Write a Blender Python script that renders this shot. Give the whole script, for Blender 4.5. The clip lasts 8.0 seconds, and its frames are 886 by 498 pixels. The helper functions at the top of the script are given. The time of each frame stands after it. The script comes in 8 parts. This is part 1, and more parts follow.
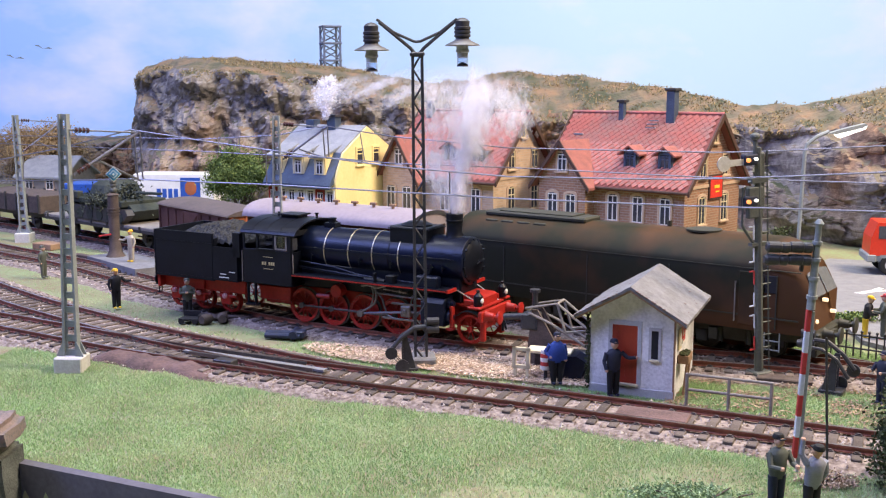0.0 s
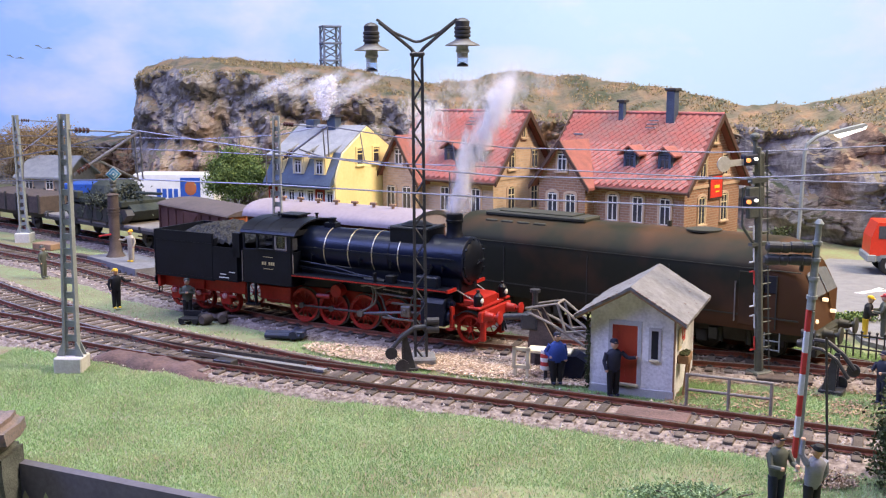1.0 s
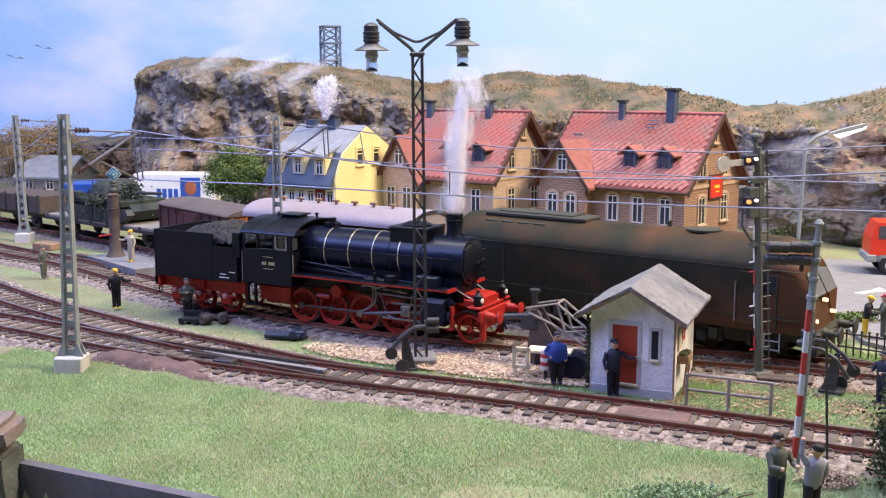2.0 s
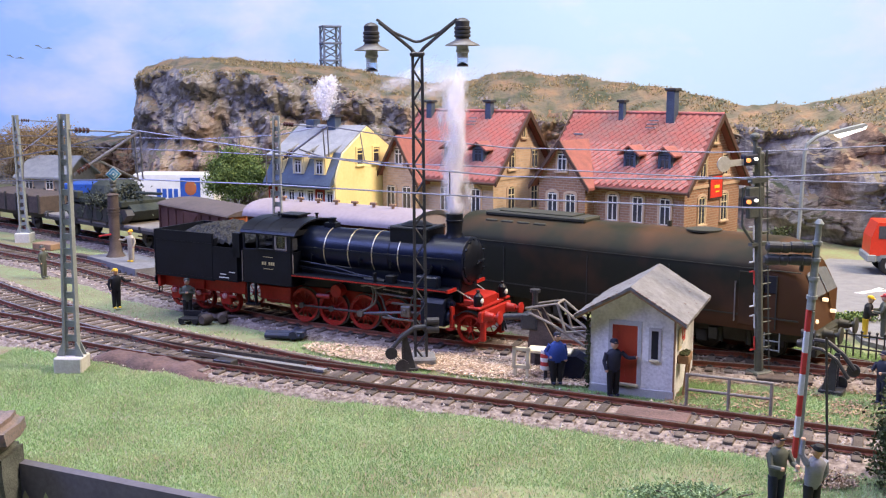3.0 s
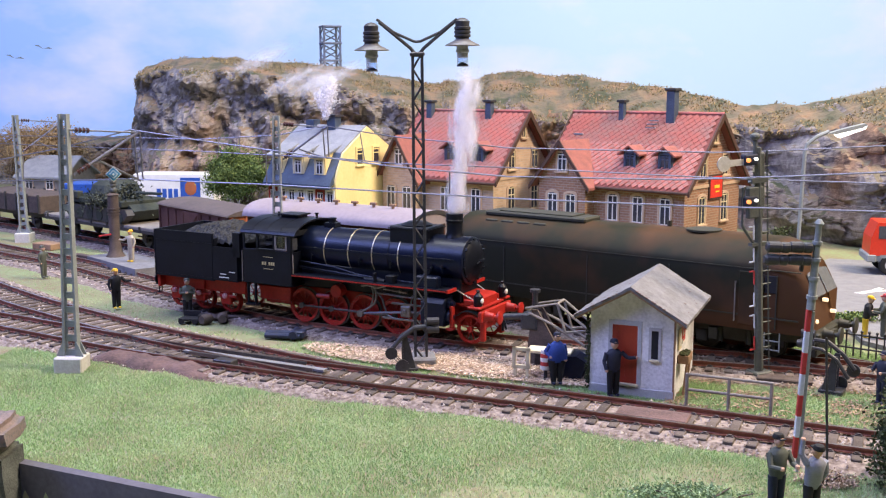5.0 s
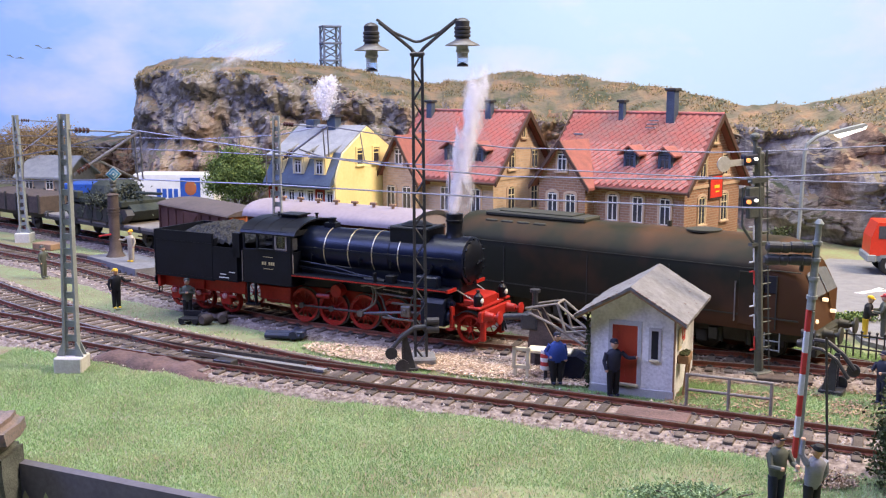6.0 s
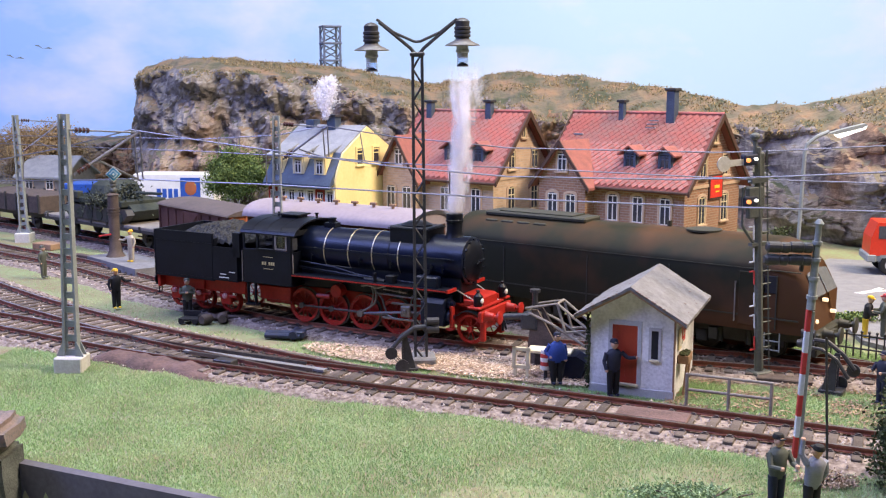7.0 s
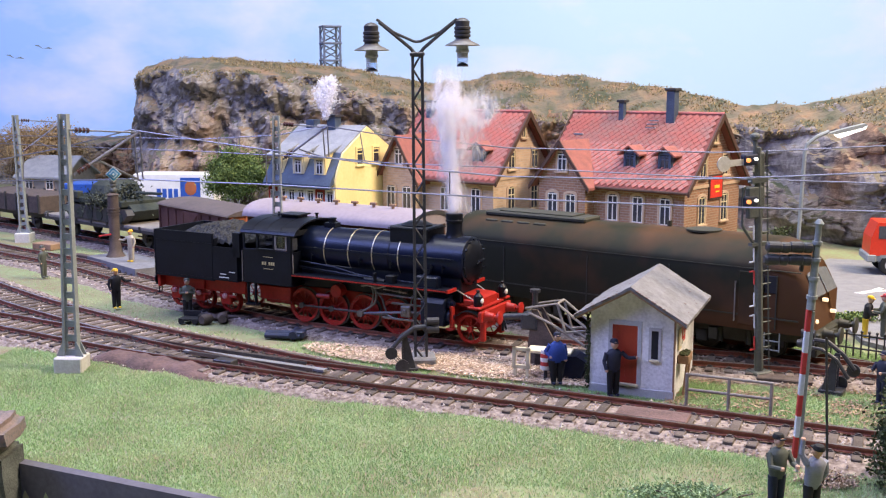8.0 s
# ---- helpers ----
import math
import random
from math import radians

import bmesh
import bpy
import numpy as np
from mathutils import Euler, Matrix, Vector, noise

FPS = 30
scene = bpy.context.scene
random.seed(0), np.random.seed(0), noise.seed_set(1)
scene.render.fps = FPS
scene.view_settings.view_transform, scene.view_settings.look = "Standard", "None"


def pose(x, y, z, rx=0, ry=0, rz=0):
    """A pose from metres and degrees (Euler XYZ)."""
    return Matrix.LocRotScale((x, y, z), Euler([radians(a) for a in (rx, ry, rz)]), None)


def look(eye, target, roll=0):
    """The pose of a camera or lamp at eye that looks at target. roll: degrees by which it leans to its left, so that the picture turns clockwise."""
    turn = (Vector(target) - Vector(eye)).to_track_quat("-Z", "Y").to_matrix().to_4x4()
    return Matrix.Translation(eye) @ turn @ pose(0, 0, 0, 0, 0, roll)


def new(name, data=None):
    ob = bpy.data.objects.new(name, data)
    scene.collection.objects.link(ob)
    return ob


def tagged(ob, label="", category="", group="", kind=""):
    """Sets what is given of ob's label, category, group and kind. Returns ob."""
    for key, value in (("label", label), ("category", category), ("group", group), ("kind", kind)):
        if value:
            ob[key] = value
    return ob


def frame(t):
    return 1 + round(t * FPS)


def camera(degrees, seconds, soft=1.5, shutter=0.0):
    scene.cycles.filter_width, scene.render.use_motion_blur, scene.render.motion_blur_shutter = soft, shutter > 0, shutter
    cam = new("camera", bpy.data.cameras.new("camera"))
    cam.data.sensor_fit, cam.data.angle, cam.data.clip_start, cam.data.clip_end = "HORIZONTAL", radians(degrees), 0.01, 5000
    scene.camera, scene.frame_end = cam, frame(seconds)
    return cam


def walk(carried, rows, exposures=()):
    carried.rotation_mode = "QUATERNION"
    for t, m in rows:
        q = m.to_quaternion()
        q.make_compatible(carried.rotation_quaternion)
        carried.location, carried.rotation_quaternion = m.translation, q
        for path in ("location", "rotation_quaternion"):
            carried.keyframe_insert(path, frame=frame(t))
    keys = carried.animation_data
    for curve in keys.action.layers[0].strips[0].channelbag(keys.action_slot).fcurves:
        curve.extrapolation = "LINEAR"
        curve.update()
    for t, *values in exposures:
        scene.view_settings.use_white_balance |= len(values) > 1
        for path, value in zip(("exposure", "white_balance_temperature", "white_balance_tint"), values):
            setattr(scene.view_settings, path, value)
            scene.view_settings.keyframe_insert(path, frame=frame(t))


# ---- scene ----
# Lengths below are in full-size metres of the 1:87 model; S brings them to the model's own size.
S = 1 / 87.0


def at(x, y, z=0.0, rz=0.0, rx=0.0, ry=0.0):
    return pose(x * S, y * S, z * S, rx, ry, rz)


EYE_H = 9.24
cam = camera(47.07, 8.0, soft=1.2)
VIEW = at(0, 0, EYE_H, 0, 80.97, 0)
walk(cam, [(0.0, VIEW), (8.0, VIEW)])

# ---- world and lamps of the exhibition hall ----
world = bpy.data.worlds.new("hall_light")
scene.world = world
world.use_nodes = True
world.node_tree.nodes["Background"].inputs[0].default_value = (0.80, 0.86, 1.0, 1)
world.node_tree.nodes["Background"].inputs[1].default_value = 0.55


def hall_lamp(name, eye, target, size, power, colour):
    data = bpy.data.lights.new(name, "AREA")
    data.shape, data.size, data.size_y = "RECTANGLE", size[0], size[1]
    data.energy, data.color = power, colour
    ob = new(name, data)
    ob.matrix_world = look([v * S for v in eye], [v * S for v in target])
    return ob


# warm lamp on the houses' sunny side, cool tubes over the front edge, white tubes overhead, blue tube at the far end
hall_lamp("warm_spot_lamp", (53, 28, 64), (3, 48, 2), (0.22, 0.22), 15.0, (1.0, 0.80, 0.58))
hall_lamp("front_tube_lamp", (-16, 6, 66), (0, 40, 2), (1.0, 0.12), 5.8, (0.56, 0.61, 1.0))
hall_lamp("ceiling_tube_lamp", (0, 51, 88), (1, 40, 0), (1.1, 0.25), 15.2, (0.93, 0.95, 1.0))
hall_lamp("blue_tube_lamp", (-52, 28, 44), (-8, 46, 2), (0.6, 0.12), 4.5, (0.28, 0.36, 1.0))
scene.view_settings.exposure = 0.0

# ---- materials ----
def mat(name, a, b=None, rough=0.7, metal=0.0, scale=2.0, bump=0.3, fine=None, mix=(0.35, 0.65), spec=0.4, pieces=0.0, stretch=(1, 1, 1)):
    """Two-scale mottled surface; scale is in blotches per full-size metre."""
    m = bpy.data.materials.new(name)
    m.use_nodes = True
    nt = m.node_tree
    p = nt.nodes["Principled BSDF"]
    p.inputs["Roughness"].default_value, p.inputs["Metallic"].default_value = rough, metal
    p.inputs["Specular IOR Level"].default_value = spec
    b = b or tuple(min(1, v * 0.72) for v in a)
    fine = fine or scale * 7
    co = nt.nodes.new("ShaderNodeTexCoord")
    mp = nt.nodes.new("ShaderNodeMapping")
    mp.inputs["Scale"].default_value = stretch
    nt.links.new(co.outputs["Object"], mp.inputs["Vector"])
    n1, n2 = nt.nodes.new("ShaderNodeTexNoise"), nt.nodes.new("ShaderNodeTexNoise")
    for n, k, d in ((n1, scale, 5), (n2, fine, 3)):
        n.inputs["Scale"].default_value, n.inputs["Detail"].default_value = k / S, d
        nt.links.new(mp.outputs[0], n.inputs["Vector"])
    add = nt.nodes.new("ShaderNodeMath")
    add.operation = "MULTIPLY_ADD"
    add.inputs[1].default_value = 0.45
    half = nt.nodes.new("ShaderNodeMath")
    half.operation = "MULTIPLY"
    half.inputs[1].default_value = 0.55
    nt.links.new(n1.outputs["Fac"], half.inputs[0])
    nt.links.new(n2.outputs["Fac"], add.inputs[0])
    nt.links.new(half.outputs[0], add.inputs[2])
    ramp = nt.nodes.new("ShaderNodeValToRGB")
    ramp.color_ramp.elements[0].position, ramp.color_ramp.elements[1].position = mix
    ramp.color_ramp.elements[0].color, ramp.color_ramp.elements[1].color = (*b, 1), (*a, 1)
    nt.links.new(add.outputs[0], ramp.inputs[0])
    out = ramp.outputs[0]
    if pieces:
        info, hsv, mr = nt.nodes.new("ShaderNodeObjectInfo"), nt.nodes.new("ShaderNodeHueSaturation"), nt.nodes.new("ShaderNodeMapRange")
        mr.inputs[3].default_value, mr.inputs[4].default_value = 1 - pieces, 1 + pieces
        nt.links.new(info.outputs["Random"], mr.inputs[0])
        nt.links.new(mr.outputs[0], hsv.inputs["Value"])
        nt.links.new(out, hsv.inputs["Color"])
        out = hsv.outputs[0]
    nt.links.new(out, p.inputs["Base Color"])
    if bump:
        bm = nt.nodes.new("ShaderNodeBump")
        bm.inputs["Strength"].default_value, bm.inputs["Distance"].default_value = bump, 0.05 * S
        nt.links.new(add.outputs[0], bm.inputs["Height"])
        nt.links.new(bm.outputs[0], p.inputs["Normal"])
    return m


def brick_mat(name, a, b, mortar, course=0.16, axis="X"):
    m = mat(name, a, b, rough=0.85, scale=1.2)
    nt = m.node_tree
    p = nt.nodes["Principled BSDF"]
    ramp_out = p.inputs["Base Color"].links[0].from_socket
    co, sep, com = nt.nodes.new("ShaderNodeTexCoord"), nt.nodes.new("ShaderNodeSeparateXYZ"), nt.nodes.new("ShaderNodeCombineXYZ")
    su = nt.nodes.new("ShaderNodeMath")
    su.operation = "ADD"
    nt.links.new(co.outputs["Object"], sep.inputs[0])
    nt.links.new(sep.outputs[0], su.inputs[0])
    nt.links.new(sep.outputs[1], su.inputs[1])
    nt.links.new(su.outputs[0], com.inputs[0])
    nt.links.new(sep.outputs[2], com.inputs[1])
    br = nt.nodes.new("ShaderNodeTexBrick")
    br.inputs["Scale"].default_value = 1 / S
    br.inputs["Brick Width"].default_value, br.inputs["Row Height"].default_value = course * 2.6, course
    br.inputs["Mortar Size"].default_value = course * 0.11
    nt.links.new(com.outputs[0], br.inputs["Vector"])
    nt.links.new(ramp_out, br.inputs["Color1"])
    hs = nt.nodes.new("ShaderNodeHueSaturation")
    hs.inputs["Value"].default_value = 0.8
    nt.links.new(ramp_out, hs.inputs["Color"])
    nt.links.new(hs.outputs[0], br.inputs["Color2"])
    br.inputs["Mortar"].default_value = (*mortar, 1)
    nt.links.new(br.outputs["Color"], p.inputs["Base Color"])
    bump = p.inputs["Normal"].links[0].from_node
    inv = nt.nodes.new("ShaderNodeMath")
    inv.operation = "SUBTRACT"
    inv.inputs[0].default_value = 1
    nt.links.new(br.outputs["Fac"], inv.inputs[1])
    nt.links.new(inv.outputs[0], bump.inputs["Height"])
    return m


def glow_mat(name, colour, strength):
    m = bpy.data.materials.new(name)
    m.use_nodes = True
    p = m.node_tree.nodes["Principled BSDF"]
    p.inputs["Base Color"].default_value = (*colour, 1)
    p.inputs["Emission Color"].default_value, p.inputs["Emission Strength"].default_value = (*colour, 1), strength
    return m


def glass_mat(name, colour=(0.75, 0.8, 0.85), rough=0.03):
    m = bpy.data.materials.new(name)
    m.use_nodes = True
    p = m.node_tree.nodes["Principled BSDF"]
    p.inputs["Base Color"].default_value = (*colour, 1)
    p.inputs["Roughness"].default_value, p.inputs["Transmission Weight"].default_value = rough, 1.0
    return m


BLACK = mat("loco_black_paint", (0.006, 0.008, 0.015), (0.003, 0.004, 0.008), rough=0.42, scale=1.5, bump=0.06, spec=0.28)
BOILER = mat("boiler_blue_black_paint", (0.005, 0.009, 0.028), (0.003, 0.005, 0.013), rough=0.33, scale=1.2, bump=0.06, spec=0.3)
RODSTEEL = mat("oily_dark_steel", (0.12, 0.105, 0.095), (0.05, 0.045, 0.042), rough=0.45, metal=0.6, scale=5, bump=0.15)
RED = mat("loco_red_paint", (0.44, 0.024, 0.015), (0.27, 0.014, 0.010), rough=0.42, scale=2, bump=0.08)
STEEL = mat("worn_steel", (0.25, 0.24, 0.235), (0.14, 0.135, 0.13), rough=0.38, metal=0.8, scale=4, bump=0.1)
BRASS = mat("pale_brass", (0.72, 0.62, 0.42), rough=0.3, metal=0.6, scale=4, bump=0.05)
COAL = mat("coal", (0.014, 0.014, 0.016), (0.004, 0.004, 0.005), rough=0.55, scale=6, bump=0.8)
RUST = mat("rusty_rail", (0.33, 0.115, 0.065), (0.18, 0.066, 0.045), rough=0.7, scale=3, bump=0.4)
RAILHEAD = mat("bright_rail_head", (0.42, 0.36, 0.32), (0.26, 0.19, 0.16), rough=0.3, metal=0.85, scale=3, bump=0.1)
SLEEPER = mat("grimy_sleeper", (0.13, 0.105, 0.09), (0.06, 0.045, 0.04), rough=0.85, scale=3, bump=0.5, pieces=0.35)
BALLAST = mat("ballast", (0.31, 0.255, 0.225), (0.12, 0.09, 0.078), rough=0.95, scale=3.5, fine=9, bump=1.0, mix=(0.4, 0.6))
GRASS_BED = mat("grass_bed", (0.21, 0.27, 0.13), (0.20, 0.155, 0.10), rough=0.95, scale=0.5, fine=6, bump=0.6)
DRY_EARTH = mat("straw_earth", (0.42, 0.33, 0.25), (0.22, 0.15, 0.11), rough=0.95, scale=2.5, bump=0.9)
MAST = mat("grey_mast_paint", (0.30, 0.33, 0.33), (0.22, 0.24, 0.24), rough=0.6, scale=2, bump=0.15)
DARKMAST = mat("dark_mast_paint", (0.055, 0.055, 0.06), (0.03, 0.03, 0.034), rough=0.42, scale=2, bump=0.1)
CONCRETE = mat("pale_concrete", (0.62, 0.61, 0.57), (0.48, 0.46, 0.42), rough=0.9, scale=2, bump=0.4)
DARKSTONE = mat("grey_platform_stone", (0.22, 0.22, 0.23), (0.14, 0.14, 0.15), rough=0.85, scale=2, bump=0.5)
MUD = mat("brown_mud", (0.17, 0.105, 0.095), (0.075, 0.05, 0.048), rough=0.9, scale=1.5, bump=0.9)
WIRE = mat("contact_wire_metal", (0.30, 0.29, 0.31), rough=0.42, metal=0.7, scale=3, bump=0.0)
STUCCO = mat("rough_grey_stucco", (0.82, 0.82, 0.85), (0.60, 0.60, 0.63), rough=0.95, scale=2.2, fine=11, bump=1.0, mix=(0.38, 0.58))
TRIMGREY = mat("smooth_grey_surround", (0.50, 0.50, 0.53), (0.40, 0.40, 0.42), rough=0.9, scale=3, bump=0.3)
ROOFFELT = mat("grey_roof_felt", (0.23, 0.225, 0.235), (0.13, 0.125, 0.13), rough=0.9, scale=2.5, fine=14, bump=0.8)
TIMBER = mat("weathered_timber", (0.36, 0.23, 0.14), (0.22, 0.13, 0.08), rough=0.8, scale=2, bump=0.4)
CREAM = mat("cream_wood", (0.72, 0.64, 0.44), (0.58, 0.50, 0.33), rough=0.7, scale=2, bump=0.2)
DOORRED = mat("red_door_paint", (0.36, 0.045, 0.022), (0.26, 0.03, 0.016), rough=0.5, scale=1.5, bump=0.15, stretch=(1, 1, 0.2))
BRICK = brick_mat("ochre_brick", (0.37, 0.20, 0.125), (0.27, 0.145, 0.095), (0.34, 0.27, 0.22), 0.14)
BRICK2 = brick_mat("tan_brick", (0.58, 0.41, 0.29), (0.47, 0.33, 0.23), (0.46, 0.38, 0.31), 0.14)
SANDSTONE = mat("window_surround_stone", (0.56, 0.41, 0.30), (0.44, 0.32, 0.23), rough=0.85, scale=3, bump=0.3)
TILE = mat("red_roof_tile", (0.40, 0.11, 0.092), (0.29, 0.14, 0.13), rough=0.55, scale=0.55, bump=0.25, pieces=0.2, mix=(0.42, 0.60))
TILEBED = mat("roof_tile_joint", (0.24, 0.075, 0.065), rough=0.8, scale=2)
WHITE = mat("white_paint", (0.80, 0.79, 0.76), (0.68, 0.67, 0.65), rough=0.5, scale=2, bump=0.1)
YELLOW = mat("yellow_render", (0.86, 0.72, 0.36), (0.78, 0.63, 0.29), rough=0.85, scale=0.8, bump=0.25)
SLATE = mat("grey_slate", (0.30, 0.31, 0.34), (0.20, 0.21, 0.24), rough=0.6, scale=2, bump=0.4)
BLUESLATE = mat("blue_slate", (0.075, 0.105, 0.165), (0.045, 0.062, 0.10), rough=0.55, scale=2, bump=0.3)
DARKWOOD = mat("dark_brown_barge_board", (0.085, 0.045, 0.035), rough=0.7, scale=3)
PANE = glass_mat("window_glass")
DARKROOM = mat("dark_interior", (0.02, 0.02, 0.025), rough=0.9, bump=0)
def camouflage():
    """Soft sprayed patches; the nose end carries a brown field."""
    m = mat("camouflage_olive_brown", (0.082, 0.040, 0.020), (0.021, 0.022, 0.013), rough=0.6, scale=0.11, fine=0.5, bump=0.05, mix=(0.44, 0.58), spec=0.16)
    nt = m.node_tree
    ramp = [n for n in nt.nodes if n.type == "VALTORGB"][0]
    src = ramp.inputs[0].links[0].from_socket
    co, sep, rng, add = (nt.nodes.new(k) for k in ("ShaderNodeTexCoord", "ShaderNodeSeparateXYZ", "ShaderNodeMapRange", "ShaderNodeMath"))
    nt.links.new(co.outputs["Object"], sep.inputs[0])
    nt.links.new(sep.outputs[0], rng.inputs[0])
    rng.inputs[1].default_value, rng.inputs[2].default_value = 2.9 * S, 3.7 * S
    rng.inputs[3].default_value, rng.inputs[4].default_value = 0.0, 0.13
    nt.links.new(src, add.inputs[0])
    nt.links.new(rng.outputs[0], add.inputs[1])
    nt.links.new(add.outputs[0], ramp.inputs[0])
    return m


CAMO = camouflage()
CAMODARK = mat("dark_olive_paint", (0.045, 0.045, 0.032), (0.03, 0.03, 0.022), rough=0.6, scale=1, bump=0.1)
BOXCAR = mat("brown_boxcar_boards", (0.115, 0.05, 0.042), (0.07, 0.03, 0.027), rough=0.75, scale=1.5, bump=0.3)
# brighter copy of the boxcar boards with the lit side's light in its colour
LITBOXCAR = mat("lit_redbrown_boards", (0.42, 0.13, 0.05), (0.30, 0.09, 0.035), rough=0.75, scale=1.5, bump=0.3)
WAGONROOF = mat("grey_brown_wagon_roof", (0.12, 0.095, 0.09), (0.08, 0.065, 0.065), rough=0.8, scale=1.5)
COACHROOF = mat("pale_coach_roof", (0.32, 0.27, 0.30), (0.25, 0.21, 0.24), rough=0.5, scale=0.8, bump=0.08)
ASPHALT = mat("grey_road", (0.22, 0.22, 0.23), (0.16, 0.16, 0.17), rough=0.9, scale=2, fine=20, bump=0.3)
TRUCKRED = mat("truck_red", (0.75, 0.05, 0.02), (0.62, 0.04, 0.016), rough=0.35, scale=1, bump=0.03)
RUBBER = mat("rubber", (0.02, 0.02, 0.02), rough=0.8, scale=3)
OLIVE = mat("olive_tank_paint", (0.045, 0.055, 0.042), (0.02, 0.026, 0.026), rough=0.7, scale=1.2, bump=0.3)
BLUE = mat("blue_paint", (0.03, 0.10, 0.42), (0.02, 0.07, 0.30), rough=0.5, scale=2, bump=0.05)
SKIN = mat("figure_flesh", (0.62, 0.38, 0.27), rough=0.7, scale=4, bump=0.1)
NAVY = mat("figure_dark_blue", (0.025, 0.03, 0.055), rough=0.75, scale=4, bump=0.2)
WORKBLUE = mat("figure_blue", (0.03, 0.07, 0.30), rough=0.7, scale=4, bump=0.2)
GREYCLOTH = mat("figure_grey", (0.26, 0.27, 0.33), rough=0.8, scale=4, bump=0.2)
DARKCLOTH = mat("figure_black", (0.018, 0.018, 0.02), rough=0.8, scale=4, bump=0.2)
FIELDGREY = mat("figure_olive", (0.10, 0.11, 0.09), rough=0.8, scale=4, bump=0.2)
SANDCLOTH = mat("figure_sand", (0.50, 0.44, 0.33), rough=0.8, scale=4, bump=0.2)
HELMET = mat("helmet_yellow", (0.85, 0.55, 0.04), rough=0.4, scale=4, bump=0.05)
SIGNALRED = mat("signal_red", (0.55, 0.05, 0.05), rough=0.5, scale=2, bump=0.05)
LAMPGLASS = glass_mat("lamp_glass", (0.8, 0.86, 0.95), 0.08)
FROST = mat("frosted_lamp_cylinder", (0.62, 0.64, 0.70), rough=0.3, scale=3, bump=0.02)
HEADLIGHT = glow_mat("lit_warm_lamp", (1.0, 0.72, 0.45), 1.3)
SIGNALLIGHT = glow_mat("lit_signal_lamp", (1.0, 0.36, 0.10), 1.1)
STREETGLOW = glow_mat("lit_street_lamp", (1.0, 0.98, 0.9), 1.6)
LEAFRED = mat("poster_red", (0.75, 0.05, 0.03), rough=0.5, scale=2, bump=0)
POSTERYELLOW = mat("poster_yellow", (0.9, 0.62, 0.05), rough=0.5, scale=2, bump=0)


# ---- building helpers ----
def part(name, bm, material, parent=None, label="", smooth=False):
    me = bpy.data.meshes.new(name)
    bmesh.ops.recalc_face_normals(bm, faces=bm.faces)
    bm.transform(Matrix.Scale(S, 4))
    bm.to_mesh(me)
    bm.free()
    for m in (material if isinstance(material, (list, tuple)) else [material]):
        me.materials.append(m)
    if smooth:
        me.polygons.foreach_set("use_smooth", [True] * len(me.polygons))
        me.set_sharp_from_angle(angle=radians(40))
    ob = new(name, me)
    if parent is not None:
        ob.parent = parent
    if label:
        tagged(ob, label)
    return ob


def thing(name, m, label, category, group="", kind=""):
    ob = new(name)
    ob.empty_display_size = 0.005
    ob.matrix_basis = m
    return tagged(ob, label, category, group, kind)


def box(bm, x0, x1, y0, y1, z0, z1, bevel=0.0, m=None, mi=0):
    r = bmesh.ops.create_cube(bm, size=1.0)
    vs = r["verts"]
    t = Matrix.Translation(((x0 + x1) / 2, (y0 + y1) / 2, (z0 + z1) / 2)) @ Matrix.Diagonal((abs(x1 - x0), abs(y1 - y0), abs(z1 - z0), 1))
    bmesh.ops.transform(bm, matrix=(m @ t) if m is not None else t, verts=vs)
    fs = list({f for v in vs for f in v.link_faces})
    for f in fs:
        f.material_index = mi
    if bevel:
        bmesh.ops.bevel(bm, geom=list({e for v in vs for e in v.link_edges}), offset=bevel, segments=1, affect="EDGES")
    return bm


def rod(bm, a, b, r0, r1=None, seg=10, mi=0, caps=True):
    a, b = Vector(a), Vector(b)
    d = b - a
    r = bmesh.ops.create_cone(bm, cap_ends=caps, segments=seg, radius1=r0, radius2=r0 if r1 is None else r1, depth=d.length)
    q = d.to_track_quat("Z", "Y").to_matrix().to_4x4()
    bmesh.ops.transform(bm, matrix=Matrix.Translation((a + b) / 2) @ q, verts=r["verts"])
    for f in {f for v in r["verts"] for f in v.link_faces}:
        f.material_index = mi
    return bm


def line(bm, pts, r, seg=6, mi=0):
    """One closed tube through all the points."""
    pts = [Vector(p) for p in pts]
    rings = []
    for i, p in enumerate(pts):
        d = (pts[min(i + 1, len(pts) - 1)] - pts[max(i - 1, 0)]).normalized()
        q = d.to_track_quat("Z", "Y")
        rings.append([bm.verts.new(p + q @ Vector((r * math.cos(2 * math.pi * k / seg), r * math.sin(2 * math.pi * k / seg), 0))) for k in range(seg)])
    for a, b in zip(rings, rings[1:]):
        for k in range(seg):
            bm.faces.new((a[k], a[(k + 1) % seg], b[(k + 1) % seg], b[k])).material_index = mi
    for ring in (rings[0][::-1], rings[-1]):
        bm.faces.new(ring).material_index = mi
    return bm


def ball(bm, c, r, scale=(1, 1, 1), sub=2, mi=0):
    q = bmesh.ops.create_icosphere(bm, subdivisions=sub, radius=r)
    bmesh.ops.transform(bm, matrix=Matrix.Translation(c) @ Matrix.Diagonal((*scale, 1)), verts=q["verts"])
    for f in {f for v in q["verts"] for f in v.link_faces}:
        f.material_index = mi
    return bm


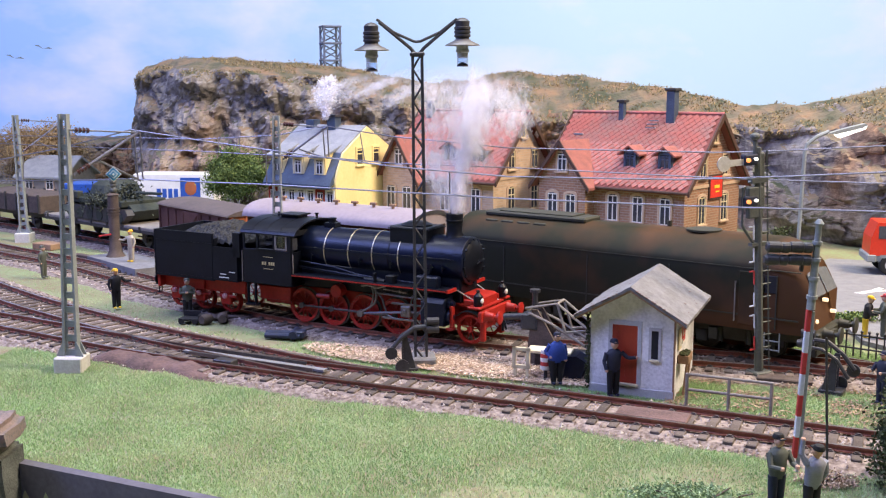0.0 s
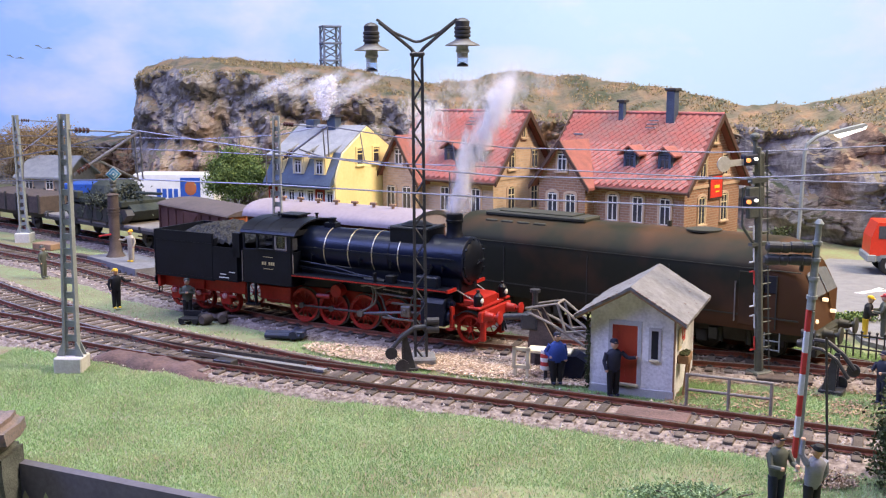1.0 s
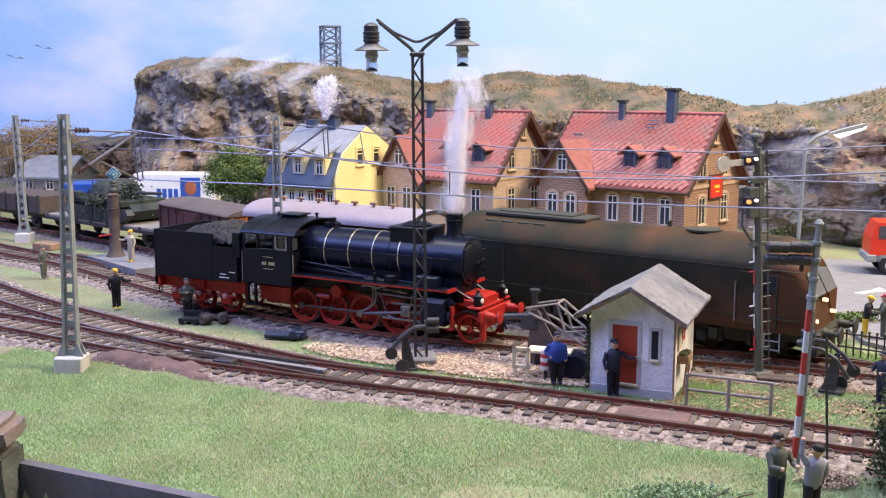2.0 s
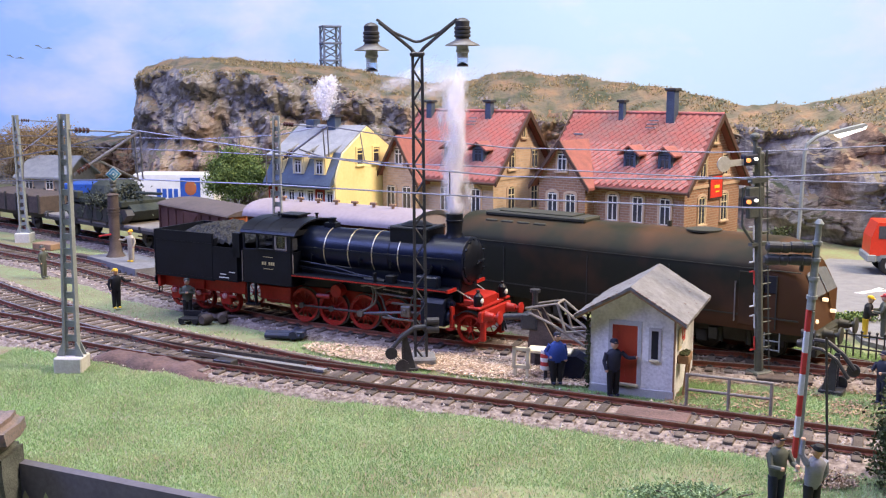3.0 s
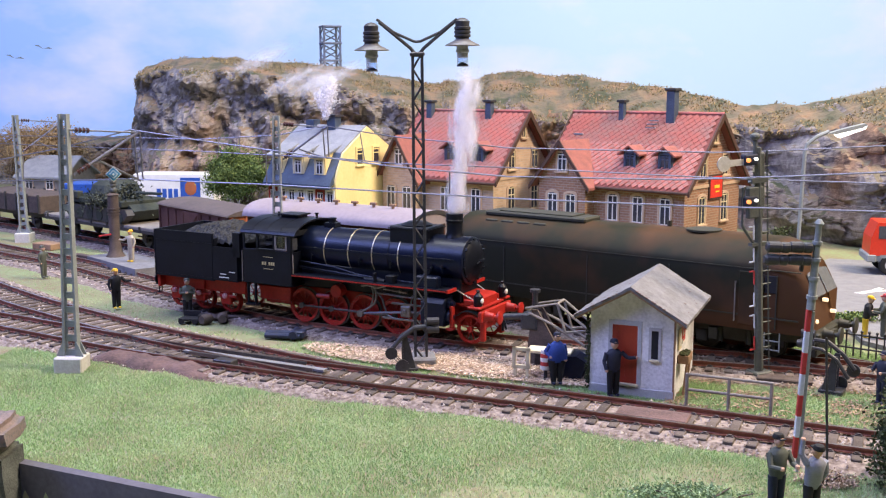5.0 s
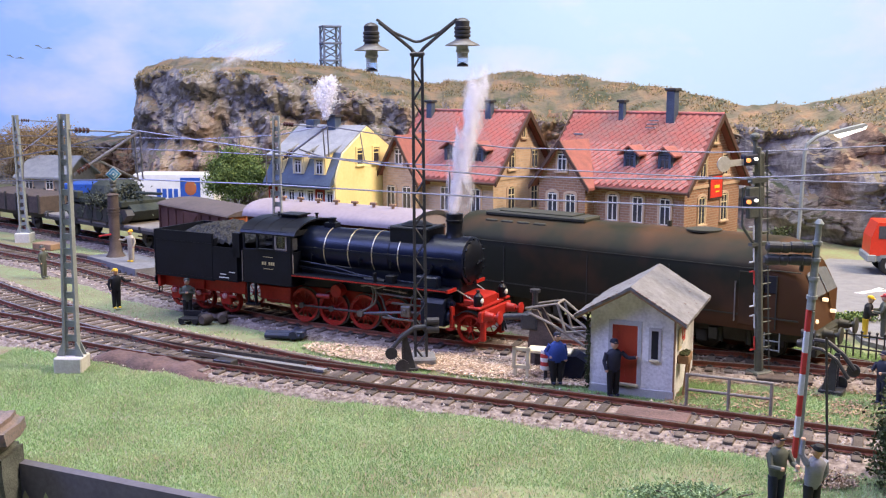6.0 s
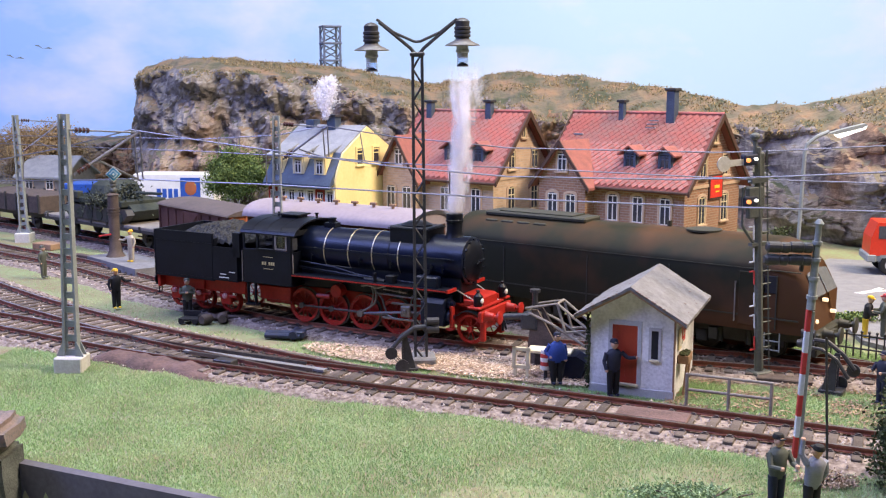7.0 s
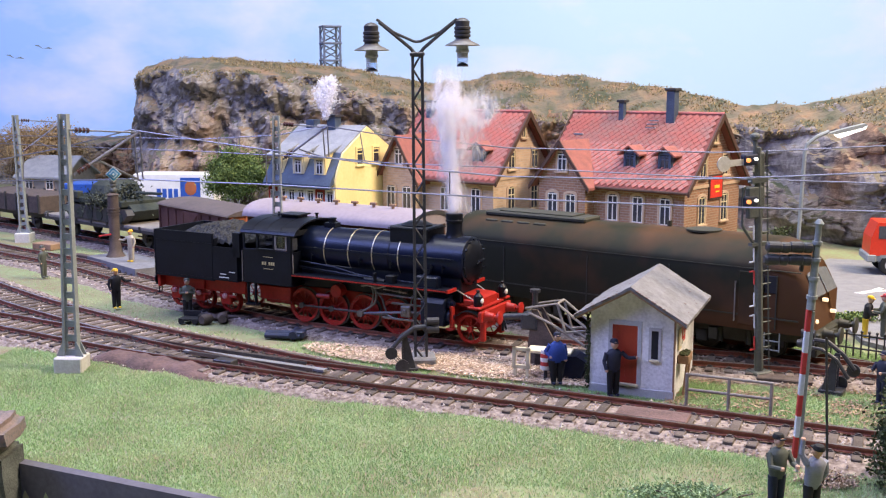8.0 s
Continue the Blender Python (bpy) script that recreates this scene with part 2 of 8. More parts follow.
def prism(bm, profile, a, b, axis="x", mi=0):
    """Extrudes a closed outline from a to b along x, y or z."""
    def put(u, v, w):
        return {"x": (w, u, v), "y": (u, w, v), "z": (u, v, w)}[axis]
    lo = [bm.verts.new(put(u, v, a)) for u, v in profile]
    hi = [bm.verts.new(put(u, v, b)) for u, v in profile]
    n = len(profile)
    fs = [bm.faces.new(lo[::-1]), bm.faces.new(hi)]
    fs += [bm.faces.new((lo[i], lo[(i + 1) % n], hi[(i + 1) % n], hi[i])) for i in range(n)]
    for f in fs:
        f.material_index = mi
    return bm


def turned(bm, outline, c=(0, 0, 0), seg=24, axis="z", mi=0):
    """A body of revolution from (radius, height) pairs."""
    rings = []
    for r, h in outline:
        ring = []
        for i in range(seg):
            a = 2 * math.pi * i / seg
            u, v = r * math.cos(a), r * math.sin(a)
            p = {"z": (u, v, h), "x": (h, u, v), "y": (u, h, v)}[axis]
            ring.append(bm.verts.new((c[0] + p[0], c[1] + p[1], c[2] + p[2])))
        rings.append(ring)
    for r0, r1 in zip(rings, rings[1:]):
        for i in range(seg):
            f = bm.faces.new((r0[i], r0[(i + 1) % seg], r1[(i + 1) % seg], r1[i]))
            f.material_index = mi
    for ring, flip in ((rings[0], True), (rings[-1], False)):
        f = bm.faces.new(ring[::-1] if flip else ring)
        f.material_index = mi
    return bm


def B():
    return bmesh.new()


def mesh_arrays(name, verts, faces, material, parent=None):
    me = bpy.data.meshes.new(name)
    me.from_pydata((np.asarray(verts) * S).tolist(), [], faces)
    me.materials.append(material)
    me.update()
    ob = new(name, me)
    if parent is not None:
        ob.parent = parent
    return ob


def smooth_path(pts, step):
    """Points every step metres along a smooth curve through pts, with their headings."""
    p = np.array(pts, float)
    out = []
    for i in range(len(p) - 1):
        p0, p1, p2, p3 = p[max(i - 1, 0)], p[i], p[i + 1], p[min(i + 2, len(p) - 1)]
        for u in np.linspace(0, 1, 40, endpoint=False):
            out.append(0.5 * (2 * p1 + (p2 - p0) * u + (2 * p0 - 5 * p1 + 4 * p2 - p3) * u * u + (3 * p1 - p0 - 3 * p2 + p3) * u ** 3))
    out = np.array(out + [p[-1]])
    s = np.r_[0, np.cumsum(np.hypot(*np.diff(out, axis=0).T))]
    k = np.arange(0, s[-1], step)
    xy = np.c_[np.interp(k, s, out[:, 0]), np.interp(k, s, out[:, 1])]
    d = np.gradient(xy, axis=0)
    return xy, np.arctan2(d[:, 1], d[:, 0])


# ---- the setting ----
def rnd(a, b):
    return random.uniform(a, b)


TRACKS = {
    "main": [(-40, 52.4), (-30, 46.3), (-17.3, 38.9), (-10.6, 34.9), (-4.27, 31.8), (2.75, 28.85), (10.5, 25.3), (17, 22.3), (26, 18)],
    "siding": [(-40, 66.0), (-30, 55.5), (-19.7, 44.4), (-14.9, 40.0), (-11.1, 36.9), (-7.4, 34.3), (-4.4, 32.2), (-2.0, 30.85)],
    "loco": [(-44, 73.0), (-33, 63.8), (-25, 56.8), (-19.2, 52.2), (-14.5, 47.5), (-10.3, 43.4), (-5.9, 39.75), (-0.3, 36.6), (4.6, 34.7), (9.5, 33.2), (13.6, 31.9), (19, 28.9), (27, 24)],
    "rear": [(-46, 80), (-34, 72.0), (-24, 64.0), (-16.5, 57.6), (-12, 52.3), (-7.9, 47.4), (-1.0, 43.1), (3.4, 39.85), (9.05, 35.65), (12.2, 33.2), (14.2, 31.6)],
}


def near_track(x, y, paths, d):
    return any(np.min(np.hypot(q[:, 0] - x, q[:, 1] - y)) < d for q in paths)


PATHS = {k: smooth_path(v, 0.62) for k, v in TRACKS.items()}


def ground_height(x, y):
    return 0.10 * noise.noise((x * 0.16, y * 0.16, 3.0)) + 0.05 * noise.noise((x * 0.6, y * 0.6, 9.0))


def before_edge(x, y):
    """True on the visitors' side of the edging board."""
    return x < 2 and (y - 24.0) < -0.445 * (x + 10.4)


def build_ground():
    xs, ys = np.r_[np.linspace(-75, -14, 50), np.linspace(-13.7, 2, 54), np.linspace(2.5, 75, 72)], np.r_[np.linspace(11, 26, 52), np.linspace(26.5, 112, 92)]
    verts = [(x, y, ground_height(x, y) - 0.06 - (1.0 if before_edge(x, y) else 0)) for y in ys for x in xs]
    n = len(xs)
    faces = [(j * n + i, j * n + i + 1, (j + 1) * n + i + 1, (j + 1) * n + i) for j in range(len(ys) - 1) for i in range(n - 1)]
    g = mesh_arrays("ground", verts, faces, GRASS_BED)
    tagged(g, "model landscape ground with short pale green static grass", "ground", kind="structure")


def build_grass():
    """Static-grass fibres, thick over the meadow before the tracks and thinner between them."""
    rng = np.random.default_rng(5)
    zones = [(640000, -15.5, 16, 17, 38), (120000, -32, 18, 28, 62), (90000, 3.5, 17, 24, 37)]
    tracks = [p[0] for p in PATHS.values()]
    v, f, tone = [], [], []
    for count, x0, x1, y0, y1 in zones:
        x, y = rng.uniform(x0, x1, count), rng.uniform(y0, y1, count)
        keep = np.ones(count, bool)
        for t in tracks:
            seg = t[::2]
            d = np.full(count, 99.0)
            for a in seg:
                d = np.minimum(d, np.hypot(x - a[0], y - a[1]))
            keep &= d > 1.52 + rng.uniform(0, 0.75, count) ** 2
        bare = np.array([noise.noise((a * 0.22, b * 0.22, 1.7)) for a, b in zip(x, y)])
        main = np.interp(x, TRACK_MAIN[:, 0], TRACK_MAIN[:, 1])
        keep &= (y < main) | ((x > 5.5) & (rng.uniform(0, 1, count) < 0.75)) | (bare < 0.12 + rng.uniform(-0.2, 0.35, count))
        keep &= (y > main) | (bare < 0.42 + rng.uniform(-0.1, 0.3, count))
        keep &= np.abs(x) < y * 0.47 + 1.5
        keep &= ~((x > -0.4) & (x < 4.0) & (y > 31) & (rng.uniform(0, 1, count) < 0.8))
        keep &= ~((((x - 1.6) / 1.7) ** 2 + ((y - 22.4) / 0.5) ** 2 < 1) & (rng.uniform(0, 1, count) < 0.65))
        keep &= ~((x > 15) & (y > 35)) & ~((x < 2) & ((y - 24.0) < -0.445 * (x + 10.4)))
        x, y = x[keep], y[keep]
        k = len(x)
        a, h, w = rng.uniform(0, 6.28, k), rng.uniform(0.05, 0.09, k), rng.uniform(0.007, 0.011, k)
        lean = rng.uniform(0.01, 0.06, k)
        b = rng.uniform(0, 6.28, k)
        z = np.array([ground_height(p, q) for p, q in zip(x, y)]) - 0.06
        p = np.stack([np.c_[x - np.cos(a) * w, y - np.sin(a) * w, z], np.c_[x + np.cos(a) * w, y + np.sin(a) * w, z], np.c_[x + np.cos(b) * lean, y + np.sin(b) * lean, z + h]], 1)
        base = len(v)
        v += p.reshape(-1, 3).tolist()
        f += [(base + 3 * i, base + 3 * i + 1, base + 3 * i + 2) for i in range(k)]
    m = bpy.data.materials.new("grass_fibre")
    m.use_nodes = True
    nt = m.node_tree
    geo, ramp = nt.nodes.new("ShaderNodeNewGeometry"), nt.nodes.new("ShaderNodeValToRGB")
    el = ramp.color_ramp.elements
    el[0].color, el[1].color = (0.25, 0.41, 0.17, 1), (0.52, 0.57, 0.34, 1)
    e = el.new(0.55)
    e.color = (0.34, 0.50, 0.225, 1)
    co, n1, mix = nt.nodes.new("ShaderNodeTexCoord"), nt.nodes.new("ShaderNodeTexNoise"), nt.nodes.new("ShaderNodeMath")
    n1.inputs["Scale"].default_value = 0.35 / S
    nt.links.new(co.outputs["Object"], n1.inputs["Vector"])
    mix.operation = "MULTIPLY_ADD"
    mix.inputs[1].default_value = 0.6
    sub = nt.nodes.new("ShaderNodeMath")
    sub.operation = "MULTIPLY_ADD"
    sub.inputs[1].default_value, sub.inputs[2].default_value = 1.7, -0.65
    nt.links.new(n1.outputs["Fac"], sub.inputs[0])
    nt.links.new(geo.outputs["Random Per Island"], mix.inputs[0])
    nt.links.new(sub.outputs[0], mix.inputs[2])
    nt.links.new(mix.outputs[0], ramp.inputs[0])
    nt.links.new(ramp.outputs[0], nt.nodes["Principled BSDF"].inputs["Base Color"])
    nt.nodes["Principled BSDF"].inputs["Roughness"].default_value = 0.8
    g = mesh_arrays("grass", v, f, m)
    tagged(g, "pale green and straw static grass fibres on the meadow", "grass", kind="stuff")


TRACK_MAIN = np.array(TRACKS["main"])


def build_track(key, label, bed=1.75):
    xy, th = PATHS[key]
    t = tagged(new("track"), label, "railway track", "tracks", "structure")
    fine, fth = smooth_path(TRACKS[key], 1.0)
    # ballast bed with an uneven shoulder
    verts, faces = [], []
    offs = [-bed - 0.35, -bed, -1.25, -0.7, 0, 0.7, 1.25, bed, bed + 0.35]
    for (x, y), a in zip(fine, fth):
        for o in offs:
            oo = o + (0.16 * noise.noise((x * 1.3, y * 1.3, o)) if abs(o) > 1 else 0)
            z = {bed + 0.35: -0.12, bed: 0.0}.get(abs(o), 0.075) + 0.02 * noise.noise((x * 3, y * 3, o))
            verts.append((x - math.sin(a) * oo, y + math.cos(a) * oo, z))
    n = len(offs)
    faces = [(j * n + i, j * n + i + 1, (j + 1) * n + i + 1, (j + 1) * n + i) for j in range(len(fine) - 1) for i in range(n - 1)]
    mesh_arrays("ballast_bed", verts, faces, BALLAST, t)
    # two rails: foot, web and head
    for side in (-1, 1):
        bm = B()
        sec = [(-0.07, 0.13), (0.07, 0.13), (0.07, 0.155), (0.02, 0.17), (0.02, 0.245), (0.05, 0.255), (0.05, 0.30), (-0.05, 0.30), (-0.05, 0.255), (-0.02, 0.245), (-0.02, 0.17), (-0.07, 0.155)]
        prev = None
        for (x, y), a in zip(fine, fth):
            o = side * 0.7525
            ring = [bm.verts.new((x - math.sin(a) * (o + u), y + math.cos(a) * (o + u), w)) for u, w in sec]
            if prev:
                for i in range(len(sec)):
                    fc = bm.faces.new((prev[i], prev[(i + 1) % len(sec)], ring[(i + 1) % len(sec)], ring[i]))
                    fc.material_index = 1 if i == 6 else 0
            prev = ring
        part("rail", bm, [RUST, RAILHEAD], t)
    bm = B()
    box(bm, -0.13, 0.13, -1.28, 1.28, 0.0, 0.135, 0.02)
    for s in (-0.7525, 0.7525):
        box(bm, -0.09, 0.09, s - 0.16, s + 0.16, 0.135, 0.165)
        for q in (-0.11, 0.11):
            box(bm, -0.05, 0.05, s + q - 0.03, s + q + 0.03, 0.165, 0.20)
    first = part("sleeper", bm, SLEEPER, t)
    for i, ((x, y), a) in enumerate(zip(xy, th)):
        s = first if i == 0 else new("sleeper", first.data)
        s.parent = t
        s.matrix_basis = at(x, y, rnd(-0.012, 0.012), math.degrees(a) + rnd(-1.5, 1.5))
    # loose stones along the shoulders
    rng = np.random.default_rng(len(key))
    bm_v, bm_f = [], []
    for (x, y), a in zip(xy, th):
        if not (-22 < x < 17 and y < 60):
            continue
        for _ in range(60):
            o = rng.uniform(-1.75, 1.75)
            l = rng.uniform(-0.3, 0.3)
            r = rng.uniform(0.03, 0.075)
            cx, cy = x - math.sin(a) * o + math.cos(a) * l, y + math.cos(a) * o + math.sin(a) * l
            cz = 0.08 if abs(o) < 1.3 else 0.03
            k = len(bm_v)
            for d in ((1, 0, 0), (-0.5, 0.86, 0), (-0.5, -0.86, 0), (0.1, 0.1, 0.9)):
                bm_v.append((cx + d[0] * r * rng.uniform(0.6, 1.3), cy + d[1] * r * rng.uniform(0.6, 1.3), cz + d[2] * r))
            bm_f += [(k, k + 1, k + 3), (k + 1, k + 2, k + 3), (k + 2, k, k + 3)]
    if bm_v:
        st = mesh_arrays("ballast_stones", bm_v, bm_f, STONES, t)
        tagged(st, kind="stuff")
    return t


def stones_mat():
    m = bpy.data.materials.new("ballast_stone")
    m.use_nodes = True
    nt = m.node_tree
    geo, ramp = nt.nodes.new("ShaderNodeNewGeometry"), nt.nodes.new("ShaderNodeValToRGB")
    el = ramp.color_ramp.elements
    el[0].color, el[1].color = (0.11, 0.08, 0.068, 1), (0.56, 0.51, 0.47, 1)
    e = el.new(0.5)
    e.color = (0.28, 0.21, 0.175, 1)
    nt.links.new(geo.outputs["Random Per Island"], ramp.inputs[0])
    nt.links.new(ramp.outputs[0], nt.nodes["Principled BSDF"].inputs["Base Color"])
    nt.nodes["Principled BSDF"].inputs["Roughness"].default_value = 0.9
    return m


STONES = stones_mat()


def hill_mat():
    m = mat("hill_rock", (0.33, 0.30, 0.285), (0.10, 0.09, 0.095), rough=0.95, scale=0.45, fine=2.2, bump=1.0, mix=(0.36, 0.62))
    nt = m.node_tree
    p = nt.nodes["Principled BSDF"]
    p.inputs["Normal"].links[0].from_node.inputs["Distance"].default_value = 0.35 * S
    rock = p.inputs["Base Color"].links[0].from_socket
    # ochre streaks in the rock
    co, n0 = nt.nodes.new("ShaderNodeTexCoord"), nt.nodes.new("ShaderNodeTexNoise")
    n0.inputs["Scale"].default_value, n0.inputs["Detail"].default_value = 0.16 / S, 4
    nt.links.new(co.outputs["Object"], n0.inputs["Vector"])
    r0 = nt.nodes.new("ShaderNodeValToRGB")
    r0.color_ramp.elements[0].position, r0.color_ramp.elements[1].position = 0.48, 0.66
    nt.links.new(n0.outputs["Fac"], r0.inputs[0])
    m0 = nt.nodes.new("ShaderNodeMix")
    m0.data_type = "RGBA"
    m0.blend_type = "MULTIPLY"
    m0.inputs[7].default_value = (1.0, 0.66, 0.42, 1)
    nt.links.new(r0.outputs[0], m0.inputs[0])
    nt.links.new(rock, m0.inputs[6])
    # dry turf where the slope lies flat
    geo, sep = nt.nodes.new("ShaderNodeNewGeometry"), nt.nodes.new("ShaderNodeSeparateXYZ")
    nt.links.new(geo.outputs["Normal"], sep.inputs[0])
    n2 = nt.nodes.new("ShaderNodeTexNoise")
    n2.inputs["Scale"].default_value, n2.inputs["Detail"].default_value = 0.5 / S, 6
    nt.links.new(co.outputs["Object"], n2.inputs["Vector"])
    ad = nt.nodes.new("ShaderNodeMath")
    ad.operation = "MULTIPLY_ADD"
    ad.inputs[1].default_value = 0.5
    nt.links.new(n2.outputs["Fac"], ad.inputs[0])
    nt.links.new(sep.outputs[2], ad.inputs[2])
    r1 = nt.nodes.new("ShaderNodeValToRGB")
    r1.color_ramp.elements[0].position, r1.color_ramp.elements[1].position = 0.98, 1.24
    nt.links.new(ad.outputs[0], r1.inputs[0])
    turf = nt.nodes.new("ShaderNodeValToRGB")
    el = turf.color_ramp.elements
    el[0].position, el[1].position = 0.36, 0.66
    el[0].color, el[1].color = (0.07, 0.08, 0.05, 1), (0.25, 0.165, 0.105, 1)
    e = el.new(0.5)
    e.color = (0.15, 0.13, 0.095, 1)
    nt.links.new(n2.outputs["Fac"], turf.inputs[0])
    m1 = nt.nodes.new("ShaderNodeMix")
    m1.data_type = "RGBA"
    nt.links.new(r1.outputs[0], m1.inputs[0])
    nt.links.new(m0.outputs[2], m1.inputs[6])
    nt.links.new(turf.outputs[0], m1.inputs[7])
    nt.links.new(m1.outputs[2], p.inputs["Base Color"])
    return m


def build_hill():
    """A rock face with ledges and clefts that climbs to a turfed top; the crest follows the ridge line."""
    crest_x = [-62, -50, -40, -33, -28.6, -27.2, -26.4, -24.9, -21.2, -16.3, -9, -1.7, 1.5, 3.8, 5.8, 10.8, 17.7, 21.4, 24.2, 26.0, 28.0, 32.7, 50, 70]
    crest_z = [3.0, 3.0, 4.2, 4.4, 4.4, 6.0, 8.8, 10.95, 11.7, 11.4, 10.95, 9.6, 9.6, 10.3, 10.5, 10.1, 9.0, 7.9, 8.0, 8.6, 9.1, 9.6, 9.8, 9.8]
    foot_y = [(-62, 99), (-28, 98), (-26.8, 89), (-25.2, 83), (-20, 80), (0, 79), (10, 76), (17, 70), (21, 64), (26, 58), (34, 54), (50, 47), (70, 44)]
    fx, fy = zip(*foot_y)
    xs = np.linspace(-60, 60, 620)
    vs = np.linspace(0, 1, 96)
    back = np.linspace(0.08, 1, 12)
    verts = []
    for x in xs:
        top = float(np.interp(x, crest_x, crest_z)) + 0.22 * noise.fractal((x * 0.5, 0, 0), 0.9, 2.0, 4)
        y0 = float(np.interp(x, fx, fy))
        steep = float(np.interp(x, [-28, -20, -8, 2, 10, 18, 26, 40], [3.5, 4.0, 6.0, 9, 9, 8, 7, 7]))
        wild = float(np.interp(x, [-27, -20, -4, 4, 12, 20, 26], [1.25, 1.25, 1.2, 1.1, 1.2, 1.6, 1.7]))
        cliff = float(np.interp(x, [-27, -10, 0, 8, 16, 24, 40], [0.93, 0.9, 0.78, 0.68, 0.74, 0.84, 0.88]))
        for v in vs:
            # the rock wall stands nearly upright to the cliff's edge, then turf leans back
            if v < 0.8:
                z, run = top * cliff * v / 0.8, 0.28 * v / 0.8
            else:
                q = (v - 0.8) / 0.2
                z, run = top * (cliff + (1 - cliff) * q ** 0.8), 0.28 + 0.72 * q
            d = noise.voronoi((x * 0.20 + 0.12 * z, z * 0.22 - 0.05 * x, 1.5))[0]
            block = (d[1] - d[0]) * 2.6
            d2 = noise.voronoi((x * 0.62, z * 0.55 + 0.1 * x, 6.5))[0]
            small = (d2[1] - d2[0]) * 0.75
            buttress = 2.3 * noise.fractal((x * 0.13, z * 0.05, 2.0), 0.9, 2.1, 4)
            grit = 0.45 * noise.fractal((x * 1.1, z * 1.1, 3.0), 0.8, 2.0, 4)
            up = min(1.0, v / 0.12) * (1.0 if v < 0.76 else max(0.10, 1 - (v - 0.76) / 0.12))
            y = y0 + steep * run - wild * (block + small + buttress + grit) * up
            zz = z + 0.18 * noise.fractal((x * 0.9, v * 9, 1.0), 0.8, 2.0, 4) * (0.4 + up) - 0.3 * (1 - min(1, v * 8))
            verts.append((x, y, zz))
        ye = y
        for b in back:
            verts.append((x, ye + b * 15, zz + 0.2 * math.sin(b * 3) - 5.0 * b * b + 0.2 * noise.fractal((x * 0.5, b * 8, 0), 0.8, 2.0, 3)))
    n = len(vs) + len(back)
    faces = [(i * n + j, (i + 1) * n + j, (i + 1) * n + j + 1, i * n + j + 1) for i in range(len(xs) - 1) for j in range(n - 1)]
    rng = np.random.default_rng(3)
    tv, tf = [], []
    for _ in range(60000):
        i, j = rng.integers(150, 560), rng.integers(72, len(vs) + 3)
        p = np.array(verts[i * n + j]) + rng.normal(0, 0.06, 3)
        if noise.noise((p[0] * 0.4, p[1] * 0.4, p[2])) < -0.05:
            continue
        a, b = rng.normal(0, 1, 3), rng.normal(0, 1, 3)
        s = rng.uniform(0.03, 0.09)
        k = len(tv)
        tv += [tuple(p - a * s * 0.6), tuple(p + b * s * 0.5), tuple(p + a * s * 0.6 + (0, 0, 0.08)), tuple(p - b * s * 0.5)]
        tf.append((k, k + 1, k + 2, k + 3))
    tagged(mesh_arrays("hill_scrub", tv, tf, SCRUB()), "low brown and green scrub along the hill's crest", "scrub", kind="stuff")
    h = mesh_arrays("hill", verts, faces, hill_mat())
    tagged(h, "craggy grey-brown plaster rock hill with dry turf on top", "hill", kind="structure")


def SCRUB():
    return leaf_mat("hill_scrub", (0.13, 0.13, 0.06), (0.24, 0.19, 0.10), (0.42, 0.30, 0.16))


def bare_earth():
    """Straw-strewn bare patch between the tracks, with loose chips."""
    bm = B()
    n, rings = 48, 7
    g = {}
    for j in range(rings + 1):
        for i in range(n):
            a = 2 * math.pi * i / n
            r = j / rings * (1 + 0.22 * noise.fractal((math.cos(a) * 1.6, math.sin(a) * 1.6, 4), 0.8, 2, 3))
            x, y = 1.0 + 5.6 * r * math.cos(a), 33.2 - 0.42 * 5.6 * r * math.cos(a) + 1.25 * r * math.sin(a)
            g[j, i] = bm.verts.new((x, y, ground_height(x, y) - 0.06 + 0.07 * (1 - (j / rings) ** 4) + 0.02 * noise.noise((x * 4, y * 4, 0)) - (0.03 if j == rings else 0)))
    for j in range(rings):
        for i in range(n):
            a = (g[j, i], g[j, (i + 1) % n], g[j + 1, (i + 1) % n], g[j + 1, i])
            if j == 0:
                continue
            bm.faces.new(a)
    bm.faces.new([g[1, i] for i in range(n)])
    tagged(part("bare_ground", bm, DRY_EARTH), "bare straw-strewn earth between the tracks", "ground", kind="structure")
    rng = np.random.default_rng(21)
    v, f = [], []
    for _ in range(5200):
        a, r = rng.uniform(0, 6.283), math.sqrt(rng.uniform(0, 1)) * 1.08
        x = 1.0 + 5.6 * r * math.cos(a)
        y = 33.2 - 0.42 * 5.6 * r * math.cos(a) + 1.25 * r * math.sin(a)
        b, l, w = rng.uniform(0, 6.283), rng.uniform(0.05, 0.16), rng.uniform(0.015, 0.04)
        z = ground_height(x, y) + 0.02 + rng.uniform(0, 0.05)
        dx, dy = math.cos(b) * l, math.sin(b) * l
        k = len(v)
        v += [(x - dx, y - dy, z - 0.02), (x + dy * w / l, y - dx * w / l, z), (x + dx, y + dy, z + rng.uniform(-0.02, 0.05)), (x - dy * w / l, y + dx * w / l, z)]
        f.append((k, k + 1, k + 2, k + 3))
    tagged(mesh_arrays("straw_chips", v, f, STRAW), "scattered pale straw and wood chips", "straw", kind="stuff")


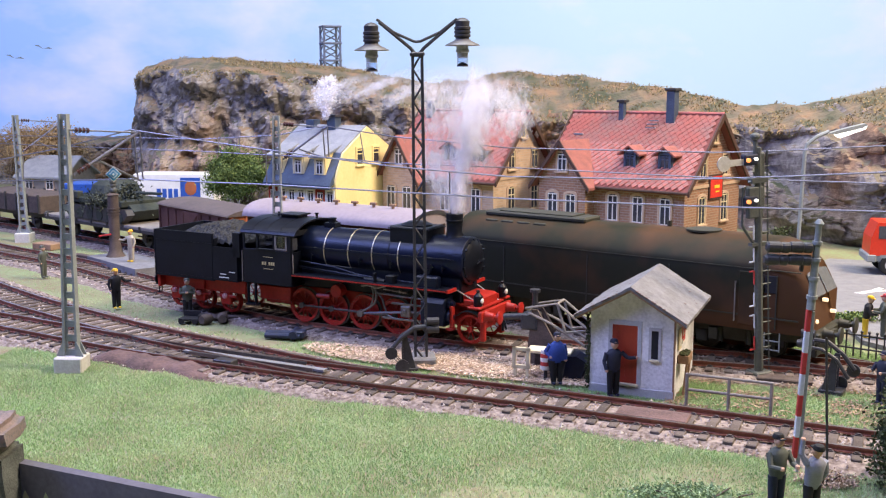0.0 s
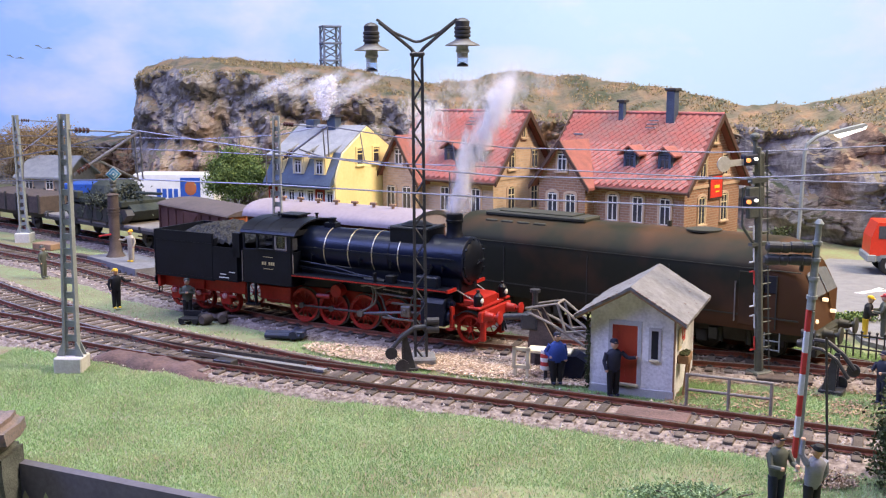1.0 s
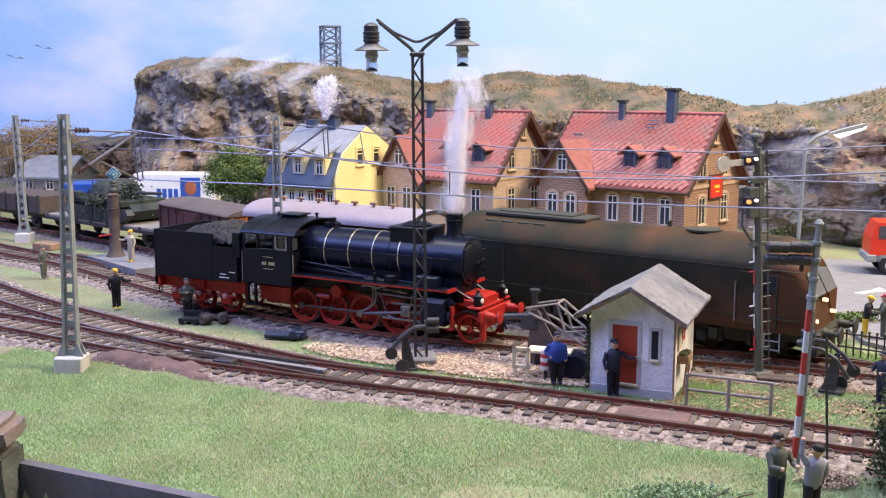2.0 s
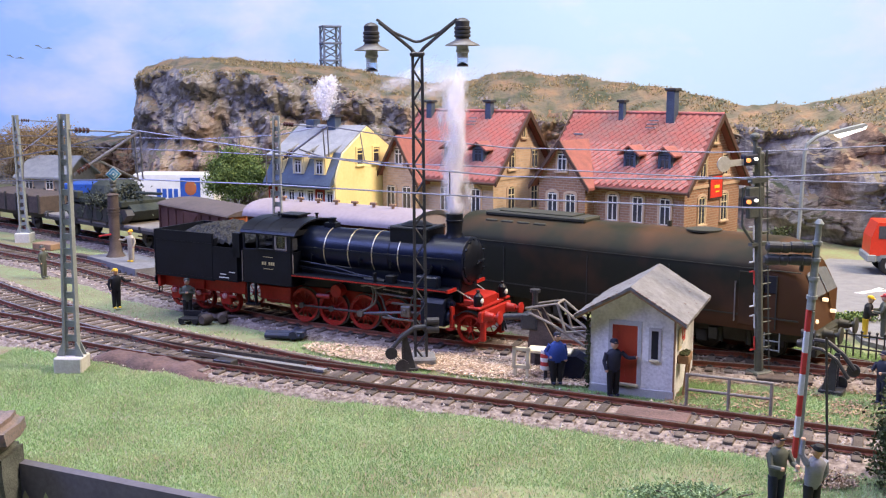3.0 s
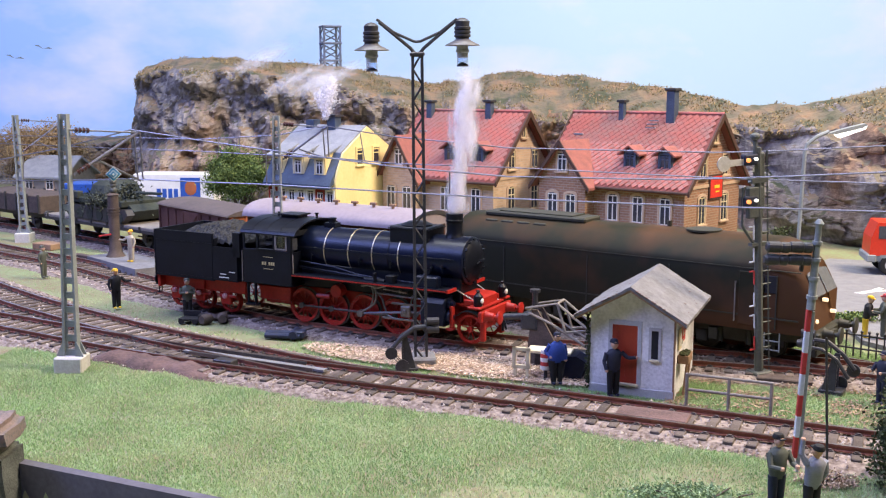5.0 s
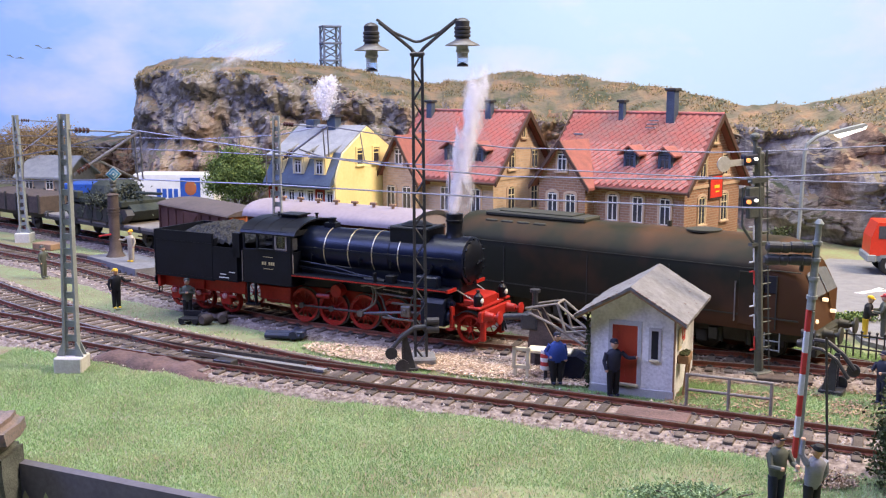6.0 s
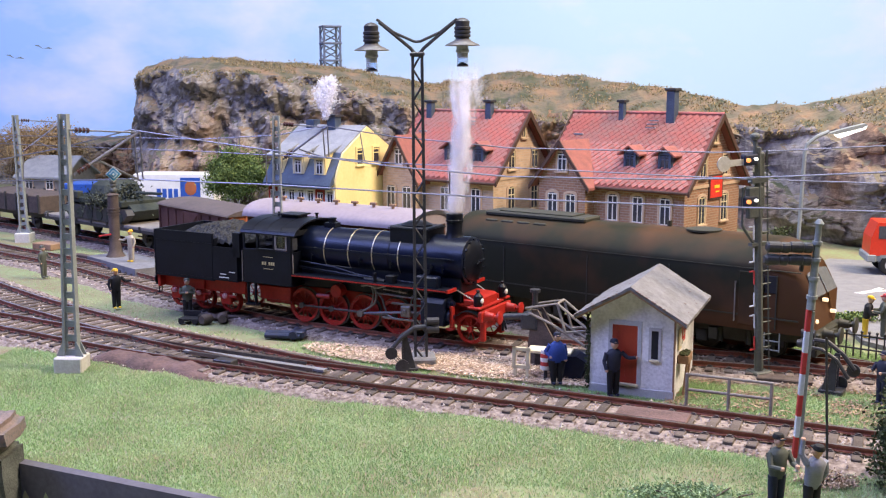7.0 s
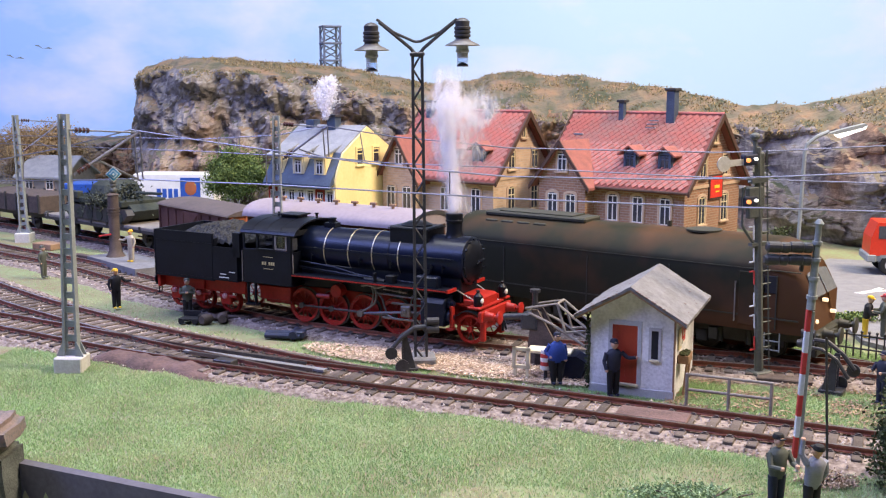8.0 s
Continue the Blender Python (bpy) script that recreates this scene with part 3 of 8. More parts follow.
def leaf_litter():
    """Brown litter strewn over the thin grass between the railing and the signal."""
    rng = np.random.default_rng(61)
    v, f = [], []
    for _ in range(7000):
        x, y = rng.uniform(6.6, 14.5), rng.uniform(26.8, 31.6)
        if noise.noise((x * 0.7, y * 0.9, 6.0)) < rng.uniform(-0.25, 0.25) or near_track(x, y, (PATHS["main"][0],), 1.5):
            continue
        b, l, w = rng.uniform(0, 6.283), rng.uniform(0.03, 0.08), rng.uniform(0.02, 0.04)
        z = ground_height(x, y) + rng.uniform(-0.03, 0.03)
        dx, dy = math.cos(b), math.sin(b)
        k = len(v)
        v += [(x - dx * l, y - dy * l, z), (x + dy * w, y - dx * w, z + 0.02), (x + dx * l, y + dy * l, z + rng.uniform(0, 0.04)), (x - dy * w, y + dx * w, z + 0.02)]
        f.append((k, k + 1, k + 2, k + 3))
    tagged(mesh_arrays("leaf_litter", v, f, LITTER), "brown dry leaf litter strewn over thin grass", "leaf litter", kind="stuff")


def sky_board():
    """The painted sky behind the layout: a curved board with brushed clouds and a weak added glow."""
    m = bpy.data.materials.new("painted_sky")
    m.use_nodes = True
    nt = m.node_tree
    p = nt.nodes["Principled BSDF"]
    co, mp, n1 = nt.nodes.new("ShaderNodeTexCoord"), nt.nodes.new("ShaderNodeMapping"), nt.nodes.new("ShaderNodeTexNoise")
    mp.inputs["Scale"].default_value = (1, 1, 1.9)
    nt.links.new(co.outputs["Object"], mp.inputs["Vector"])
    nt.links.new(mp.outputs[0], n1.inputs["Vector"])
    n1.inputs["Scale"].default_value, n1.inputs["Detail"].default_value, n1.inputs["Roughness"].default_value = 0.045 / S, 5, 0.55
    sep = nt.nodes.new("ShaderNodeSeparateXYZ")
    nt.links.new(co.outputs["Object"], sep.inputs[0])
    grad = nt.nodes.new("ShaderNodeMapRange")
    grad.inputs[1].default_value, grad.inputs[2].default_value = -50 * S, 15 * S
    nt.links.new(sep.outputs[0], grad.inputs[0])
    base = nt.nodes.new("ShaderNodeMix")
    base.data_type = "RGBA"
    base.inputs[6].default_value, base.inputs[7].default_value = (0.27, 0.45, 0.88, 1), (0.45, 0.62, 0.80, 1)
    nt.links.new(grad.outputs[0], base.inputs[0])
    ramp = nt.nodes.new("ShaderNodeValToRGB")
    ramp.color_ramp.elements[0].position, ramp.color_ramp.elements[1].position = 0.47, 0.66
    nt.links.new(n1.outputs["Fac"], ramp.inputs[0])
    mix = nt.nodes.new("ShaderNodeMix")
    mix.data_type = "RGBA"
    mix.inputs[7].default_value = (0.62, 0.66, 0.80, 1)
    nt.links.new(ramp.outputs[0], mix.inputs[0])
    nt.links.new(base.outputs[2], mix.inputs[6])
    nt.links.new(mix.outputs[2], p.inputs["Base Color"])
    # weak glow in the paint's own colours, added to brighten the unlit board
    nt.links.new(mix.outputs[2], p.inputs["Emission Color"])
    p.inputs["Emission Strength"].default_value = 0.14
    p.inputs["Roughness"].default_value = 0.9
    bm = B()
    prev = None
    for i in range(61):
        x = -95 + 190 * i / 60
        y = 112 - 16 * (abs(x) / 95) ** 3
        col = [bm.verts.new((x, y, z)) for z in (-6, 8, 22, 36)]
        if prev:
            for j in range(3):
                bm.faces.new((prev[j], col[j], col[j + 1], prev[j + 1]))
        prev = col
    ob = part("backdrop", bm, m, smooth=True)
    tagged(ob, "painted pale blue sky board with soft white clouds", "backdrop", kind="structure")


def build_hall():
    """Plain walls, floor and ceiling of the exhibition room round the layout table."""
    wallm = mat("hall_wall_paint", (0.26, 0.26, 0.28), rough=0.9, scale=0.05, bump=0.05)
    floorm = mat("hall_floor_lino", (0.20, 0.19, 0.18), rough=0.5, scale=0.05, bump=0.05)
    for name, b, m, lab in (
        ("hall_floor", (-260, 260, -210, 220, -92, -88), floorm, "plain grey linoleum hall floor"),
        ("ceiling", (-260, 260, -210, 220, 150, 154), wallm, "plain white hall ceiling"),
        ("wall_south", (-260, 260, -214, -210, -88, 150), wallm, "plain pale hall wall"),
        ("wall_north", (-260, 260, 220, 224, -88, 150), wallm, "plain pale hall wall"),
        ("wall_west", (-264, -260, -210, 220, -88, 150), wallm, "plain pale hall wall"),
        ("wall_east", (260, 264, -210, 220, -88, 150), wallm, "plain pale hall wall"),
        ("layout_board", (-76, 76, 10.5, 113, -4, -1.3), TIMBER, "wooden baseboard that carries the model layout"),
    ):
        bm = B()
        box(bm, *b)
        tagged(part(name, bm, m), lab, name.split("_")[0], kind="structure")
    for i, (x, y) in enumerate(((-60, 20), (60, 20), (-60, 100), (60, 100))):
        bm = B()
        box(bm, x - 3, x + 3, y - 3, y + 3, -88, -4)
        tagged(part("trestle_leg", bm, TIMBER), "square wooden leg under the layout table", "table leg", "table legs")


# ---- locomotives and wagons ----
SHARED = {}


def spoked_wheel(name, x, y, r, spokes, parent, weight=True):
    bm = B()
    seg = 28
    for lo, hi, w in ((0.82, 0.92, 0.055),):
        rings = []
        for rr, yy in ((lo, -w), (hi, -w), (hi, w), (lo, w)):
            rings.append([bm.verts.new((rr * r * math.cos(2 * math.pi * i / seg), yy, rr * r * math.sin(2 * math.pi * i / seg))) for i in range(seg)])
        for k in range(4):
            a, b = rings[k], rings[(k + 1) % 4]
            for i in range(seg):
                bm.faces.new((a[i], a[(i + 1) % seg], b[(i + 1) % seg], b[i]))
    rod(bm, (0, -0.09, 0), (0, 0.07, 0), r * 0.2, seg=16)
    if weight:
        arc = [(r * 0.83 * math.cos(t), r * 0.83 * math.sin(t)) for t in np.linspace(math.radians(236), math.radians(304), 7)]
        prism(bm, arc, -0.03, 0.03, "y")
    w = part(name, bm, RED, parent)
    w.matrix_basis = at(x, y, r)
    if (r, "spoke") not in SHARED:
        sb = B()
        rod(sb, (r * 0.15, 0, 0), (r * 0.85, 0, 0), r * 0.05, r * 0.035, seg=6)
        first = part("spoke", sb, RED, w)
        SHARED[r, "spoke"] = first.data
        bpy.data.objects.remove(first)
    for i in range(spokes):
        sp = new("spoke", SHARED[r, "spoke"])
        sp.parent = w
        sp.matrix_basis = Matrix.Rotation(-(2 * math.pi * i / spokes + 0.15), 4, "Y")
    bm = B()
    rings = []
    for rr, yy in ((0.92, -0.07), (1.0, -0.07), (1.0, 0.05), (1.06, 0.06), (1.06, 0.09), (0.92, 0.09)):
        rings.append([bm.verts.new((rr * r * math.cos(2 * math.pi * i / seg), yy, rr * r * math.sin(2 * math.pi * i / seg))) for i in range(seg)])
    for k in range(6):
        a, b = rings[k], rings[(k + 1) % 6]
        for i in range(seg):
            bm.faces.new((a[i], a[(i + 1) % seg], b[(i + 1) % seg], b[i])).material_index = 1 if k == 0 else 0
    if y > 0:
        bm.transform(Matrix.Diagonal((1, -1, 1, 1)))
    part("tyre", bm, [STEEL if weight else RED, RED], w, smooth=True)
    return w


def bar_text(parent, name, words, x, y, z, size, material, rz=0, label=""):
    cu = bpy.data.curves.new(name, "FONT")
    cu.body, cu.size, cu.extrude = words, size * S, 0.006 * S
    cu.align_x, cu.align_y = "CENTER", "CENTER"
    tmp = new(name, cu)
    me = bpy.data.meshes.new_from_object(tmp.evaluated_get(bpy.context.evaluated_depsgraph_get()))
    bpy.data.objects.remove(tmp)
    me.materials.append(material)
    ob = new(name, me)
    ob.parent = parent
    ob.matrix_basis = at(x, y, z, rz, 90, 0)
    if label:
        tagged(ob, label)
    return ob


def boiler_ring(x, r, w, c):
    bm = B()
    turned(bm, [(r, x - w), (r + 0.02, x - w), (r + 0.02, x + w), (r, x + w)], c, 40, "x")
    return bm


AXLES = (-1.36, 0.0, 1.40, 2.78)


def steam_loco():
    t = thing("steam_locomotive", at(-3.76, 38.45, 0.30, -28.5), "black steam locomotive with red wheels and frame on curved track", "locomotive")
    bm = B()
    for s in (-1, 1):
        box(bm, -3.4, 6.3, s * 0.5 - 0.05, s * 0.5 + 0.05, 0.55, 1.35, 0.02)
        box(bm, -1.9, 3.4, s * 0.5 - 0.04, s * 0.5 + 0.04, 0.30, 0.55, 0.02)
    for x in (-3.2, -0.7, 2.2, 4.4, 6.1):
        box(bm, x - 0.1, x + 0.1, -0.45, 0.45, 0.5, 1.3)
    box(bm, -3.4, -1.9, -0.95, -0.55, 0.75, 1.3, 0.03)
    box(bm, -3.4, -1.9, 0.55, 0.95, 0.75, 1.3, 0.03)
    part("main_frame", bm, RED, t, "red locomotive frame")
    # black box added under the boiler to stand in for shade and close gaps
    bm = B()
    box(bm, -1.95, 5.35, -0.64, 0.64, 1.36, 2.35, 0.04)
    part("shade_filler_box", bm, BLACK, t)
    for x in AXLES:
        for y in (-0.76, 0.76):
            spoked_wheel("driving_wheel", x, y, 0.66, 13, t)
        bm = B()
        rod(bm, (x, -0.7, 0.66), (x, 0.7, 0.66), 0.09)
        part("axle", bm, STEEL, t)
    for y in (-0.74, 0.74):
        spoked_wheel("leading_wheel", 5.80, y, 0.52, 9, t, weight=False)
    bm = B()
    for y in (-0.74, 0.74):
        arc = [(5.75 + 0.66 * math.cos(a), 0.52 + 0.66 * math.sin(a)) for a in np.linspace(0.5, 2.4, 10)]
        arc += [(5.75 + 0.62 * math.cos(a), 0.52 + 0.62 * math.sin(a)) for a in np.linspace(2.4, 0.5, 10)]
        prism(bm, arc, y - 0.12, y + 0.12, "y")
    part("wheel_guard", bm, DARKMAST, t)
    # rods and valve gear on both sides
    for s in (-1, 1):
        bm = B()
        y = s * 0.95
        for a, b in zip(AXLES, AXLES[1:]):
            box(bm, a, b, y - 0.03, y + 0.03, 0.64, 0.72, 0.02)
        for x in AXLES:
            rod(bm, (x, y - 0.06, 0.68), (x, y + 0.06, 0.68), 0.11, seg=12)
        part("coupling_rod", bm, RODSTEEL, t, "dark oily coupling rod")
        bm = B()
        yy = s * 1.08
        rod(bm, (1.40, yy, 0.68), (3.3, yy, 0.92), 0.05, seg=8)
        rod(bm, (1.40, yy - 0.08, 0.68), (1.40, yy + 0.08, 0.68), 0.13, seg=14)
        part("connecting_rod", bm, STEEL, t, "steel connecting rod")
        bm = B()
        box(bm, 3.15, 3.55, yy - 0.09, yy + 0.09, 0.74, 1.16, 0.04)
        box(bm, 3.25, 3.42, yy - 0.13, yy + 0.13, 0.84, 1.04, 0.03)
        rod(bm, (3.5, yy, 0.95), (4.3, yy, 0.95), 0.045, seg=8)
        part("crosshead", bm, STEEL, t, "bright steel crosshead and piston rod")
        for z in (0.60, 1.17):
            bm = B()
            box(bm, 2.35 if z < 1 else 2.75, 4.25, yy - 0.045, yy + 0.045, z, z + 0.07, 0.01)
            part("slide_bar", bm, STEEL, t, "bright steel slide bar")
        bm = B()
        rod(bm, (1.40, yy - s * -0.05, 0.70), (1.85, yy, 0.98), 0.045, seg=8)
        rod(bm, (1.85, yy, 0.98), (1.98, yy, 1.12), 0.05, seg=8)
        part("return_crank", bm, STEEL, t)
        bm = B()
        arc = [(2.04 + 0.55 * math.cos(q) - 0.5, 1.42 + 0.62 * math.sin(q)) for q in np.linspace(-0.62, 0.62, 9)]
        line(bm, [(u, yy, v) for u, v in arc], 0.05, 8)
        line(bm, [(u - 0.13, yy, v) for u, v in arc], 0.035, 6)
        line(bm, [(1.45, yy, 1.72), (1.7, yy, 1.78), (2.2, yy, 1.72), (2.5, yy, 1.82)], 0.05, 8)
        line(bm, [(1.9, yy, 1.80), (2.35, yy, 1.30), (2.55, yy, 0.75), (2.75, yy, 0.66)], 0.035, 6)
        part("expansion_link", bm, STEEL, t, "grey steel expansion link and hanger")
        bm = B()
        rod(bm, (2.05, yy, 1.52), (4.15, yy, 1.46), 0.035, seg=8)
        rod(bm, (2.4, yy, 1.70), (3.4, yy, 1.64), 0.04, seg=8)
        ball(bm, (3.1, yy, 1.66), 0.08, sub=1)
        part("radius_rod", bm, STEEL, t, "steel valve rod")
        bm = B()
        rod(bm, (3.45, yy, 0.72), (3.62, yy, 1.55), 0.035, seg=8)
        rod(bm, (3.38, yy, 0.95), (3.50, yy, 0.62), 0.03, seg=6)
        part("combination_lever", bm, STEEL, t)
        bm = B()
        prof = [(0.62, 0.62), (1.32, 0.62), (1.42, 0.72), (1.42, 1.45), (1.28, 1.62), (0.62, 1.62)]
        prism(bm, [(s * u, v) for u, v in prof], 4.15, 5.05, "x")
        for v in (0.95, 1.42):
            rod(bm, (5.05, s * 1.05, v), (5.2, s * 1.05, v), 0.27 if v < 1 else 0.17, seg=16)
            rod(bm, (5.2, s * 1.05, v), (5.3, s * 1.05, v), 0.1, seg=10)
        part("cylinder", bm, BOILER, t, "blue-black steam cylinder")
        bm = B()
        box(bm, -1.5, 5.2, s * 0.8, s * 1.45, 1.90, 1.95)
        part("running_board", bm, BLACK, t)
        bm = B()
        box(bm, -1.5, 5.2, s * 1.45, s * 1.475, 1.885, 1.925)
        box(bm, 5.2, 5.26, s * 0.8, s * 1.46, 1.84, 1.96)
        part("valance", bm, RED, t, "red edge strip of the running board")
        bm = B()
        rod(bm, (5.05, s * 0.75, 1.95), (6.3, s * 0.62, 1.30), 0.025, seg=6)
        part("front_handrail", bm, WIRE, t)
    # boiler and smokebox
    cz, r = 2.82, 0.83
    bm = B()
    turned(bm, [(0.05, -2.0), (r, -2.0), (r, 3.9), (r + 0.03, 3.9), (r + 0.03, 5.46), (r - 0.02, 5.50)], (0, 0, cz), 48, "x")
    part("boiler", bm, BOILER, t, "glossy blue-black boiler", smooth=True)
    bm = B()
    turned(bm, [(0.76, 5.48), (0.76, 5.53), (0.70, 5.57), (0.5, 5.66), (0.25, 5.71), (0.05, 5.73)], (0, 0, cz), 36, "x")
    part("smokebox_door", bm, BLACK, t, smooth=True)
    bm = B()
    for k in range(14):
        a = 2 * math.pi * k / 14
        box(bm, 5.44, 5.56, -0.04, 0.04, 0.70, 0.80, m=Matrix.Translation((0, 0, cz)) @ Matrix.Rotation(a, 4, "X"))
    rod(bm, (5.68, 0, cz), (5.86, 0, cz), 0.06, seg=10)
    rod(bm, (5.80, -0.3, cz - 0.05), (5.80, 0.3, cz + 0.05), 0.03, seg=6)
    box(bm, 5.5, 5.62, -0.1, 0.75, cz + 0.3, cz + 0.36)
    box(bm, 5.5, 5.62, -0.1, 0.75, cz - 0.36, cz - 0.3)
    part("door_clamps", bm, BLACK, t)
    for x in (-0.39, 0.69, 1.74, 2.42, 2.85, 4.02):
        mt = BLACK if x == 2.42 else BRASS
        part("boiler_band", boiler_ring(x, r, 0.019, (0, 0, cz)), mt, t, "" if x == 2.42 else "pale brass boiler band")
    bm = B()
    for s in (-1, 1):
        rod(bm, (-1.9, s * 0.91, 2.95), (5.2, s * 0.91, 2.95), 0.016, seg=6)
        for x in np.linspace(-1.6, 5.0, 9):
            rod(bm, (x, s * 0.82, 2.95), (x, s * 0.94, 2.95), 0.018, seg=5)
    part("boiler_handrail", bm, BLACK, t)
    # fittings beside the boiler
    bm = B()
    rod(bm, (-1.9, -0.95, 2.2), (2.2, -0.98, 1.98), 0.05, seg=6)
    rod(bm, (-1.9, -0.9, 2.35), (0.9, -0.92, 2.3), 0.035, seg=6)
    box(bm, 2.1, 2.2, -1.35, -1.2, 1.9, 2.3, 0.02)
    box(bm, 2.6, 2.95, -1.3, -1.0, 1.9, 2.25, 0.04)
    rod(bm, (1.6, -1.1, 1.95), (2.5, -1.1, 1.95), 0.12, seg=12)
    rod(bm, (4.2, -0.86, 2.45), (4.2, -1.0, 2.45), 0.1, seg=10)
    part("pipes", bm, BLACK, t)
    bm = B()
    rod(bm, (0.25, -1.02, 1.38), (0.25, -0.62, 1.38), 0.24, seg=18)
    rod(bm, (-0.6, -1.0, 1.15), (0.0, -1.0, 1.15), 0.09, seg=10)
    part("air_reservoir", bm, RED, t, "red round reservoir under the running board")
    bm = B()
    box(bm, 3.85, 4.75, -1.3, -0.95, 1.9, 2.35, 0.05)
    part("air_pump_box", bm, BOILER, t)
    # dome casing, chimney and whistle
    bm = B()
    box(bm, 2.38, 4.0, -0.62, 0.62, 3.3, 3.96, 0.04)
    box(bm, 2.34, 4.04, -0.65, 0.65, 3.86, 3.90)
    part("feedwater_box", bm, BLACK, t, "square black casing on the boiler")
    bm = B()
    turned(bm, [(0.58, 3.4), (0.58, 4.0), (0.52, 4.02), (0.36, 4.1), (0.1, 4.13)], (3.2, 0, 0), 28)
    part("steam_dome", bm, BLACK, t, smooth=True)
    bm = B()
    outer = [(0.40, 3.55), (0.33, 3.72), (0.28, 3.85), (0.29, 4.22), (0.325, 4.24), (0.325, 4.29), (0.30, 4.31), (0.31, 4.52), (0.25, 4.52), (0.22, 3.6)]
    turned(bm, outer, (4.75, 0, -0.04), 28)
    part("chimney", bm, BLACK, t, "black chimney with a rim", smooth=True)
    bm = B()
    turned(bm, [(0.14, 3.6), (0.14, 3.95), (0.17, 3.97), (0.17, 4.0), (0.06, 4.02)], (-0.55, 0.0, 0), 16)
    box(bm, -0.8, -0.3, -0.18, 0.18, 3.5, 3.82)
    part("safety_valve", bm, BLACK, t)
    # cab
    bm = B()
    for s in (-1, 1):
        box(bm, -3.75, -1.45, s * 1.42, s * 1.48, 1.46, 2.80, 0.02)
        box(bm, -3.75, -3.66, s * 1.42, s * 1.48, 2.80, 3.52)
        box(bm, -1.62, -1.45, s * 1.42, s * 1.48, 2.80, 3.52)
        box(bm, -2.30, -2.20, s * 1.42, s * 1.48, 2.80, 3.52)
        box(bm, -3.08, -3.00, s * 1.42, s * 1.48, 2.80, 3.52)
        box(bm, -3.75, -1.45, s * 1.40, s * 1.5, 3.42, 3.54)
        box(bm, -3.1, -2.2, s * 1.40, s * 1.53, 2.78, 2.84)
    for s in (-1, 1):
        box(bm, -1.52, -1.45, s * 0.8, s * 1.42, 1.46, 2.75)
        box(bm, -1.52, -1.45, s * 1.25, s * 1.42, 2.75, 3.5)
    box(bm, -1.52, -1.45, -1.42, 1.42, 3.36, 3.56)
    box(bm, -3.75, -1.45, -1.42, 1.42, 1.44, 1.52)
    part("cab", bm, BLACK, t, "black cab with open side window")
    bm = B()
    prof = [(1.58 * math.cos(a), 3.34 + 0.60 * math.sin(a)) for a in np.linspace(0.16, math.pi - 0.16, 26)]
    inner = [(u * 0.97, v - 0.05) for u, v in prof[::-1]]
    prism(bm, prof + inner, -3.82, -1.22, "x")
    part("cab_roof", bm, BLACK, t, "black arched cab roof", smooth=True)
    for x in (-3.25, -2.6, -1.95):
        bm = B()
        prism(bm, [(u * 1.008, v + 0.012) for u, v in prof] + [(u * 0.99, v - 0.02) for u, v in prof[::-1]], x - 0.02, x + 0.02, "x")
        part("roof_rib", bm, BLACK, t)
    bm = B()
    box(bm, -2.75, -1.95, -0.35, 0.35, 3.90, 4.02, 0.03)
    box(bm, -2.85, -1.85, -0.42, 0.42, 4.02, 4.08, 0.02)
    part("roof_vent", bm, BLACK, t)
    bm = B()
    rod(bm, (-3.1, 0, 3.9), (-3.1, 0, 4.1), 0.05)
    rod(bm, (-1.35, 0.1, 3.88), (-1.35, 0.1, 4.1), 0.05)
    rod(bm, (-1.35, 0.1, 4.1), (-1.35, 0.1, 4.14), 0.08)
    part("whistle", bm, BLACK, t)
    bm = B()
    box(bm, -2.2, -1.62, -1.455, -1.445, 2.86, 3.42)
    part("cab_window", bm, PANE, t)
    bm = B()
    for q in ((-2.19, -2.13, 2.84, 3.44), (-1.69, -1.63, 2.84, 3.44)):
        box(bm, q[0], q[1], -1.50, -1.42, q[2], q[3])
    box(bm, -2.13, -1.69, -1.495, -1.425, 2.84, 2.89)
    part("window_frame", bm, WEATHERGREY, t, "pale cab window frame")
    bm = B()
    box(bm, -1.44, -1.42, -1.40, -1.10, 2.86, 3.30)
    part("front_window", bm, WINDOWDARK, t)
    bm = B()
    for x in (-2.82, -2.70, -2.50, -2.40, -2.30):
        box(bm, x, x + 0.07, -1.50, -1.478, 2.22, 2.34)
    for z in (2.06, 2.52):
        box(bm, -2.75, -2.30, -1.495, -1.478, z, z + 0.02)
    part("number_plate", bm, BRASS, t, "small pale number bars on the cab")
    bm = B()
    rod(bm, (-3.82, -1.45, 1.5), (-3.82, -1.45, 2.7), 0.02, seg=5)
    part("cab_handrail", bm, WEATHERGREY, t)
    bm = B()
    rod(bm, (-1.38, -1.45, 1.98), (-1.38, -1.45, 2.7), 0.02, seg=5)
    part("cab_handrail", bm, WEATHERGREY, t)
    bm = B()
    box(bm, -3.7, -3.2, -1.45, -1.15, 0.55, 0.62)
    box(bm, -3.66, -3.6, -1.4, -1.3, 0.55, 1.46)
    box(bm, -3.3, -3.24, -1.4, -1.3, 0.55, 1.46)
    part("cab_steps", bm, BLACK, t)
    # copper pipes, boxes and rivet heads along the boiler
    bm = B()
    line(bm, [(-1.4, -0.99, 2.42), (0.2, -1.0, 2.30), (1.2, -1.02, 2.12), (2.3, -1.04, 2.04)], 0.03, 6)
    line(bm, [(-0.6, -0.96, 2.15), (0.4, -1.0, 2.10), (2.2, -1.05, 2.0)], 0.025, 6)
    line(bm, [(2.85, -0.8, 2.2), (2.9, -1.05, 2.05), (3.9, -1.1, 2.03)], 0.03, 6)
    part("feed_pipe", bm, BLACK, t, "dark feed pipes along the boiler")
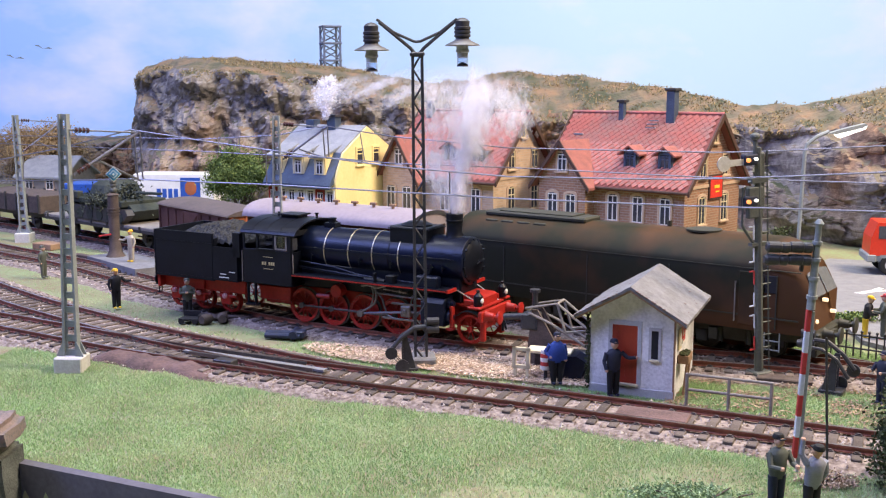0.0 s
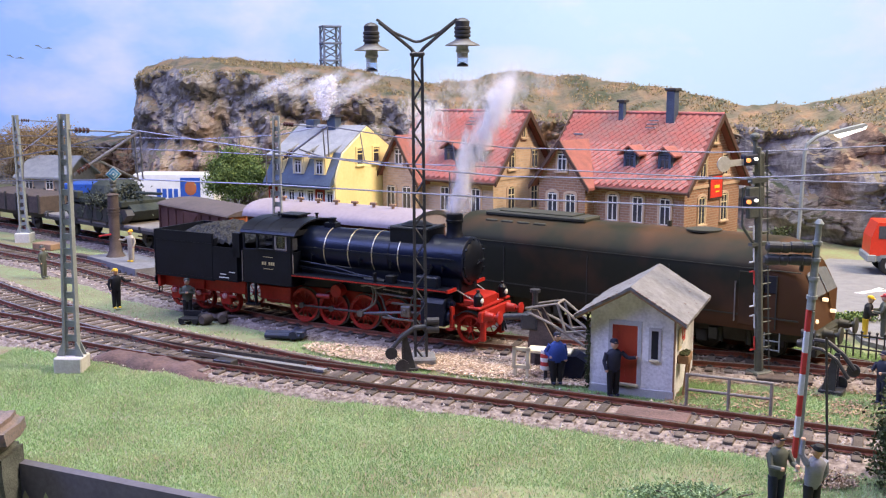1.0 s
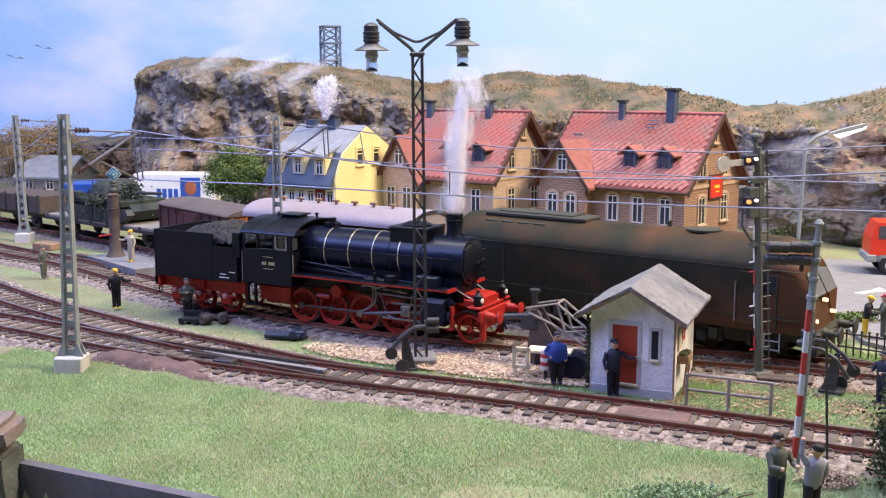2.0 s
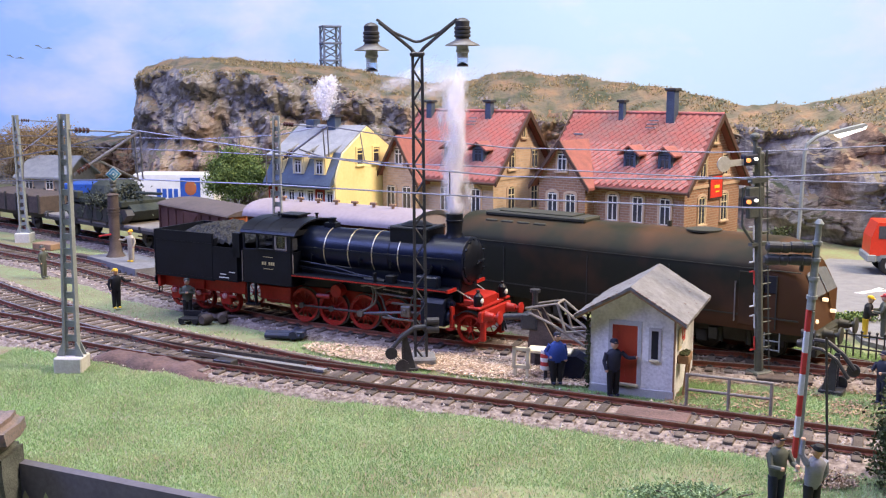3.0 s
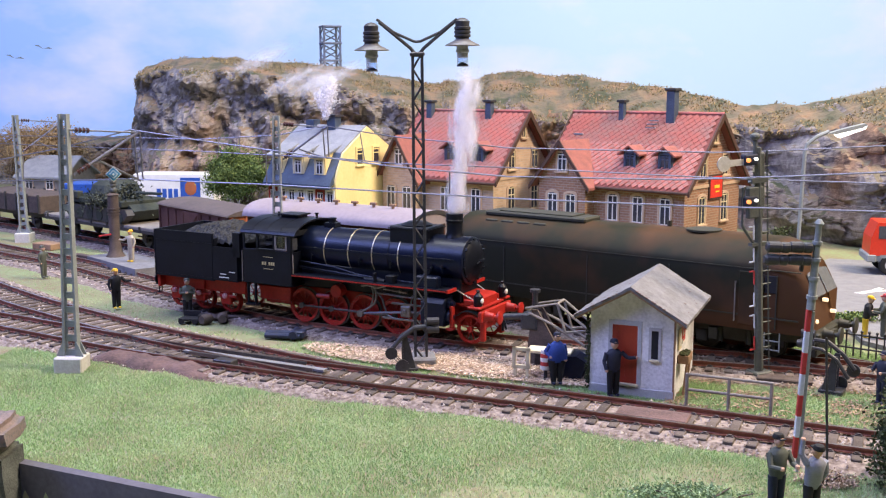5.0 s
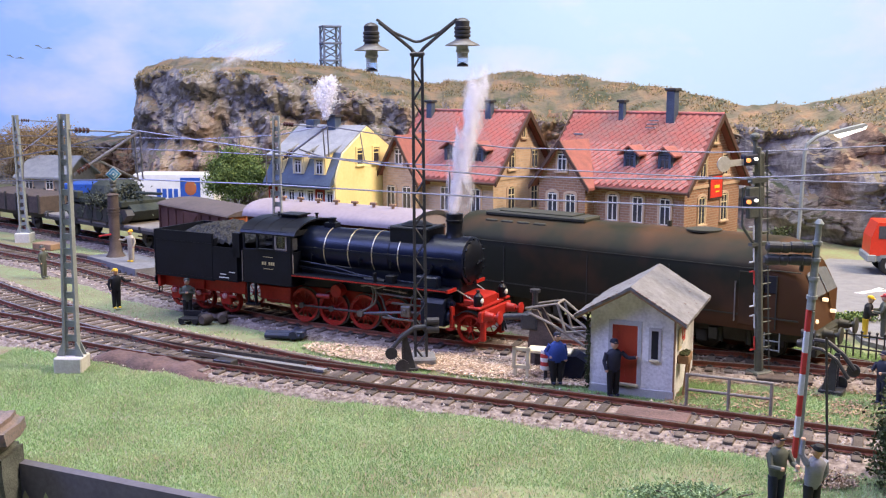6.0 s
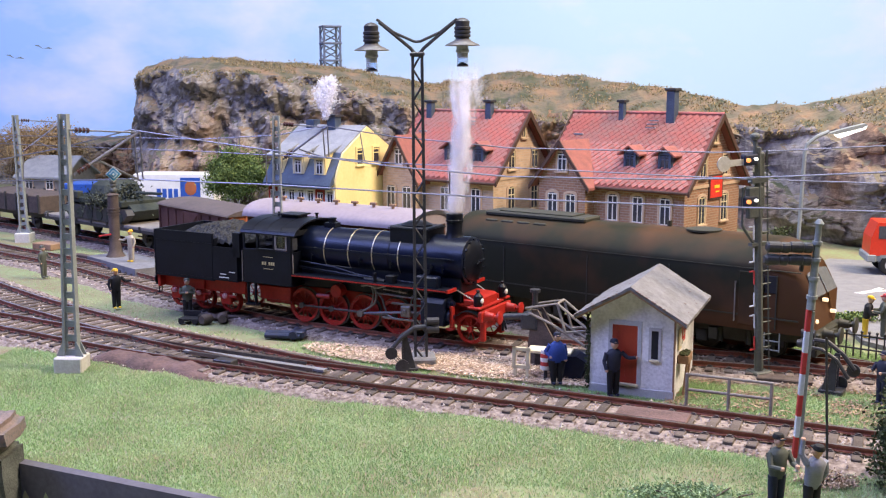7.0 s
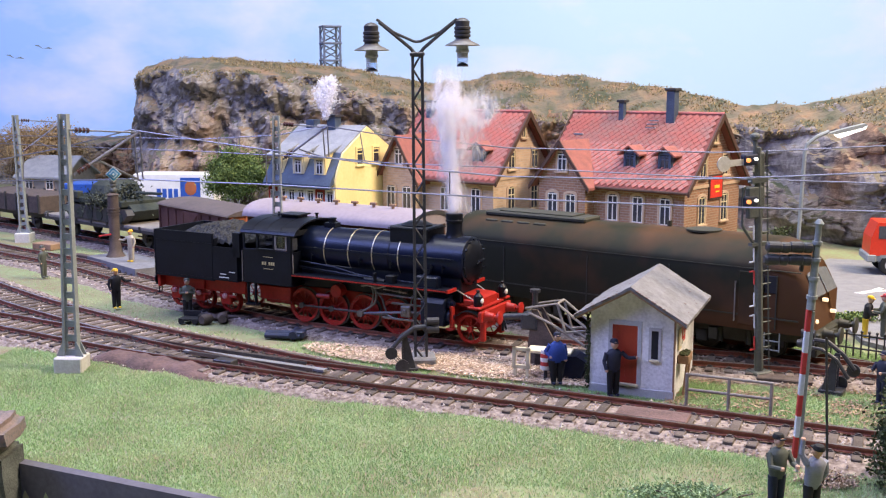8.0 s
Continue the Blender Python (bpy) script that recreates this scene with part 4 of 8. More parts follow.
    for x in (-0.9, 1.25, 2.6, 4.3, 4.75):
        bm = B()
        rod(bm, (x, -0.80, 2.62), (x, -0.95, 2.62), 0.05, seg=8)
        rod(bm, (x, -0.93, 2.45), (x, -0.93, 2.72), 0.025, seg=6)
        part("valve_fitting", bm, BLACK, t)
    # front end
    bm = B()
    box(bm, 6.30, 6.46, -1.22, 1.22, 0.88, 1.26, 0.03)
    box(bm, 5.35, 6.35, -0.8, 0.8, 1.31, 1.36)
    prism(bm, [(5.4, 1.36), (6.2, 1.36), (6.2, 1.62), (6.1, 1.68), (5.4, 1.72)], -0.55, 0.55, "y")
    box(bm, 5.55, 6.15, -0.85, -0.7, 1.36, 1.56, 0.02)
    box(bm, 5.55, 6.15, 0.7, 0.85, 1.36, 1.56, 0.02)
    for s in (-1, 1):
        box(bm, 5.18, 5.30, s * 1.0, s * 1.2, 0.55, 1.35, 0.02)
        box(bm, 5.1, 5.36, s * 0.98, s * 1.3, 0.50, 0.57, 0.01)
        box(bm, 6.2, 6.38, s * 0.65, s * 0.85, 0.12, 0.9, 0.03)
        prism(bm, [(5.2, 1.27), (6.3, 1.16), (6.3, 1.28), (5.2, 1.38)], s * 0.58 - 0.05, s * 0.58 + 0.05, "y")
        box(bm, 5.9, 6.4, s * 0.88, s * 1.25, 1.34, 1.42, 0.02)
    part("buffer_beam", bm, RED, t, "bright red buffer beam and front frame")
    for s in (-1, 1):
        bm = B()
        turned(bm, [(0.2, 6.48), (0.17, 6.55), (0.14, 6.78), (0.08, 6.8), (0.08, 6.94), (0.22, 6.96), (0.23, 7.02), (0.05, 7.06)], (0, s * 0.88, 1.07), 20, "x")
        part("buffer", bm, RED, t, "red round buffer", smooth=True)
        bm = B()
        turned(bm, [(0.13, 0), (0.16, 0.05), (0.16, 0.38), (0.1, 0.45), (0.05, 0.5), (0.07, 0.56), (0.02, 0.6)], (6.2, s * 0.98, 1.40), 16)
        lamp = part("front_lamp", bm, BLACK, t, "black lantern on the buffer beam", smooth=True)
        bm = B()
        turned(bm, [(0.09, 6.32), (0.09, 6.38), (0.03, 6.41)], (0, s * 0.98, 1.62), 14, "x")
        part("lens", bm, WHITE, lamp, "white lamp lens", smooth=True)
    bm = B()
    rod(bm, (6.48, 0, 1.0), (6.7, 0, 0.95), 0.06)
    rod(bm, (6.7, 0, 0.98), (6.7, 0, 0.4), 0.05)
    rod(bm, (6.48, 0.4, 0.9), (6.65, 0.4, 0.35), 0.04)
    part("coupling_hook", bm, BLACK, t)
    return t


def tender():
    t = thing("tender", at(-3.76, 38.45, 0.30, -28.5), "black coal tender with red underframe behind the locomotive", "tender")
    bm = B()
    prof = [(-1.5, 1.36), (1.5, 1.36), (1.5, 3.25), (1.44, 3.25), (1.44, 2.9), (-1.44, 2.9), (-1.44, 3.25), (-1.5, 3.25)]
    prism(bm, prof, -8.35, -5.25, "x")
    prism(bm, [(-1.5, 1.40), (1.5, 1.40), (1.5, 2.75), (1.44, 2.75), (1.44, 2.6), (-1.44, 2.6), (-1.44, 2.75), (-1.5, 2.75)], -5.25, -4.05, "x")
    part("water_tank", bm, BLACK, t, "riveted black tender body")
    for b in ((-8.35, -8.29, -1.44, 1.44, 2.6, 3.25), (-4.25, -3.9, -1.5, -1.2, 2.4, 3.35), (-4.25, -3.9, 1.2, 1.5, 2.4, 3.35), (-5.3, -5.2, -1.44, 1.44, 2.6, 3.05)):
        bm = B()
        box(bm, *b)
        part("coal_board", bm, BLACK, t)
    for b in ((-8.32, -8.28, -1.515, -1.5, 1.4, 3.22), (-5.32, -5.28, -1.515, -1.5, 1.4, 3.22), (-8.3, -5.25, -1.512, -1.5, 2.82, 2.85), (-8.3, -4.1, -1.512, -1.5, 1.43, 1.47)):
        bm = B()
        box(bm, *b)
        part("seam_strip", bm, BLACK, t)
    bm = B()
    n, w = 70, 44
    grid = {}
    for i in range(n):
        for j in range(w):
            x, y = -7.7 + 3.6 * i / (n - 1), -1.3 + 2.6 * j / (w - 1)
            edge = min(i, n - 1 - i, 14) / 14 * min(j, w - 1 - j, 12) / 12
            grid[i, j] = bm.verts.new((x, y, 2.86 + 0.7 * edge ** 0.6 * (1 - abs(x + 5.7) / 4) + 0.05 * noise.noise((x * 5, y * 5, 0)) + rnd(-0.045, 0.045)))
    for i in range(n - 1):
        for j in range(w - 1):
            bm.faces.new((grid[i, j], grid[i + 1, j], grid[i + 1, j + 1], grid[i, j + 1]))
    part("coal", bm, COAL, t, "heap of black coal")
    bm = B()
    box(bm, -8.25, -4.0, -1.1, -0.95, 0.85, 1.36, 0.03)
    box(bm, -8.25, -4.0, 0.95, 1.1, 0.85, 1.36, 0.03)
    box(bm, -8.35, -8.2, -1.4, 1.4, 0.85, 1.36, 0.03)
    box(bm, -7.1, -6.0, -1.25, -1.1, 0.9, 1.3, 0.03)
    for x in (-7.65, -6.35, -5.0):
        box(bm, x - 0.22, x + 0.22, -1.12, -0.9, 0.35, 0.9, 0.05)
    for x0 in (-7.9, -6.6, -5.3):
        box(bm, x0, x0 + 0.85, -1.14, -1.04, 0.66, 0.76, 0.02)
    part("underframe", bm, RED, t, "red tender frame with axle boxes")
    for x in (-7.65, -6.35, -5.0):
        bm = B()
        rod(bm, (x, -1.2, 0.72), (x, -1.1, 0.72), 0.11, seg=14)
        ball(bm, (x, -1.2, 0.72), 0.085, (1, 0.5, 1), 2)
        part("axle_box_cover", bm, CAPPINK, t, "pale worn axle box cover", smooth=True)
        for y in (-0.76, 0.76):
            spoked_wheel("tender_wheel", x, y, 0.50, 9, t, weight=False)
    for s in (-1, 1):
        bm = B()
        turned(bm, [(0.2, -8.35), (0.14, -8.4), (0.12, -8.7), (0.25, -8.72), (0.25, -8.78), (0.05, -8.8)], (0, s * 0.88, 1.07), 18, "x")
        part("buffer", bm, BLACK, t, smooth=True)
        bm = B()
        rod(bm, (-8.3, s * 1.35, 0.6), (-8.3, s * 1.35, 2.9), 0.03, seg=6)
        for z in (0.6, 0.95, 1.3, 1.7, 2.1, 2.5):
            rod(bm, (-8.36, s * 1.5, z), (-8.36, s * 1.15, z), 0.025, seg=5)
        rod(bm, (-8.36, s * 1.15, 0.6), (-8.3, s * 1.15, 2.6), 0.025, seg=5)
        part("ladder", bm, BLACK, t)
    bm = B()
    for x, z, w in ((-4.75, 1.68, 0.3), (-4.3, 1.78, 0.28), (-4.7, 1.55, 0.5)):
        box(bm, x - w / 2, x + w / 2, -1.512, -1.50, z - 0.015, z + 0.015)
    part("lettering", bm, WHITE, t, "tiny white marking bars")
    return t


CAPPINK = mat("worn_pink_cap", (0.62, 0.32, 0.32), (0.45, 0.2, 0.2), rough=0.5, scale=4)


def bogie(parent, x, material):
    bm = B()
    box(bm, x - 1.7, x + 1.7, -1.15, -1.0, 0.45, 0.85, 0.04)
    box(bm, x - 1.7, x + 1.7, 1.0, 1.15, 0.45, 0.85, 0.04)
    box(bm, x - 0.3, x + 0.3, -1.1, 1.1, 0.5, 1.0)
    for d in (-1.15, 1.15):
        box(bm, x + d - 0.2, x + d + 0.2, -1.25, -1.0, 0.3, 0.75, 0.04)
    for d in (-0.5, 0.5):
        rod(bm, (x + d, -1.18, 0.4), (x + d, -1.18, 0.9), 0.1, seg=10)
    part("bogie", bm, material, parent)
    for d in (-1.15, 1.15):
        for y in (-0.76, 0.76):
            bm = B()
            turned(bm, [(0.1, -0.08), (0.44, -0.06), (0.46, 0.03), (0.5, 0.04), (0.5, 0.07), (0.1, 0.08)], (x + d, y, 0.46), 24, "y")
            part("wheel", bm, CAMODARK, parent, smooth=True)


def buffers(parent, x, s, material):
    for y in (-0.88, 0.88):
        bm = B()
        turned(bm, [(0.22, 0), (0.16, 0.08 * s), (0.13, 0.32 * s), (0.08, 0.34 * s), (0.08, 0.46 * s), (0.27, 0.48 * s), (0.27, 0.55 * s), (0.05, 0.57 * s)], (x, y, 1.07), 20, "x")
        part("buffer", bm, material, parent, smooth=True)


def camo_loco():
    t = thing("diesel_locomotive", at(9.05, 35.64, 0.30, -36.5), "camouflage olive and brown diesel locomotive with sloped nose", "locomotive")
    zt, zr = 3.12, 3.98
    prof = [(-1.48, 0.98), (-1.52, 1.2), (-1.52, 2.2), (-1.51, 2.7), (-1.47, zt - 0.02), (-1.41, zt + 0.12), (-1.30, zt + 0.26), (-1.05, zr - 0.30), (-0.78, zr - 0.13), (-0.45, zr - 0.03), (0, zr)]
    prof = prof + [(-u, v) for u, v in prof[::-1][1:]]
    bm = B()
    # body rings: flat tail, long straight body, rounded raked nose
    stations = [(-9.6, 0.94), (-9.45, 0.985), (-9.2, 1.0), (-6.0, 1.0), (-3.0, 1.0), (0.0, 1.0), (2.4, 1.0), (3.0, 0.995), (3.5, 0.98), (3.9, 0.955), (4.25, 0.92), (4.48, 0.87), (4.62, 0.80)]
    rings = []

    def raked(x, v):
        # the windscreen leans back above the waist, the lower nose tucks in slightly
        return x - max(0, v - 2.0) * 0.5 * max(0, (x - 3.0) / 1.55) - max(0, 1.7 - v) * 0.22 * max(0, (x - 3.0) / 1.55)

    for x, k in stations:
        rings.append([bm.verts.new((raked(x, v), u * k, v - max(0, v - 3.1) * 0.28 * max(0, (x - 3.0) / 1.62) ** 2)) for u, v in prof])
    n = len(prof)
    for a, b in zip(rings, rings[1:]):
        for i in range(n):
            bm.faces.new((a[i], a[(i + 1) % n], b[(i + 1) % n], b[i]))
    bm.faces.new(rings[0][::-1])
    bm.faces.new(rings[-1])
    part("body", bm, CAMO, t, "camouflage painted body shell", smooth=True)
    bm = B()
    box(bm, -9.3, 4.2, -1.2, 1.2, 0.7, 0.99)
    box(bm, -2.6, 0.4, -1.35, 1.35, 0.35, 0.95, 0.08)
    part("underframe", bm, CAMODARK, t)
    bm = B()
    for x in (-7.2, -3.6, -0.4, 2.9, 3.35):
        box(bm, x - 0.02, x + 0.02, -1.54, -1.515, 1.1, 2.9)
    box(bm, -9.2, 4.1, -1.535, -1.515, 1.45, 1.5)
    box(bm, -9.2, 4.1, -1.50, -1.45, zt - 0.08, zt - 0.05)
    part("panel_seam", bm, CAMODARK, t)
    bm = B()
    box(bm, 2.1, 2.8, -1.545, -1.50, 1.15, 2.95, 0.02)
    door = part("cab_door", bm, CAMO, t)
    bm = B()
    for x in (2.0, 2.9):
        rod(bm, (x, -1.60, 1.25), (x, -1.60, 2.6), 0.022, seg=6)
        for z in (1.3, 2.55):
            rod(bm, (x, -1.60, z), (x, -1.50, z), 0.02, seg=5)
    part("door_handrail", bm, WEATHERGREY, door, "pale door handrail")
    for x in (-4.9, -1.4, 1.2):
        bm = B()
        box(bm, x - 0.16, x + 0.16, -1.40, -1.28, 0.45, 0.9, 0.03)
        part("underfloor_box", bm, CAMODARK, t)
    bm = B()
    box(bm, 2.95, 3.35, -1.54, -1.49, 2.3, 2.88, 0.02)
    part("side_window", bm, DARKROOM, t)
    bm = B()
    for x in np.linspace(-8.2, -6.0, 4):
        box(bm, x - 0.28, x + 0.28, -0.95, -0.7, zr - 0.42, zr - 0.16, 0.03)
    box(bm, -8.7, -4.2, -0.62, 0.62, zr - 0.08, zr + 0.13, 0.06)
    box(bm, -8.1, -4.8, -0.5, 0.5, zr + 0.13, zr + 0.18, 0.02)
    part("roof_grille", bm, CAMODARK, t, "dark ventilation grille on the roof")
    bm = B()
    turned(bm, [(0.62, zr - 0.02), (0.62, zr + 0.04), (0.5, zr + 0.05)], (0.2, 0, 0), 28)
    rod(bm, (-1.2, 0.2, zr), (-1.2, 0.2, zr + 0.2), 0.08)
    part("roof_fan", bm, CAMODARK, t)
    # windscreens and lights on the nose
    for s in (-1, 1):
        bm = B()
        vs = [bm.verts.new((raked(4.62, z) + o, y, z)) for o in (0.005, 0.03) for y, z in ((s * 0.06, 2.25), (s * 1.16, 2.25), (s * 1.02, 2.95), (s * 0.06, 3.05))]
        for q in ((0, 1, 2, 3), (4, 5, 6, 7), (0, 1, 5, 4), (1, 2, 6, 5), (2, 3, 7, 6), (3, 0, 4, 7)):
            bm.faces.new([vs[k] for k in q])
        part("windscreen", bm, NOSEGLASS, t, "pale reflecting windscreen")
    for y, z in ((-0.98, 1.45), (0.98, 1.45), (0, 2.0)):
        bm = B()
        turned(bm, [(0.065, 4.4), (0.065, 4.57), (0.02, 4.58)], (0, y, z), 16, "x")
        part("headlight", bm, HEADLIGHT, t, "lit round headlight")
    bm = B()
    box(bm, 4.45, 4.75, -1.35, 1.35, 0.75, 1.12, 0.05)
    box(bm, 4.2, 4.6, -1.1, 1.1, 0.25, 0.7, 0.05)
    box(bm, 4.6, 4.9, -0.15, 0.15, 0.85, 1.05)
    part("buffer_beam", bm, CAMODARK, t)
    buffers(t, 4.75, 1, CAMODARK)
    for x in (-6.6, 1.9):
        bogie(t, x, CAMODARK)
    bm = B()
    for x in (3.0, 3.5):
        rod(bm, (x, -1.45, 0.35), (x, -1.45, 1.0), 0.025, seg=5)
    for z in (0.4, 0.7):
        rod(bm, (3.0, -1.45, z), (3.5, -1.45, z), 0.025, seg=5)
    part("step_ladder", bm, MAST, t)
    return t


NOSEGLASS = mat("pale_windscreen", (0.17, 0.18, 0.19), (0.12, 0.13, 0.14), rough=0.08, scale=1, bump=0)


def wagon_under(t, l, material):
    bm = B()
    box(bm, -l / 2, l / 2, -1.1, 1.1, 0.85, 1.1)
    for x in (-l * 0.32, l * 0.32):
        for s in (-1, 1):
            box(bm, x - 0.18, x + 0.18, s * 0.98 - 0.08, s * 0.98 + 0.08, 0.35, 0.9, 0.03)
            box(bm, x - 0.6, x + 0.6, s * 1.0 - 0.04, s * 1.0 + 0.04, 0.62, 0.7)
    part("underframe", bm, material, t)
    for x in (-l * 0.32, l * 0.32):
        for y in (-0.75, 0.75):
            bm = B()
            turned(bm, [(0.1, -0.08), (0.44, -0.06), (0.46, 0.03), (0.5, 0.04), (0.5, 0.07), (0.1, 0.08)], (x, y, 0.5), 20, "y")
            part("wheel", bm, DARKMAST, t, smooth=True)
    buffers(t, l / 2, 1, DARKMAST)
    buffers(t, -l / 2, -1, DARKMAST)


def boxcar():
    t = thing("boxcar", at(-11.75, 52.35, 0.30, -49), "red-brown wooden covered goods wagon with grey roof", "goods wagon")
    l = 7.4
    wagon_under(t, l, DARKMAST)
    bm = B()
    box(bm, -l / 2, l / 2, -1.35, 1.35, 1.1, 2.8)
    part("body", bm, BOXCAR, t)
    bm = B()
    for s in (-1, 1):
        for x in np.linspace(-l / 2 + 0.06, l / 2 - 0.06, 9):
            box(bm, x - 0.06, x + 0.06, s * 1.35, s * 1.42, 1.1, 2.76)
        for z in (1.15, 2.7):
            box(bm, -l / 2, l / 2, s * 1.35, s * 1.41, z - 0.06, z + 0.06)
    part("frame_post", bm, BOXCAR, t)
    bm = B()
    box(bm, l / 2, l / 2 + 0.05, -1.35, 1.35, 1.1, 2.85)
    for y in (-1.2, -0.4, 0.4, 1.2):
        box(bm, l / 2 + 0.05, l / 2 + 0.1, y - 0.06, y + 0.06, 1.1, 2.8)
    rod(bm, (l / 2 + 0.1, -1.2, 1.2), (l / 2 + 0.1, -0.4, 2.7), 0.04, seg=5)
    rod(bm, (l / 2 + 0.1, 1.2, 1.2), (l / 2 + 0.1, 0.4, 2.7), 0.04, seg=5)
    part("end_wall", bm, LITBOXCAR, t, "red-brown boarded end wall in the brighter lit-side colour")
    bm = B()
    box(bm, -0.9, 0.9, -1.46, -1.41, 1.15, 2.66, 0.02)
    for x in (-0.8, 0.8):
        box(bm, x - 0.05, x + 0.05, -1.5, -1.46, 1.2, 2.62)
    rod(bm, (-0.75, -1.49, 1.25), (0.75, -1.49, 2.55), 0.04, seg=5)
    part("sliding_door", bm, BOXCAR, t)
    bm = B()
    prof = [(1.5 * math.cos(a), 2.72 + 0.34 * math.sin(a)) for a in np.linspace(0.1, math.pi - 0.1, 16)]
    prism(bm, prof, -l / 2 - 0.1, l / 2 + 0.15, "x")
    part("roof", bm, WAGONROOF, t, "grey-brown arched wagon roof")
    return t


def coach():
    t = thing("passenger_coach", at(-4.35, 44.25, 0.30, -32), "passenger coach with pale lilac-grey arched roof", "coach")
    l = 8.8
    bm = B()
    box(bm, -l / 2, l / 2, -1.4, 1.4, 1.0, 3.3, 0.04)
    part("body", bm, BOXCAR, t)
    for x in np.linspace(-l / 2 + 0.9, l / 2 - 0.9, 6):
        bm = B()
        box(bm, x - 0.45, x + 0.45, -1.43, -1.395, 2.1, 2.9, 0.02)
        part("window", bm, DARKROOM, t)
    bm = B()
    prof = [(1.55 * math.cos(a), 3.22 + 0.68 * math.sin(a) ** 0.8) for a in np.linspace(0.02, math.pi - 0.02, 24)]
    prism(bm, prof, -l / 2 - 0.15, l / 2 + 0.15, "x")
    part("roof", bm, COACHROOF, t, "pale lilac-grey coach roof", smooth=True)
    bm = B()
    prism(bm, prof + [(u * 0.9, v - 0.14) for u, v in prof[::-1]], l / 2 + 0.15, l / 2 + 0.19, "x")
    part("roof_end", bm, DARKMAST, t)
    for x in np.linspace(-l / 2 + 1.2, l / 2 - 1.6, 7):
        bm = B()
        rod(bm, (x, -0.25, 3.85), (x, -0.25, 4.02), 0.07, seg=8)
        box(bm, x - 0.16, x + 0.16, -0.33, -0.17, 4.0, 4.1, 0.02)
        part("roof_ventilator", bm, TIMBER, t, "small brown roof ventilator")
    bm = B()
    box(bm, -l / 2, l / 2, -1.2, 1.2, 0.7, 1.0)
    part("underframe", bm, DARKMAST, t)
    for x in (-2.6, 2.6):
        bogie(t, x, DARKMAST)
    buffers(t, l / 2, 1, DARKMAST)
    return t


def flatcar(x, y, rz, l, label):
    t = thing("flat_wagon", at(x, y, 0.30, rz), label, "goods wagon", "flat wagons")
    wagon_under(t, l, DARKMAST)
    bm = B()
    box(bm, -l / 2, l / 2, -1.45, 1.45, 1.1, 1.28, 0.03)
    part("deck", bm, WEATHERGREY, t, "pale weathered plank deck")
    bm = B()
    for q in np.linspace(-l / 2 + 0.3, l / 2 - 0.3, 8):
        box(bm, q - 0.06, q + 0.06, -1.52, -1.44, 0.95, 1.3)
    box(bm, -l / 2, l / 2, -1.5, -1.44, 0.95, 1.12)
    part("side_sill", bm, DARKMAST, t)
    return t


def tank():
    t = thing("armoured_tank", at(-19.2, 59.75, 1.58, -40), "olive-grey model tank loaded on a flat wagon", "tank")
    bm = B()
    prism(bm, [(-3.2, 0.55), (-2.8, 0.15), (2.7, 0.15), (3.3, 0.75), (2.6, 1.15), (-3.0, 1.15)], -1.05, 1.05, "y")
    box(bm, -3.1, 2.7, -1.5, 1.5, 0.95, 1.3, 0.04)
    for q in (-2.6, -1.9, 1.4, 2.1):
        box(bm, q - 0.25, q + 0.25, -1.62, -1.2, 1.2, 1.62, 0.05)
    part("hull", bm, OLIVE, t)
    bm = B()
    turned(bm, [(1.4, 1.2), (1.45, 1.55), (1.25, 2.05), (0.85, 2.3), (0.1, 2.36)], (-0.2, 0, 0), 18)
    rod(bm, (-0.6, 0.3, 2.0), (-0.6, 0.3, 2.3), 0.3, seg=12)
    part("turret", bm, OLIVE, t)
    leaf_crown("camouflage_net", (-0.2, -0.1, 1.2), (3.5, 1.75, 1.25), 9000, 0.09, NETLEAF, t, 31)
    bm = B()
    rod(bm, (0.8, 0, 1.6), (4.4, 0, 1.75), 0.1, 0.08, seg=10)
    part("gun_barrel", bm, OLIVE, t)
    for s in (-1, 1):
        bm = B()
        prism(bm, [(-3.3, 0.5), (-2.8, 0.02), (2.6, 0.02), (3.3, 0.55), (3.1, 0.85), (-3.1, 0.85)], s * 1.28 - 0.24, s * 1.28 + 0.24, "y")
        part("caterpillar_track", bm, DARKMAST, t)
        for x in np.linspace(-2.6, 2.5, 6):
            bm = B()
            rod(bm, (x, s * 1.5, 0.38), (x, s * 1.56, 0.38), 0.32, seg=16)
            part("road_wheel", bm, OLIVE, t)
    return t


def far_wagon(x, y, rz, body, roof, lab, l=8.0):
    t = thing("goods_wagon", at(x, y, 0.30, rz), lab, "goods wagon", "far goods wagons")
    wagon_under(t, l, DARKMAST)
    bm = B()
    box(bm, -l / 2, l / 2, -1.35, 1.35, 1.1, 2.2, 0.03)
    part("body", bm, body, t)
    bm = B()
    for q in np.linspace(-l / 2 + 0.1, l / 2 - 0.1, 7):
        for s in (-1, 1):
            box(bm, q - 0.06, q + 0.06, s * 1.4 - 0.05, s * 1.4 + 0.05, 1.1, 3.3 if roof else 2.3)
    part("stake", bm, DARKMAST, t)
    if roof:
        bm = B()
        prof = [(1.45 * math.cos(a), 3.2 + 0.8 * math.sin(a)) for a in np.linspace(0, math.pi, 14)]
        prism(bm, prof + [(u * 0.94, v - 0.07) for u, v in prof[::-1]], -l / 2, l / 2, "x")
        part("hoop_roof", bm, roof, t)
    return t


